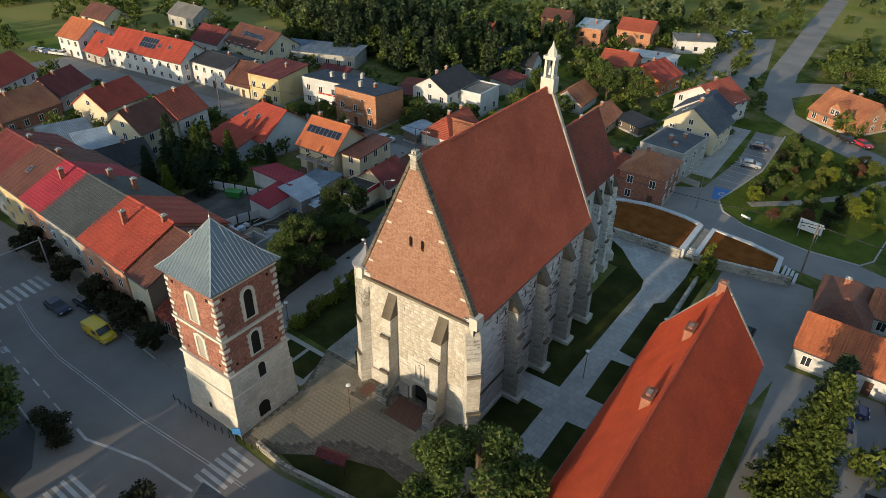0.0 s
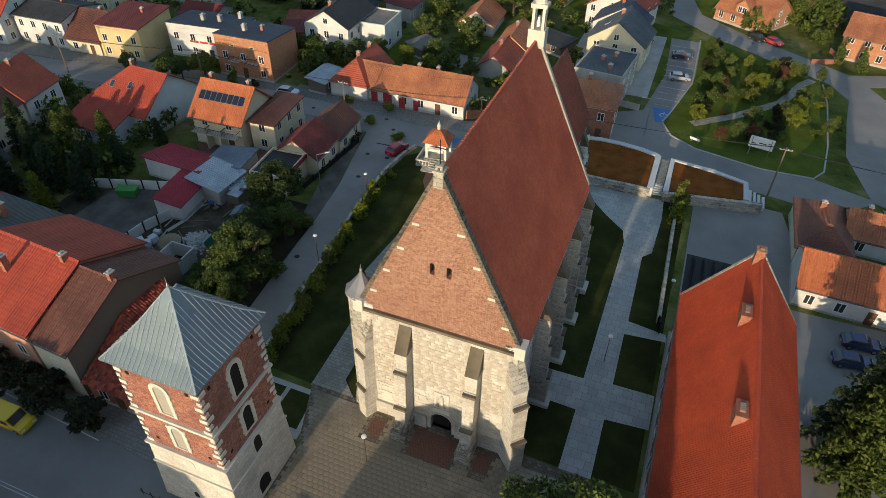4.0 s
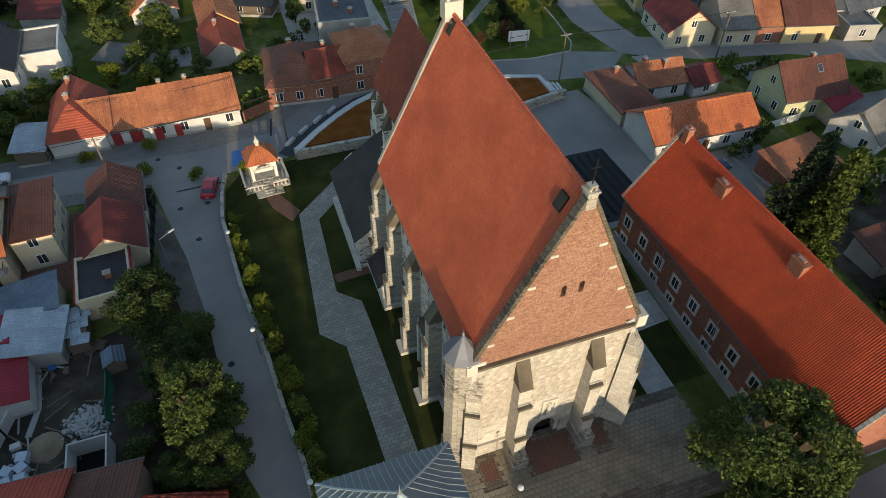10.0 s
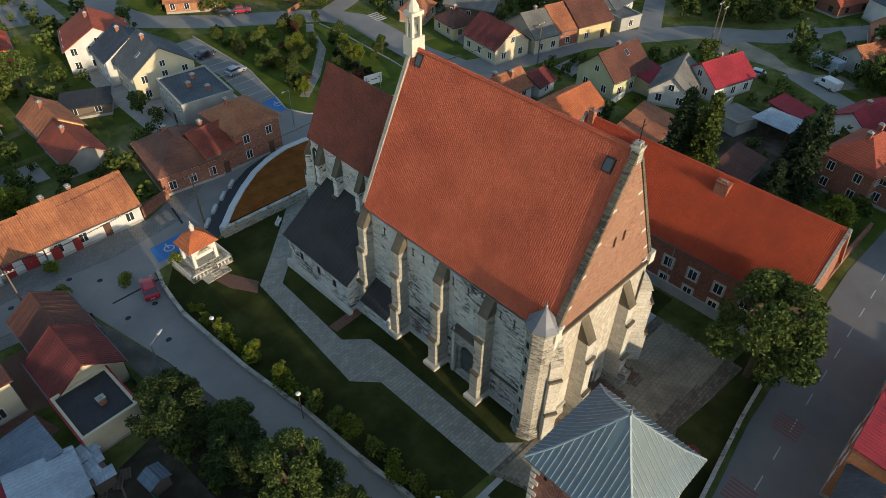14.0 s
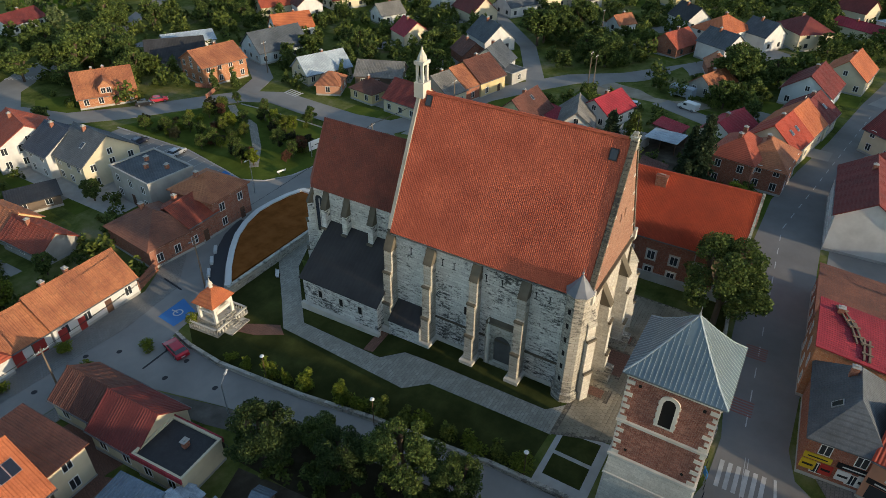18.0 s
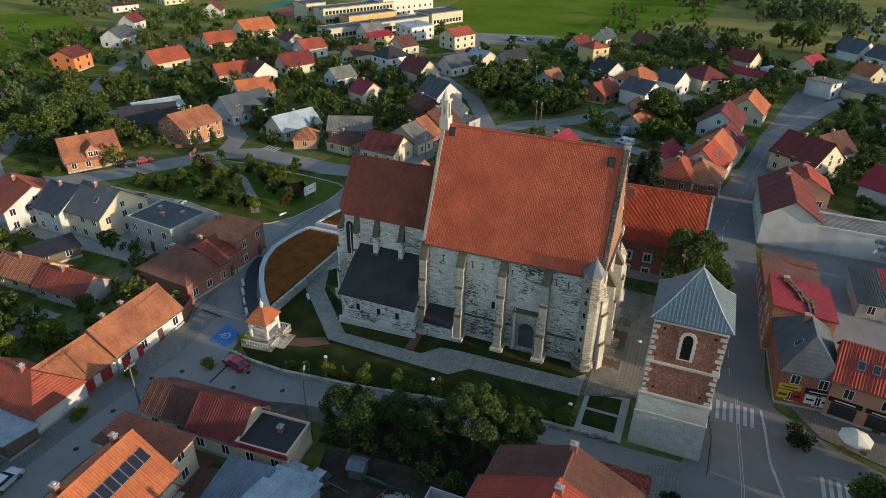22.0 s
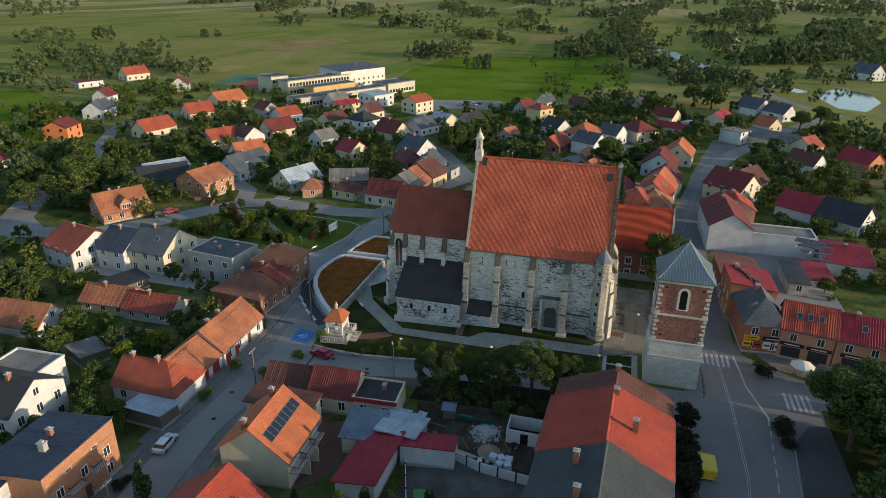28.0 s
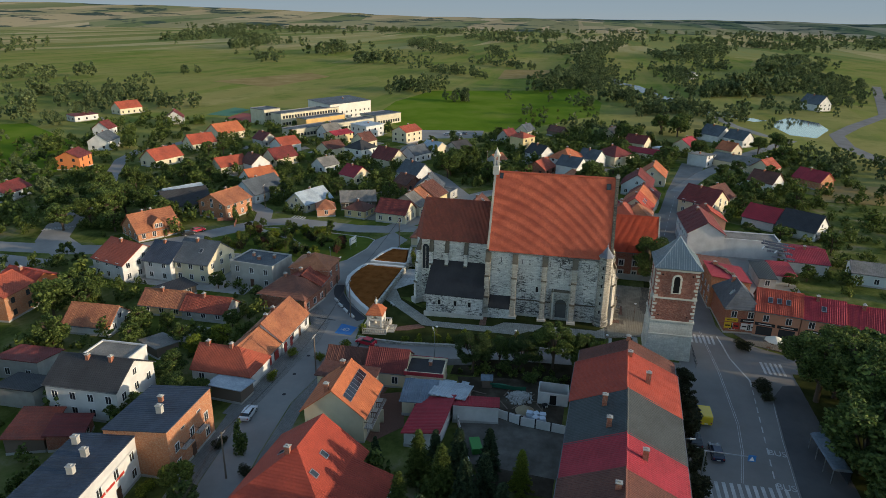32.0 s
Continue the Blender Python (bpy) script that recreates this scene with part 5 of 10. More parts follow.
for side in range(4):
    r_ = Matrix.Translation((TX, TY, 0)) @ Matrix.Rotation(side * math.pi / 2, 4, "Z")
    for i in range(-10, 11):
        u = i * 0.42
        prof = [(TW + 0.44, 18.87), (TW * 0.8, 19.97), (TW * 0.42, 21.77), (0.04, 23.92)]
        pts = []
        for (w0, z0), (w1, z1) in zip(prof, prof[1:]):
            if abs(u) > w0:
                break
            pts.append((w0, z0))
            if abs(u) > w1:
                k = (w0 - abs(u)) / (w0 - w1)
                pts.append((w0 + (w1 - w0) * k, z0 + (z1 - z0) * k))
                break
        for (w0, z0), (w1, z1) in zip(pts, pts[1:]):
            q = [r_ @ Vector(p) for p in ((u - 0.018, -w0, z0), (u + 0.018, -w0, z0), (u + 0.018, -w1, z1), (u - 0.018, -w1, z1))]
            seam.extrude([tuple(p) for p in q], tuple(r_.to_3x3() @ Vector((0, -0.025, 0.03))))
for side in range(4):
    r_ = Matrix.Translation((TX, TY, 0)) @ Matrix.Rotation(side * math.pi / 2, 4, "Z")
    hip = Shape()
    prof = [(TW + 0.44, 18.86), (TW * 0.8, 19.96), (TW * 0.42, 21.76), (0.04, 23.9)]
    for (w0, z0), (w1, z1) in zip(prof, prof[1:]):
        hip.extrude([(w0 - 0.09, -w0, z0), (w0, -w0 + 0.09, z0), (w1, -w1 + 0.09, z1), (w1 - 0.09, -w1, z1)], (0.02, -0.02, 0.06))
    part("hip_flashing", hip, PALE_FLASH, tower, "pale ridge flashing", r_)
part("roof_seams", seam, PALE_FLASH, tower, "pale standing seams", None, "stuff")
part("finial", Shape().loft([ring(TX, TY, z, r) for z, r in ((23.8, 0.12), (24.1, 0.1), (24.3, 0.03), (24.8, 0.02))]), METAL, tower)
for side in range(4):
    r_ = Matrix.Translation((TX, TY, 0)) @ Matrix.Rotation(side * math.pi / 2, 4, "Z")
    for z0, h, open_ in ((13.7, 3.7, side in (1, 3)), (9.0, 3.1, side == 1)) if side != 3 else ((13.9, 3.6, True),):
        m_ = r_ @ Matrix.Translation((0, -TW + 0.1, z0))
        jamb = part("window_surround", holed([(a * 1.45, b * 1.06 - 0.12) for a, b in arch(1.2, h, 10, True)], [arch(1.1, h - 0.25, 10, True)], -0.12, 0.1), PALE_STONE, tower, "pale stone window surround", m_)
        part("opening" if open_ else "blind_panel", Shape().extrude([(a, -0.03, b) for a, b in arch(1.1, h - 0.25, 10, True)], (0, 0.06, 0)), HOLE if open_ else BLIND, jamb, "dark open belfry window" if open_ else "blocked pale window")
        for k in range(4):
            part("toothing", Shape().box(-0.95, -0.09, 0.25 + k * 0.75, -0.75, 0.1, 0.6 + k * 0.75).box(0.75, -0.09, 0.25 + k * 0.75, 0.95, 0.1, 0.6 + k * 0.75), PALE_STONE, jamb)
    if side in (0, 1):
        m_ = r_ @ Matrix.Translation((0.1, -TW - 0.09, 5.0 if side == 0 else 5.6))
        part("opening" if side else "blind_panel", Shape().extrude([(a, 0, b) for a, b in arch(0.9, 2.4 if side == 0 else 1.9, 8)], (0, 0.15, 0)), HOLE if side else PALE_STONE, tower, "", m_)
    for z, n_ in ((8.3, 11), (12.95, 14)):
        for k in range(n_ // 2 + 1):
            zz = z + k * 0.74
            if zz + 0.37 > (12.6 if z < 10 else 18.2):
                continue
            for sx in (-1, 1):
                lw = 0.75 if (k % 2 == 0) else 0.42
                xa, xb = (sx * (TW - 0.06), sx * (TW - lw))
                part("quoin", Shape().box(min(xa, xb), -TW + 0.0, zz, max(xa, xb), -TW + 0.3, zz + 0.40), PALE_STONE, tower, "", r_)
    for px, pz in ((-2.7, 17.3), (2.7, 17.3), (-2.6, 9.0), (2.6, 9.0)):
        part("putlog_hole", Shape().box(px - 0.13, -TW + 0.05, pz, px + 0.13, -TW + 0.2, pz + 0.3), HOLE, tower, "", r_)
m_ = Matrix.Translation((TX, TY, 0)) @ Matrix.Rotation(math.pi / 2, 4, "Z") @ Matrix.Translation((-0.6, -TW - 0.32, 0))
part("doorway", Shape().extrude([(a, 0, b) for a, b in arch(1.5, 2.5, 10)], (0, 0.3, 0)), HOLE, tower, "dark arched tower doorway", m_)
m_ = Matrix.Translation((TX, TY, 0)) @ Matrix.Translation((-0.4, -TW - 0.28, 1.6))
part("opening", Shape().extrude([(a, 0, b) for a, b in arch(0.5, 0.8, 6)], (0, 0.15, 0)), HOLE, tower, "", m_)


# ---- ashlar blocks of the west front ----
BLOCK = masonry("ashlar_block", (0.68, 0.655, 0.59), (0.60, 0.575, 0.51), (0.58, 0.55, 0.48), 3.0, 3.0, 0.75, (0.24, 0.20, 0.15), 0.4, 0.0)
bn, bl = BLOCK.node_tree.nodes, BLOCK.node_tree.links
bp = bn["Principled BSDF"]
src = bp.inputs["Base Color"].links[0].from_socket
oi = bn.new("ShaderNodeObjectInfo")
bl.new(mixc(bn, bl, math_node(bn, bl, "MULTIPLY", oi.outputs["Random"], 0.55), src, (0.34, 0.30, 0.235)), bp.inputs["Base Color"])
block_mesh = {}
west = next(o for o in church.children if o.name.startswith("wall") and o.get("label", "").startswith("sunlit"))
brng = random.Random(21)
rest = Shape()
count = 0
for r in range(29, -1, -1):
    z = 2.0 + r * 0.42
    for xa, xb in ((NX0 + 0.5, -34.8), (-33.6, -28.1), (-26.9, NX1 - 0.5)):
        x = xa
        while x < xb - 0.3:
            ln = min(brng.choice((0.55, 0.8, 1.0, 1.2)), xb - x)
            if xb - x - ln < 0.35:
                ln = xb - x
            blocked = z < 6.4 and x + ln > -32.0 and x < -29.3
            if not blocked and brng.random() < 0.93:
                h = 0.03 + 0.035 * brng.random()
                if count < 250:
                    key = round(ln, 1)
                    if key not in block_mesh:
                        k = key / 2 - 0.012
                        block_mesh[key] = Shape().loft([[(-k, 0, 0.012), (k, 0, 0.012), (k, 0, 0.408), (-k, 0, 0.408)], [(-k + 0.015, -1, 0.03), (k - 0.015, -1, 0.03), (k - 0.015, -1, 0.39), (-k + 0.015, -1, 0.39)]]).mesh("block")
                    part("block", block_mesh[key], BLOCK, west, "", Matrix.Translation((x + ln / 2, NY0, z)) @ Matrix.Diagonal((ln / key, h, 1, 1)))
                    count += 1
                else:
                    rest.box(x + 0.012, NY0 - h, z + 0.012, x + ln - 0.012, NY0 + 0.01, z + 0.408)
            x += ln
part("blocks_rest", rest, BLOCK, west, "pale ashlar blocks of the lower front", None, "stuff")


# ---- houses ----
def chimney_part(h, x, y, z0, z1, w=0.55, d=0.7, mt=None, cap=None):
    s = Shape().box(x - w / 2, y - d / 2, z0, x + w / 2, y + d / 2, z1)
    c = part("chimney", s, mt or WALL["brick"], h, "brick chimney stack")
    part("chimney_cap", Shape().box(x - w / 2 - 0.08, y - d / 2 - 0.08, z1, x + w / 2 + 0.08, y + d / 2 + 0.08, z1 + 0.1).box(x - w / 4, y - d / 4, z1 + 0.1, x + w / 4, y + d / 4, z1 + 0.3), cap or CONCRETE, c)


def house(label, x, y, yaw, L, D, H, R, roof, wall, style="gable", floors=1, sides="fblr", chim=((0.2, 0.1),), solar="", sky=(), over=0.4, far=False, name="house", door="", rib=0.4, amp=0.035, attic=True, category="house", group=""):
    """L along the ridge (local x), D across it; sides: f is local -y, b +y, l -x, r +x."""
    h = thing(name, label, category, pose(x, y, zg(y), 0, 0, yaw), group)
    wm, rm = WALL[wall], RED[roof]
    a, b = L / 2, D / 2
    s = Shape().box(-a, -b, -0.8, a, b, H)
    if style == "gable" and R > 0:
        s.extrude([(-a, -b, H), (-a, b, H), (-a, 0, H + R)], (0.25, 0, 0)).extrude([(a, -b, H), (a, b, H), (a, 0, H + R)], (-0.25, 0, 0))
    part("wall", s, wm, h)
    part("plinth", Shape().box(-a - 0.05, -b - 0.05, -0.9, a + 0.05, b + 0.05, 0.45), CONCRETE, h)
    t = 0.14
    k = R / b if b else 0
    if style == "gable":
        for sy in (-1, 1):
            m_ = None
            part("roof", slope(-a - over, a + over, sy * (b + over), H - k * over + 0.06, 0, H + R + 0.06, rib, 0.0 if far else amp, t), rm, h)
        part("ridge_cap", Shape().extrude([(-a - over, -0.22, H + R - 0.02), (-a - over, 0, H + R + 0.2), (-a - over, 0.22, H + R - 0.02)], (L + 2 * over, 0, 0)), rm, h)
        if not far:
            for sy in (-1, 1):
                part("gutter", Shape().box(-a - over, sy * (b + over) - 0.07 + sy * 0.06, H - k * over - 0.12, a + over, sy * (b + over) + 0.07 + sy * 0.06, H - k * over), ZINC, h)
    elif style == "hip":
        e = min(b, a * 0.9)
        c0, c1 = -a - over, a + over
        d0, d1 = -b - over, b + over
        z = H - k * over
        pts = [(c0, d0, z), (c1, d0, z), (c1, d1, z), (c0, d1, z), (-a + e, 0, H + R), (a - e, 0, H + R)]
        for q in ((0, 1, 5, 4), (2, 3, 4, 5), (1, 2, 5), (3, 0, 4)):
            part("roof", Shape().extrude([pts[i] for i in q], (0, 0, t)), rm, h)
        part("soffit", Shape().box(c0 + 0.1, d0 + 0.1, z - 0.08, c1 - 0.1, d1 - 0.1, z), FRAME, h)
    elif style == "halfhip":
        e = min(b, a * 0.9)
        z = H - k * over
        pts = [(-a - over, -b - over, z), (a + over, -b - over, z), (a + over, b + over, z), (-a - over, b + over, z), (-a + e, 0, H + R), (a + over, 0, H + R)]
        for q in ((0, 1, 5, 4), (2, 3, 4, 5), (3, 0, 4)):
            part("roof", Shape().extrude([pts[i] for i in q], (0, 0, t)), rm, h)
        part("wall", Shape().extrude([(a, -b, H), (a, b, H), (a, 0, H + R - 0.05)], (-0.25, 0, 0)), wm, h, "broad gable wall")
    elif style == "mono":
        part("roof", slope(-a - over, a + over, -b - over, H + 0.06, b + over, H + R + 0.06, rib, 0.03, t), rm, h)
        part("wall", Shape().extrude([(-a, -b, H - 0.1), (-a, b, H - 0.1), (-a, b, H + R - 0.14)], (L, 0, 0)), wm, h)
    else:
        part("roof", Shape().box(-a, -b, H - 0.05, a, b, H + 0.08), rm, h)
        pr = Shape()
        for q in ((-a - 0.1, -b - 0.1, a + 0.1, -b + 0.2), (-a - 0.1, b - 0.2, a + 0.1, b + 0.1), (-a - 0.1, -b + 0.2, -a + 0.2, b - 0.2), (a - 0.2, -b + 0.2, a + 0.1, b - 0.2)):
            pr.box(q[0], q[1], H - 0.1, q[2], q[3], H + 0.35)
        part("parapet", pr, wm, h)
    # openings
    ww, wh = (1.0, 1.35) if not far else (1.1, 1.3)
    for side in sides:
        span = L if side in "fb" else D
        cnt = max(1, int(span / (3.1 if not far else 4.0)))
        rot = {"f": 0, "b": 180, "l": -90, "r": 90}[side]
        off = b if side in "fb" else a
        for fl in range(floors):
            z = 0.95 + fl * 2.8
            if z + wh > H + 0.1:
                continue
            for i in range(cnt):
                u = (i + 0.5) * span / cnt - span / 2
                m_ = pose(0, 0, 0, 0, 0, rot) @ Matrix.Translation((u, -off, z))
                if fl == 0 and side == door and i == cnt // 2:
                    d_ = part("door", Shape().box(-0.5, -0.06, -0.85, 0.5, 0.02, 1.25), WOODM, h, "", m_)
                    part("handle", Shape().box(0.36, -0.1, 0.1, 0.42, -0.06, 0.25), METAL, d_)
                elif far:
                    part("window", window_meshes(ww, wh)[1], GLASS, h, "", m_)
                else:
                    window(h, m_, ww, wh)
        if attic and side in "lr" and style == "gable" and R > 2.4 and not far:
            m_ = pose(0, 0, 0, 0, 0, rot) @ Matrix.Translation((0, -off, H + 0.35))
            window(h, m_, 0.9, 1.1)
    for cu, cv in chim:
        cx, cy = cu * a, cv * b
        zr = H + R * (1 - abs(cv)) if style in ("gable", "hip", "halfhip") else H + (R * (cv + 1) / 2 if style == "mono" else 0)
        chimney_part(h, cx, cy, zr - 0.6, max(zr + 0.9, H + R + 0.5) if not far else H + R + 0.6)
    ang = math.atan2(R, b)
    for su, sv in sky:
        sgn = -1 if sv < 0 else 1
        m_ = Matrix.Translation((su * a, sv * b, H + R * (1 - abs(sv)) + 0.08)) @ Matrix.Rotation(-sgn * ang, 4, "X")
        w_ = part("roof_window", Shape().box(-0.45, -0.65, 0, 0.45, 0.65, 0.14), METAL, h, "", m_)
        part("pane", Shape().box(-0.36, -0.55, 0.1, 0.36, 0.55, 0.152), GLASS, w_)
    if solar:
        sgn = -1 if solar[0] == "f" else 1
        cols, rows = (8, 1) if solar[1:] == "" else (6, int(solar[1:]))
        ln = math.hypot(R, b)
        m_ = Matrix.Translation((0, sgn * b * 0.45, H + R * 0.55 + 0.12)) @ Matrix.Rotation(-sgn * ang, 4, "X")
        for i in range(cols):
            for j in range(rows):
                p_ = part("solar_panel", Shape().box(-0.5, -0.8, 0, 0.5, 0.8, 0.05), METAL, h, "dark framed solar panel", m_ @ Matrix.Translation(((i - (cols - 1) / 2) * 1.05, (j - (rows - 1) / 2) * 1.65, 0)))
                part("pane", Shape().box(-0.47, -0.77, 0.04, 0.47, 0.77, 0.055), SOLAR, p_)
    return h


# long brick manor beside the church
RX0, RX1, RY0, RY1 = -10.9, -0.1, 30.8, 64.0
manor = house("long brick house with a bright red ribbed tile roof", (RX0 + RX1) / 2, (RY0 + RY1) / 2, 90, RY1 - RY0, RX1 - RX0, 7.75, 7.5, "manor", "brick", floors=2, sides="bf", chim=(), over=0.35, rib=0.215, amp=0.085, name="manor_house")
for u, dy in ((-3.4, 1.0), (7.9, 1.0)):
    chimney_part(manor, u, dy, 12.4, 15.0, 1.6, 0.8, WALL["brick"], WALL["brick"])
chimney_part(manor, 15.6, 0.3, 14.0, 16.3, 0.8, 0.8, WALL["brick"], WALL["brick"])
for u in (-16.75, 16.75):
    for sy in (-1, 1):
        part("coping", Shape().extrude([(u - 0.25, sy * 5.85, 7.3), (u - 0.25, 0, 15.62), (u - 0.25, 0, 15.2), (u - 0.25, sy * 5.6, 7.3)], (0.36, 0, 0)), BUTT_STONE, manor, "pale stone gable coping")
rt = Shape()
for i in range(84):
    u = -16.5 + i * 0.39
    rt.loft([[(u + d, 0.2 * math.cos(a), 15.28 + (0.22 + 0.05 * (d == 0)) * math.sin(a)) for a in (0, math.pi / 3, 2 * math.pi / 3, math.pi)] for d in (0, 0.4)])
part("ridge_tiles", rt, RED["manor"], manor)
surround = Shape().box(-0.8, -0.045, -0.28, 0.8, 0.02, -0.09).box(-0.8, -0.045, 1.44, 0.8, 0.02, 1.66).box(-0.8, -0.045, -0.09, -0.59, 0.02, 1.44).box(0.59, -0.045, -0.09, 0.8, 0.02, 1.44).mesh("surround")
surround.materials.append(PALE_STONE)
for rot in (0, 180):
    for fl in (0, 1):
        for i in range(10):
            part("surround", surround, PALE_STONE, manor, "pale stone window surround", pose(0, 0, 0, 0, 0, rot) @ Matrix.Translation(((i + 0.5) * 3.32 - 16.6, -5.4, 0.95 + fl * 2.8)))
part("base_course", Shape().box(-16.7, 5.4, -0.5, 16.7, 5.65, 1.5).box(-16.7, -5.65, -0.5, 16.7, -5.4, 1.5), CONCRETE, manor, "pale rendered base course")
for u in (-11, -2, 8):
    part("downpipe", Shape().loft([ring(u, 5.5, z, 0.06, 6) for z in (0, 7.3)]), METAL, manor)

# street of town houses beyond the lane
flats = house("two storey orange brick apartment house with a dark blue sheet roof", -97.1, 110.2, 182, 12.0, 10.2, 7.4, 0.95, "navy", "obrick", "mono", 2, "bf", ((-0.25, -0.1),), door="b", over=0.12, rib=0.5)
white_h = house("white rendered two storey house with a dark blue sheet roof", -110.6, 114.0, 186, 15.2, 9.4, 6.1, 0.9, "navy", "white", "mono", 2, "bf", (), door="b", over=0.12, rib=0.5)
house("yellow two storey house with a balcony", -125.6, 108.0, 6, 10.0, 11, 7.0, 0.8, "maroon", "yellow", "mono", 2, "fb", ((0.3, 0.3),), door="f")
house("low house with a brown sheet roof", -134.8, 107.5, 4, 8.4, 12, 3.2, 4, "brown", "cream", door="f")
house("white two storey house with a dark roof", -145.6, 107.0, 2, 12.8, 11, 6.1, 1.4, "dark", "white", "gable", 2, "fr", ((0.2, 0.2),), door="f")
house("long white two storey house with a red roof and solar panels", -167.5, 102.0, 5, 30, 10.5, 6.0, 4.0, "red", "white", "gable", 2, "fr", ((-0.3, 0.1), (0.5, 0.2)), solar="f2", sky=((0.3, -0.5), (0.55, -0.45)), door="f")
house("low house with a red tiled roof", -187.5, 99.0, 0, 10, 10, 3.2, 4, "red", "grey", sky=((0, -0.4),), door="f")
house("white house with an orange roof", -199.0, 99.0, 4, 10, 12, 6, 4, "orange", "white", floors=2, door="f")
house("house with a wide brown tiled roof", -155.0, 128, -4, 19, 12, 5, 4, "brown", "cream", floors=2, sky=((-0.5, -0.4), (0.5, -0.5)), solar="f")
house("long shed with a blue grey sheet roof", -139, 137, 20, 24, 9, 3.8, 0.8, "blue", "grey", "mono", 1, "f", (), name="shed", category="shed")
house("low house with a dark red roof", -172, 125, 0, 12, 10, 4, 3.5, "maroon", "white")
house("white rendered house with a near black roof and cream gable", -88.0, 128.0, 92, 13.2, 10.0, 6.3, 3.0, "dark", "white", floors=2, sides="fbl", chim=((-0.45, 0.1), (0.2, 0.12)), over=0.3)
house("flat roofed garage beside the white house", -80.2, 131.5, 92, 9, 6, 5.6, 0, "grey", "white", "flat", 1, "fr", (), name="garage", category="garage")
house("low grey garage with a dark sheet roof", -90.0, 141.8, 92, 7.4, 5.2, 3.2, 0.6, "dark", "grey", "mono", 1, "f", (), name="garage", category="garage")
house("long outbuilding with a dull maroon roof", -82.0, 148.6, 92, 8.8, 6.2, 3.4, 0.9, "maroon", "grey", "mono", 1, "fb", (), name="shed", category="shed")
house("ruined shed with a mossy broken tile roof", -98.9, 131.8, 22, 8.2, 5.6, 2.5, 0.7, "mossy", "wood", "mono", 1, "f", (), name="shed", category="shed")
house("low shed with a dull red sheet roof", -98.1, 126.1, 24, 5.6, 5.0, 2.5, 0.7, "maroon", "brick", "mono", 1, "f", (), name="shed", category="shed")
house("maroon roofed outbuilding behind the street", -122, 126, 5, 9, 8, 3, 1.5, "maroon", "grey", name="shed", category="shed", chim=())
# raised dark collector strips on struts, chimneys, aerials and dishes on the sheet roofs
for h_, rows_ in ((flats, ((0.4, -0.4, 6.6), (3.0, 0.3, 6.2))), (white_h, ((-4.8, 0.2, 5.4), (-0.6, 0.0, 6.2), (2.6, 0.2, 5.6), (5.6, 0.2, 5.6)))):
    top_, run_, hh_ = (7.46, 10.2, 0.95) if h_ is flats else (6.16, 9.4, 0.9)
    for x_, y_, ln_ in rows_:
        strip = thing("solar_collector", "long dark collector strip raised on struts above the roof", "solar panel", h_.matrix_world @ pose(x_, y_, top_ + hh_ * (0.5 + y_ / run_) + 0.05, math.degrees(math.atan2(hh_, run_))), "roof collectors")
        part("panel", Shape().extrude([(-0.3, -ln_ / 2, 0.2), (0.3, -ln_ / 2, 0.5), (0.3, ln_ / 2, 0.5), (-0.3, ln_ / 2, 0.2)], (0, 0, 0.04)), RED["navy"], strip)
        for k in range(6):
            u_ = -ln_ / 2 + 0.2 + k * (ln_ - 0.4) / 5
            part("strut", Shape().box(0.2, u_ - 0.03, 0, 0.26, u_ + 0.03, 0.46), METAL, strip)
            part("strut", Shape().extrude([(-0.42, u_ - 0.03, 0.0), (-0.36, u_ - 0.03, 0.0), (0.22, u_ - 0.03, 0.44), (0.16, u_ - 0.03, 0.46)], (0, 0.06, 0)), METAL, strip)
for h_, x_, y_, z_ in ((flats, 1.4, 1.2, 7.9), (white_h, -2.4, 0.3, 6.5), (white_h, 1.2, 0.8, 6.5), (white_h, -5.2, -3.0, 6.2)):
    chimney_part(h_, x_, y_, z_ - 0.4, z_ + 1.35, 0.7, 0.9, WALL["grey"])
for h_, x_, y_, z_ in ((flats, -5.2, 3.2, 8.1), (flats, 0.8, 3.6, 8.2), (white_h, -4.0, -0.6, 6.5)):
    mast = thing("aerial", "thin metal television aerial on a mast", "aerial", h_.matrix_world @ pose(x_, y_, z_))
    part("mast", Shape().box(-0.025, -0.025, 0, 0.025, 0.025, 1.9), METAL, mast)
    for k in range(5):
        part("rod", Shape().box(-0.5 + 0.06 * k, -0.6 + 0.28 * k, 1.7, 0.5 - 0.06 * k, -0.57 + 0.28 * k, 1.73), METAL, mast)
    part("boom", Shape().box(-0.02, -0.7, 1.68, 0.02, 0.7, 1.72), METAL, mast)
for h_, x_, y_, z_ in ((flats, -5.4, 2.2, 8.0), (flats, 5.2, -1.4, 7.75), (white_h, 1.0, 3.4, 6.85)):
    dish = thing("satellite_dish", "pale round satellite dish on the roof", "dish", h_.matrix_world @ pose(x_, y_, z_))
    part("bracket", Shape().box(-0.03, -0.03, 0, 0.03, 0.03, 0.6), METAL, dish)
    part("reflector", Shape().loft([ring(0, 0, z, r, 14) for z, r in ((0.0, 0.1), (0.06, 0.3), (0.14, 0.45), (0.16, 0.42), (0.09, 0.28), (0.04, 0.08))]), FRAME, dish, "white bowl", pose(0, 0.05, 0.62, -55))
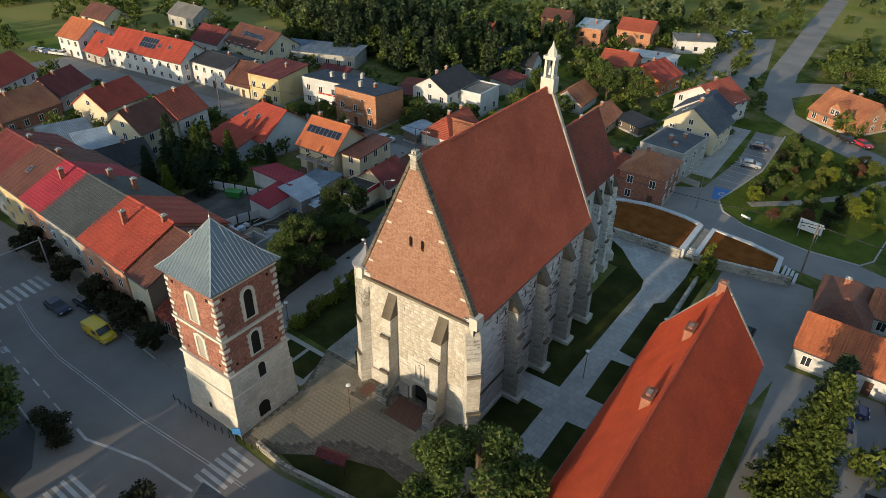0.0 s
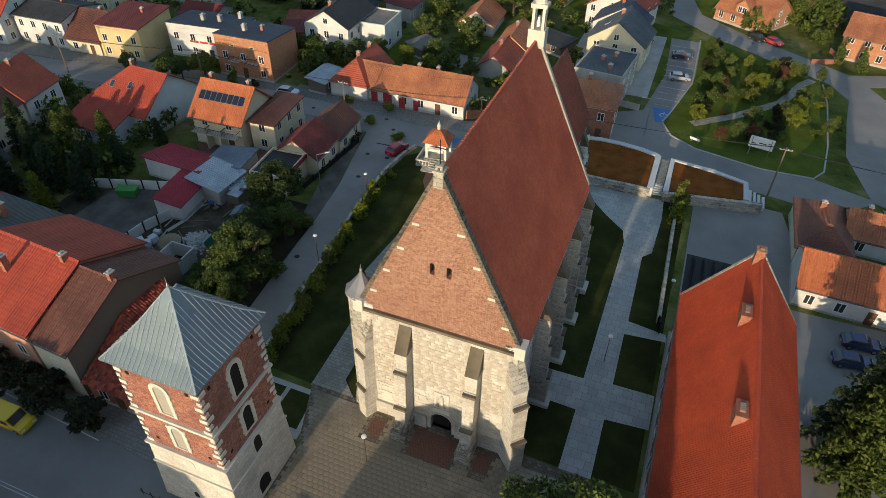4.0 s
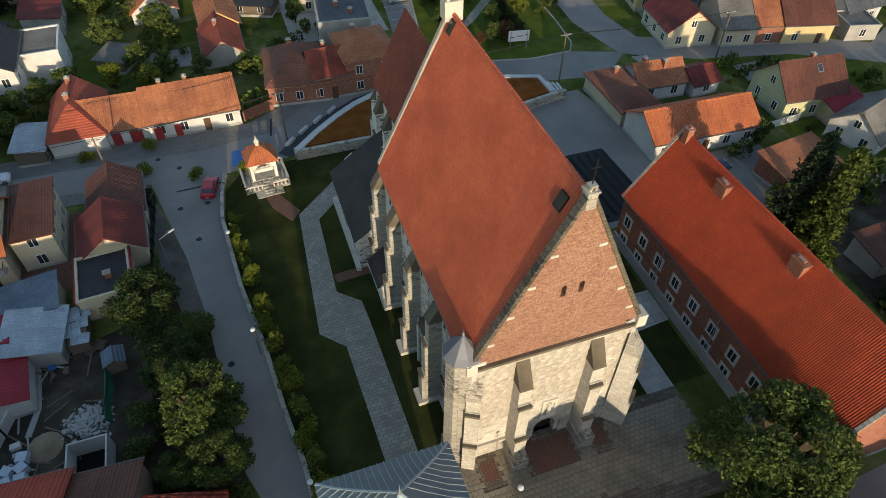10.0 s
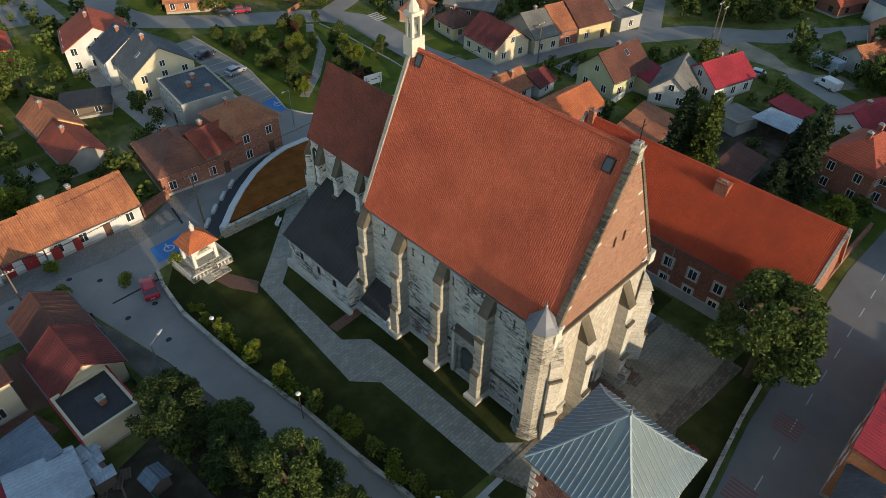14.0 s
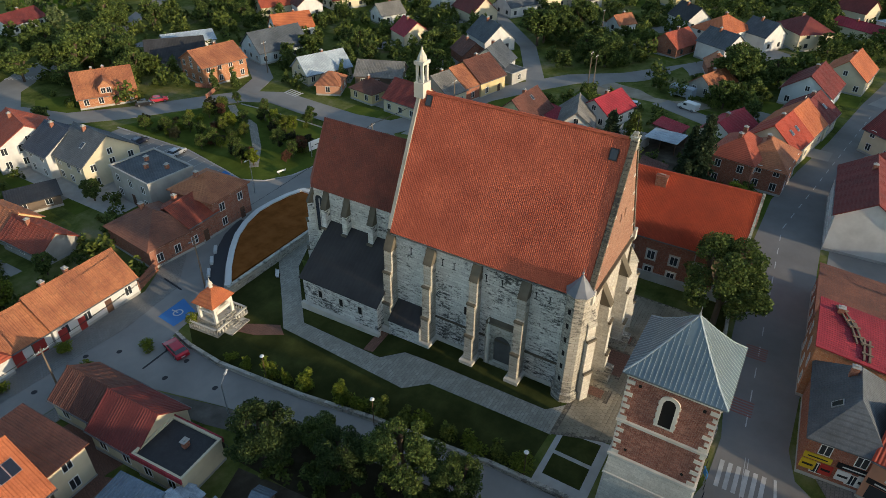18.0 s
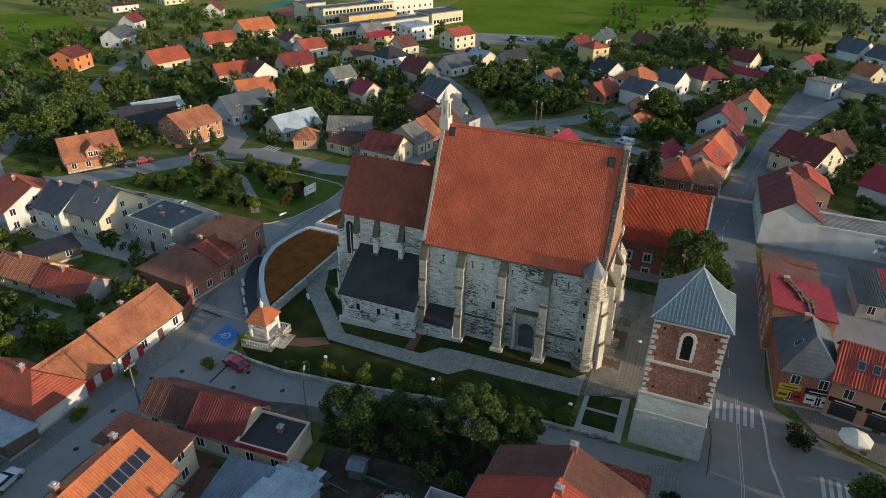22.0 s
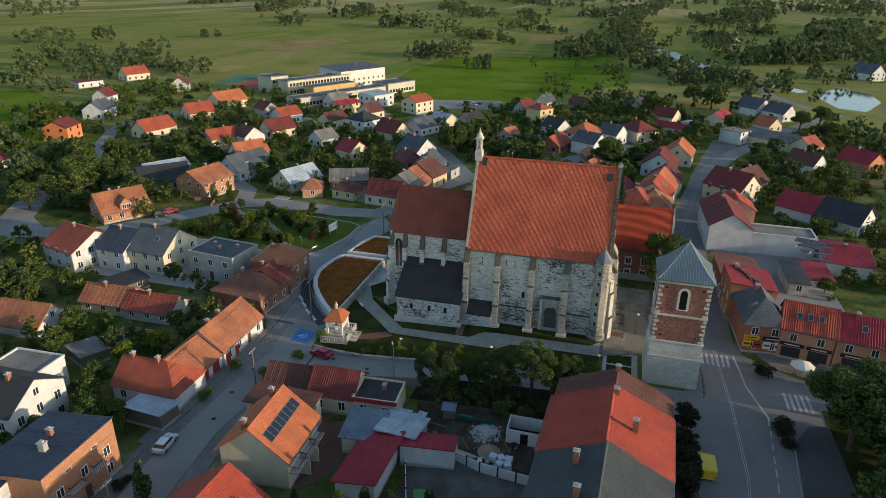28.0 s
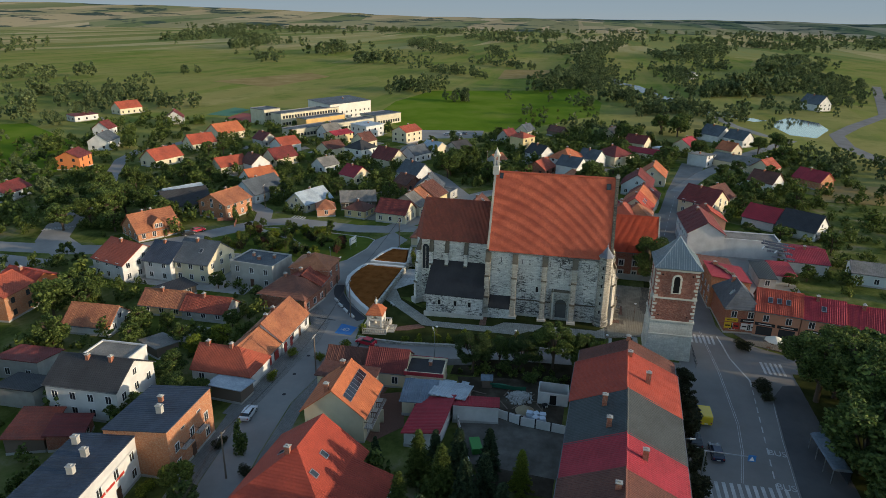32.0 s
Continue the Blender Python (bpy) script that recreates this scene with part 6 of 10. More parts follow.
for x_ in (-2.2, 2.2):
    for z_ in (6.35,):
        part("vent", Shape().box(x_ - 0.5, 5.09, z_, x_ + 0.5, 5.16, z_ + 0.35), FRAME, flats, "narrow white attic window")
        part("pane", Shape().box(x_ - 0.43, 5.14, z_ + 0.05, x_ + 0.43, 5.17, z_ + 0.3), GLASS, flats)
# houses between the lane and the street
solar_h = house("cream two storey house with an orange roof and solar panels", -85.0, 85.4, 2, 9.0, 9.6, 5.4, 3.9, "orange", "cream", floors=2, sides="fb", attic=False, solar="f", chim=((-0.85, 0.25), (0.75, 0.2)), door="f", over=0.6)
house("flat roofed red edged annex of the solar house", -77.7, 87.2, 3, 4.4, 9.6, 5.2, 0.5, "brown", "cream", "mono", 2, "fbr", ())
house("house with a broad red tiled roof and pale blue gable", -103.2, 84.5, -3, 13.5, 12.8, 4.6, 4.6, "red", "pale", "halfhip", 1, "fl", ((-0.2, 0.15),), sky=((0.2, -0.45), (-0.35, -0.5), (0.0, 0.4)), over=0.6)
house("lower red roofed wing", -104.5, 75.6, -3, 9.5, 5.6, 3.0, 1.8, "red", "pale", "mono", 1, "fl", (), over=0.5)
house("low house with a dull brown red roof beside the lane", -69.0, 89.9, -87, 8.0, 6.4, 3.2, 2.2, "brown", "cream", sides="fb", chim=(), over=0.3)
house("low house half with a maroon sheet roof and cream gable", -69.3, 82.3, -87, 7.2, 7.2, 3.3, 2.6, "maroon", "cream", sides="fb", chim=(), over=0.3)
felt_garage = house("flat dark felt roofed garage with a red edge", -69.9, 75.2, -86, 6.8, 5.6, 3.2, 0, "dark", "cream", "flat", 1, "f", ((0.2, 0.2),), name="garage", category="garage")
part("edge_trim", Shape().box(-3.55, -3.05, 2.95, 3.55, -2.87, 3.6), RED["crimson"], felt_garage, "red sheet roof edge")
part("edge_trim", Shape().box(-3.55, 2.87, 2.95, 3.55, 3.05, 3.6), RED["crimson"], felt_garage, "red sheet roof edge")
house("shed with a pale blue sheet roof", -77.8, 74.4, -84, 5.2, 5.8, 2.8, 0.5, "blue", "cream", "mono", 1, "f", (), name="shed", category="shed")
house("patched shed of pale corrugated sheets", -76.6, 69.2, 86, 5.6, 5.2, 2.6, 0.9, "pale", "grey", "mono", 1, "f", (), name="shed", category="shed")
house("white walled shed with a dark red roof", -84.0, 71.2, 178, 10.2, 5.4, 2.5, 1.1, "crimson", "white", "mono", 1, "l", (), name="shed", category="shed")
# terrace on the square
ROW = "terraced town house on the square with "
end_h = house(ROW + "a plain dull brown roof", -68.1, 40.6, -3, 5.0, 15.4, 7.0, 3.4, "brown", "wood", floors=2, sides="f", chim=((0.8, 0.0),), over=0.25, group="town terrace", door="f")
house(ROW + "a bright red sheet roof", -76.8, 41.2, -3, 12.0, 16.0, 7.4, 3.5, "red", "pink", floors=2, sides="fb", chim=((0.75, -0.05), (-0.2, -0.4)), over=0.25, group="town terrace", door="f")
house(ROW + "a grey green sheet roof", -88.4, 41.7, -3, 11.2, 15.6, 7.4, 3.5, "green", "grey", floors=2, sides="fb", chim=((-0.6, 0.3), (0.4, 0.4)), over=0.25, group="town terrace", door="f")
house(ROW + "a crimson sheet roof", -97.7, 42.2, -3, 7.3, 15.6, 7.4, 3.5, "crimson", "pink", floors=2, sides="fb", chim=((0.0, -0.3),), over=0.25, group="town terrace", door="f")
house(ROW + "a brown red roof", -106.0, 42.7, -3, 9.2, 15.6, 7.4, 3.5, "brown", "yellow", floors=2, sides="fb", sky=((0.0, -0.5),), over=0.25, group="town terrace", door="f")
house(ROW + "a dark roof", -117.0, 43.2, -3, 12.6, 15.0, 7.0, 3.5, "maroon", "white", floors=2, sides="fb", over=0.25, group="town terrace", door="f")
part("facade", Shape().box(-2.5, -7.73, 0.5, 2.5, -7.69, 6.9), WALL["cream"], end_h, "cream rendered street front")
mossy_h = thing("house", "old low house with a worn mossy red tile roof", "house")
OX0, OX1, OY0, OY1 = -65.55, -60.0, 33.0, 45.0
part("wall", Shape().box(OX0, OY0, -0.5, OX1, OY1, 3.3).extrude([(OX0, OY1 - 0.3, 3.3), (OX1, OY1 - 0.3, 3.3), (OX0, OY1 - 0.3, 6.3)], (0, 0.3, 0)), WALL["brick"], mossy_h)
part("plinth", Shape().box(OX0, OY0 - 0.05, -0.6, OX1 + 0.05, OY1 + 0.05, 0.5), CONCRETE, mossy_h)
ROOF_E = [(-59.5, 32.5, 3.15), (-59.5, 45.4, 3.15), (OX0, 45.4, 6.5), (OX0, 39.6, 6.5)]
ROOF_S = [(OX0, 32.5, 3.15), (-59.5, 32.5, 3.15), (OX0, 39.6, 6.5)]
for face in (ROOF_E, ROOF_S):
    part("roof", Shape().extrude(face, (0, 0, 0.1)), RED["mossy"], mossy_h)
for u in (35.5, 38.5, 41.5):
    window(mossy_h, Matrix.Translation((OX1, u, 0.9)) @ Matrix.Rotation(math.pi / 2, 4, "Z"))
window(mossy_h, Matrix.Translation((-63.8, OY0, 0.9)))
part("door", Shape().box(-62.2, OY0 - 0.06, 0, -61.2, OY0 + 0.02, 2.1), WOODM, mossy_h)


def lay_tiles(h, pts, material, seed, tw=0.34, th=0.36, gap=0.06):
    """Single clay tiles in courses over one roof face: the eave runs from pts[0] to pts[1], the rest closes the face above."""
    r = random.Random(seed)
    p0 = Vector(pts[0])
    ex = (Vector(pts[1]) - p0).normalized()
    nz = ex.cross(Vector(pts[2]) - p0).normalized()
    if nz.z < 0:
        nz = -nz
    ey = nz.cross(ex)
    if ey.z < 0:
        ey = -ey
    poly = [((Vector(p) - p0).dot(ex), (Vector(p) - p0).dot(ey)) for p in pts]
    out = Shape()
    for j in range(int(max(v for _, v in poly) / th) + 1):
        v0 = j * th
        us = []
        for i in range(len(poly)):
            (ua, va), (ub, vb) = poly[i - 1], poly[i]
            vm = v0 + th / 2
            if (va > vm) != (vb > vm):
                us.append(ua + (ub - ua) * (vm - va) / (vb - va))
        if len(us) < 2:
            continue
        u, u1 = min(us), max(us)
        while u < u1 - 0.12:
            w = min(tw, u1 - u)
            if r.random() > gap:
                up, sk = 0.10 + 0.05 * r.random(), r.uniform(-0.03, 0.03)
                q = [p0 + ex * a + ey * b + nz * c for a, b, c in ((u + 0.01, v0 - 0.04 + sk, up + 0.04), (u + w - 0.02, v0 - 0.04 + sk, up + 0.04), (u + w - 0.02, v0 + th, up), (u + 0.01, v0 + th, up))]
                k = [p0 + ex * (u + w * 0.5) + ey * b + nz * c for b, c in ((v0 - 0.04 + sk, up + 0.085), (v0 + th, up + 0.045))]
                f = [p - nz * 0.05 for p in (q[0], q[1])]
                out.add([tuple(p) for p in (q[0], k[0], q[1], q[2], k[1], q[3], f[0], f[1])], [(0, 1, 4, 5), (1, 2, 3, 4), (6, 7, 2, 1, 0)])
            u += w
    me = bpy.data.meshes.new("roof_tiles")
    me.from_pydata(out.v, [], out.f)
    part("roof_tiles", me, material, h, "worn single clay tiles", None, "stuff")


def clay(name, cols):
    """Clay tiles, each one of its own shade, with moss and soot in patches."""
    m, n, l, p = base_mat(name, 0.85)
    g = n.new("ShaderNodeNewGeometry")
    c = ramp(n, l, g.outputs["Random Per Island"], [(0.05, cols[0]), (0.4, cols[1]), (0.9, cols[2])])
    v = coords(n, l)
    mo = noise_tex(n, l, v, 0.7, 6, 0.75)
    c = mixc(n, l, ramp(n, l, mo, [(0.52, (0, 0, 0)), (0.68, (0.85, 0.85, 0.85))]), c, (0.05, 0.04, 0.03))
    c = mixc(n, l, ramp(n, l, noise_tex(n, l, v, 6.0, 5, 0.7), [(0.4, (0, 0, 0)), (0.7, (0.5, 0.5, 0.5))]), c, shade(cols[0], 0.7))
    l.new(c, p.inputs["Base Color"])
    return m


OLD_CLAY = clay("old_red_clay", ((0.12, 0.025, 0.018), (0.30, 0.050, 0.030), (0.42, 0.085, 0.045)))
lay_tiles(mossy_h, ROOF_E, OLD_CLAY, 1)
lay_tiles(mossy_h, ROOF_S, OLD_CLAY, 3)
house("narrow shed with a thin red roof and white wall", -79.0, 64.5, 97, 7.4, 4.0, 2.4, 0.9, "crimson", "white", "mono", 1, "", (), over=0.15, name="shed", category="shed")
house("rear wing with a dark roof", -112, 56, 80, 10, 9, 3.6, 2.5, "dark", "grey", chim=((0.3, 0),))
house("two storey house with a dull brown roof", -119.3, 66.2, -81, 9.0, 9.5, 6, 3.6, "brown", "cream", floors=2, sky=((0.0, -0.5), (0.3, -0.4)), chim=((0.7, 0.1),))
house("two storey white house half with a bright red roof", -120.7, 74.8, -81, 8.0, 10.3, 6.4, 3.8, "clay", "white", floors=2, chim=((-0.1, 0.1),))
house("cream house with a red roof", -143, 73, -78, 12, 10, 4, 3.5, "red", "cream")
house("big old barn with a brown tile roof", -154, 57, -79, 14, 11, 3.5, 3.5, "old", "brick")
house("shed with a blue metal roof", -130, 56, 74, 9, 10, 3.3, 1.2, "blue", "orange", "mono", 1, "f", (), name="shed", category="shed")
house("shed with worn silver sheet roof", -122.5, 58.5, 74, 8, 9, 3.3, 1.0, "pale", "grey", "mono", 1, "f", (), name="shed", category="shed")
house("white house with a red roof and bay windows", -171, 62, -60, 13, 10, 6, 4, "red", "white", floors=2)
house("maroon roofed house with grey walls", -160, 70, -65, 11, 9, 4, 3.5, "maroon", "grey")
# row of low old houses across the street
row_a = house("long low white house with an old orange tile roof", -58.3, 110.2, 1, 13.2, 8.4, 3.1, 3.4, "old", "white", sides="fr", chim=((-0.55, 0.1), (0.0, 0.15)), door="f", over=0.3)
row_b = house("low house with an old tile roof and red doors", -69.2, 110.6, -1, 8.6, 8.4, 2.7, 3.0, "old", "white", sides="f", chim=(), door="f", over=0.3)
house("old house end with a brick red hipped tile roof", -74.5, 111.5, 90, 11.6, 7.6, 3.0, 3.3, "clay", "white", "halfhip", 1, "fb", ((0.7, 0.05), (-0.1, 0.05)), over=0.3)
house("open lean-to with a pale blue corrugated roof", -80.7, 108.2, 86, 6.6, 3.9, 2.5, 0.5, "pale", "wood", "mono", 1, "f", (), name="shed", category="shed", rib=0.18)
house("brick house with a grey and brown hipped roof", -41.4, 114.6, 84, 11.8, 9.5, 3.8, 3.2, "rust", "brick", "hip", 1, "fl", ((0.2, 0.1),), door="f")
house("low brick shop with a red tile roof", -36.6, 113.0, 3, 6.0, 9, 4.4, 2.2, "mossy", "brick", "gable", 1, "f", ((0.0, 0.3),), door="f")
house("two storey brick house with a red tile roof", -30.2, 113.5, 2, 8.4, 9.6, 6.2, 2.4, "old", "brick", "hip", 2, "fr", ((-0.3, 0.2),), door="f")
house("grey flat roofed house with a chimney", -30.6, 127.8, 84, 12, 9.0, 6.0, 0, "slate", "grey", "flat", 2, "fbr", ((0.0, 0.2), (-0.5, -0.3), (0.45, -0.2)), door="b")
house("cream gabled house with a slate blue roof", -30.6, 143.8, 86, 10.0, 11.5, 5.6, 4.0, "slate", "cream", floors=2, sides="fblr", chim=((0.2, 0.1),), sky=((-0.3, 0.5),))
house("white house with a dark slate roof", -31.8, 152.6, 86, 7.8, 11, 5.4, 3.4, "navy", "white", floors=2, sides="fb")
house("white gabled house with a brown red roof", -33.5, 163.8, 74, 11.6, 12.5, 5.0, 3.6, "clay", "white", floors=2, sides="fbl")
house("dark flat shed with a corrugated roof", -69.4, 130.2, 66, 5.6, 4.6, 2.2, 0.4, "grey", "wood", "mono", 1, "f", (), name="shed", category="shed")
house("old crumbling low house with a worn red tile roof", -52.1, 129.4, 91, 10.4, 6.4, 2.5, 2.3, "mossy", "grey", sides="fb")
house("long low yellow house with a worn red tile roof", -51.8, 139.9, 92, 10.6, 6.6, 2.6, 2.4, "old", "yellow", sides="fb")
house("ruined barn with a brown tile roof", -63, 149.5, -87, 10.5, 8, 2.4, 3.0, "old", "white", sides="r", chim=(), name="barn", category="barn")
house("orange walled house with a red roof", -53, 176, 80, 11, 12, 4, 3.0, "red", "orange", floors=1)
house("low dark shed with a felt roof", -44.5, 143.5, -24, 8.0, 5.5, 2.3, 0.4, "dark", "wood", "mono", 1, "f", (), name="shed", category="shed")
brick_h = house("brick house with a broad orange roof and dormer", -4.6, 178.2, -31, 12.8, 11.5, 2.9, 4.4, "old", "obrick", door="f", chim=((0.1, 0.1), (-0.3, 0.1)))
dm = part("dormer", Shape().box(-1.6, -5.6, 2.9, 1.6, -1.5, 4.7).extrude([(-1.6, -5.6, 4.7), (1.6, -5.6, 4.7), (0, -5.6, 6.2)], (0, 4.0, 0)), WALL["obrick"], brick_h, "gabled brick dormer")
for sx in (-1, 1):
    part("roof", Shape().extrude([(sx * 1.95, -5.9, 4.45), (0, -5.9, 6.3), (0, -1.0, 6.3), (sx * 1.95, -1.0, 4.45)], (0, 0, 0.12)), RED["old"], dm)
window(brick_h, Matrix.Translation((-0.6, -5.6, 3.3)), 0.9, 1.2)
window(brick_h, Matrix.Translation((0.6, -5.6, 3.3)), 0.9, 1.2)
# north east streets
house("orange brick two storey house", 20.5, 167.5, -13, 12.5, 11.5, 5.2, 3.0, "old", "obrick", floors=2)
house("long dark barn with grey walls", 22.5, 184.5, -40, 15, 13, 3.0, 4.0, "dark", "grey", chim=(), sides="f", name="barn", category="barn")
house("shed with silvery patched sheets", 33, 192, -30, 14, 9, 3.4, 1.6, "pale", "white", chim=(), name="shed", category="shed")
house("grey gabled house with a blue grey roof", 42.5, 166.5, -18, 15.5, 11, 3.6, 4.2, "slate", "pale", chim=((-0.1, 0.1),))
house("low house with a pale sheet roof", 35.6, 143.6, -22, 13, 9, 3.0, 3.4, "pale", "cream", chim=((0.1, 0.1),))
house("small house with an orange roof", 29, 135, -65, 6, 7.5, 2.8, 2.2, "old", "pink", "hip", chim=())
house("small yellow house with an orange roof", 30, 123.2, 80, 7.6, 7.0, 3.0, 2.2, "brown", "yellow", "hip", chim=((0.1, 0.1),))
house("brown sheet roofed barn", 40.5, 127.5, -68, 12, 8.5, 3.2, 2.6, "grey", "wood", chim=(), name="barn", category="barn")
house("cream house with a maroon roof", 28.6, 110.0, 82, 10.5, 9.0, 3.6, 3.4, "maroon", "cream", chim=(), door="f")
house("row house with a grey roof", 37.6, 107.6, -14, 6.5, 11, 3.8, 3.4, "grey", "cream", sides="f")
house("row house with an orange roof", 43.2, 106.4, -14, 5.0, 11, 4.0, 3.6, "old", "brick", sides="f", chim=())
house("row house with a yellow front and brown roof", 50.2, 104.8, -14, 9.2, 12, 4.2, 4.0, "brown", "yellow", sides="f", chim=((0.1, 0.1),), door="f")
house("white house with a dark gabled roof", 64, 107, 5, 9, 10, 3.6, 4.0, "slate", "white")
house("dark low flat roofed garage", 60, 99.5, -14, 6, 6, 2.8, 0, "grey", "grey", "flat", 1, "f", (), name="garage", category="garage")
# south east yards
house("long white farmhouse with an orange tile roof", 11.2, 80.6, -2, 17.2, 8.4, 3.3, 2.6, "orange", "white", sides="f", chim=(), door="f", over=0.3)
house("old house with a brown tile roof", 6.2, 92.0, 90, 11.6, 6.6, 2.9, 2.3, "rust", "cream", "hip", 1, "fl", ((0.3, 0.2),))
house("old house wing with an orange tile roof", 13.4, 94.4, -3, 8.4, 6.8, 2.9, 2.3, "old", "white", sides="fr", chim=((-0.5, 0.1), (0.2, -0.3)), over=0.3)
house("maroon roofed house extension", 20.4, 92.4, 4, 5, 5.4, 2.6, 1.4, "maroon", "white", chim=())
house("yellow house with a brown roof", 32.6, 83.2, -5, 10.6, 8.8, 4.0, 3.8, "brown", "green", sides="fl", chim=((0.1, 0.1),), sky=((0.2, -0.3),))
house("crimson roofed lower house annex", 36.0, 77.0, -5, 6, 5, 2.8, 0.8, "crimson", "green", "mono", 1, "f", ())
house("grey roofed barn with white walls", 36.9, 72.2, 18, 11, 7.4, 3.0, 3.0, "grey", "white", chim=(), name="barn", category="barn")
house("white house with a crimson sheet roof", 44.5, 68.2, -15, 10, 8.5, 3.4, 2.8, "crimson", "white", chim=((0.0, 0.1),))
house("low outbuilding with an orange tile roof", 19.4, 67.0, 8, 9.6, 6.4, 2.5, 1.2, "old", "brick", "mono", 1, "f", (), name="shed", category="shed")
house("ruined rubble shed without windows", 33.6, 58.6, 78, 5, 6, 2.2, 0.6, "grey", "grey", "mono", 1, "", (), name="shed", category="shed")
house("low shed with a dull brown tile roof", 19.0, 50.8, 3, 8.2, 4.4, 2.5, 0.9, "brown", "grey", "mono", 1, "r", (), name="shed", category="shed")
carport = thing("carport", "open carport with a pale sheet roof on posts", "carport", pose(36.7, 52.5, zg(52), 0, 0, -8))
part("roof", slope(-3.0, 3.0, -3.5, 2.7, 3.5, 2.5, 0.3, 0.02, 0.08), RED["pale"], carport)
for x_ in (-2.8, 2.8):
    for y_ in (-3.2, 0.0, 3.2):
        part("post", Shape().box(x_ - 0.07, y_ - 0.07, -0.3, x_ + 0.07, y_ + 0.07, 2.5), WOODM, carport)
part("back_wall", Shape().box(2.85, -3.3, 0, 2.95, 3.3, 2.4), WALL["wood"], carport)
house("low shed with a crimson sheet roof", 42.4, 53.0, -8, 4.6, 5.6, 2.4, 0.7, "crimson", "wood", "mono", 1, "", (), name="shed", category="shed")
house("two storey brick house with a hipped red tile roof", 30.6, 37.4, -10, 11.0, 8.2, 6.0, 2.9, "clay", "brick", "hip", 2, "fl", ((-0.3, 0.1), (0.4, 0.2)), door="f")
house("house with a crimson sheet roof behind the brick house", 47.0, 42.2, -14, 11.0, 7.6, 3.4, 2.4, "crimson", "white", "gable", 1, "f", ((-0.2, 0.1),))
house("old stone house with an orange tile roof", 75.4, 51.2, -22, 10.4, 6.4, 2.8, 2.4, "old", "grey", "gable", 1, "fl", ((0.0, 0.1),))
# main road, south side
corner = house("corner shop house of brick with a slate blue roof", -30.5, 15.7, 3, 11.8, 6.6, 6.1, 3.4, "slate", "brick", "hip", 2, "lf", ((0.3, 0.2),), sky=((-0.4, 0.5),), over=0.5)
house("low brick annex with a rusty brown sheet roof", -7.8, 16.2, 2, 13.0, 8.2, 4.3, 0.8, "rust", "brick", "mono", 2, "bl", ())
house("tall brick house with a dark red roof under repair", -19.4, 16.0, 2, 10.0, 8.4, 7.0, 1.1, "crimson", "obrick", "mono", 2, "b", ((0.6, 0.5),), over=0.2)
shops = house("shop terrace with an orange red roof", -33.0, 8.1, 80, 8.4, 9.0, 6.0, 3.2, "red", "pink", floors=2, sides="b", sky=((-0.4, 0.5), (0.0, 0.5), (0.4, 0.5)), chim=(), over=0.3, door="b")
shops_b = house("terrace house with a crimson roof", -34.3, 0.0, 80, 7.6, 9.0, 5.8, 3.0, "crimson", "pink", floors=2, sides="b", sky=((0.0, 0.5),), chim=((0.3, 0.1),), over=0.3, door="b")
house("terrace house with a crimson roof and grey walls", -35.8, -8.4, 80, 9.2, 9.0, 5.4, 3.0, "crimson", "grey", floors=2, sides="b", chim=((0.3, 0.1),), over=0.3)
house("tall white walled house with a dark red roof", 21.6, 15.9, 2, 19.0, 9.6, 6.8, 3.1, "maroon", "white", floors=2, sides="fb", chim=((0.4, 0.1),))
house("long flat white roofed workshop", 15.9, 3.6, 89, 14.6, 7.2, 5.4, 0, "grey", "white", "flat", 1, "f", (), name="workshop", category="workshop")
house("white workshop with a red roof", 11.3, -9.3, 86, 9.6, 15.0, 3.4, 1.6, "crimson", "white", floors=1, sides="lf", chim=((0.0, 0.1),), name="workshop", category="workshop")
house("low red roofed shed in the yard", -1.0, -1.0, -89, 4.8, 8.8, 2.6, 0.6, "crimson", "white", "mono", 1, "f", (), name="shed", category="shed")
house("green roofed shed in the yard", -3.6, 3.9, -89, 3.8, 10.6, 2.8, 0.5, "green", "grey", "mono", 1, "f", (), name="shed", category="shed")
house("dark barn with a white gable", 41.0, -17.5, 54, 11, 11, 3.2, 4.0, "dark", "white", chim=(), sides="lr", name="barn", category="barn")
house("white house with a crimson roof", 47.5, -8.0, 54, 10, 10, 3.2, 3.4, "crimson", "white", sides="f", chim=())
house("cream house with steep dark red gables", 57.5, 9.5, 52, 12, 11, 5.0, 4.2, "maroon", "cream", floors=2)
house("house with a brown red roof beside the cream house", 67, 4.0, -38, 10, 9, 4.2, 3.8, "brown", "cream")
house("red roofed house on the road", 38, 11.5, 2, 9, 10, 4.6, 3.0, "red", "pink", floors=1)
house("brick house with an orange hipped roof", 32.5, 33.0, -5, 11, 9.5, 5.0, 3.4, "old", "brick", "hip", 2, "lf", ((0.0, 0.1),))
house("red roofed house with skylights", 43.5, 32.4, -12, 9.5, 10, 4.6, 4.0, "red", "cream", floors=1, sky=((-0.3, -0.5), (0.3, -0.5)))
house("orange roofed row house", 53.5, 30.5, -12, 9, 10, 4.4, 4.0, "orange", "cream", chim=())
house("maroon roofed row house", 63, 28.5, -10, 9, 10, 4.0, 3.6, "maroon", "cream", sky=((0.0, -0.5),))
house("pale green house with a maroon roof", 82, 29.5, -8, 13, 11, 4, 4, "maroon", "pale")
house("orange roofed house at the bend", 99, 22.5, -9, 13, 10, 4, 4, "orange", "cream")
house("grey low shed beside the road", 3.0, -24, 79, 11, 9, 3.4, 1.6, "grey", "pale", name="shed", category="shed", chim=())


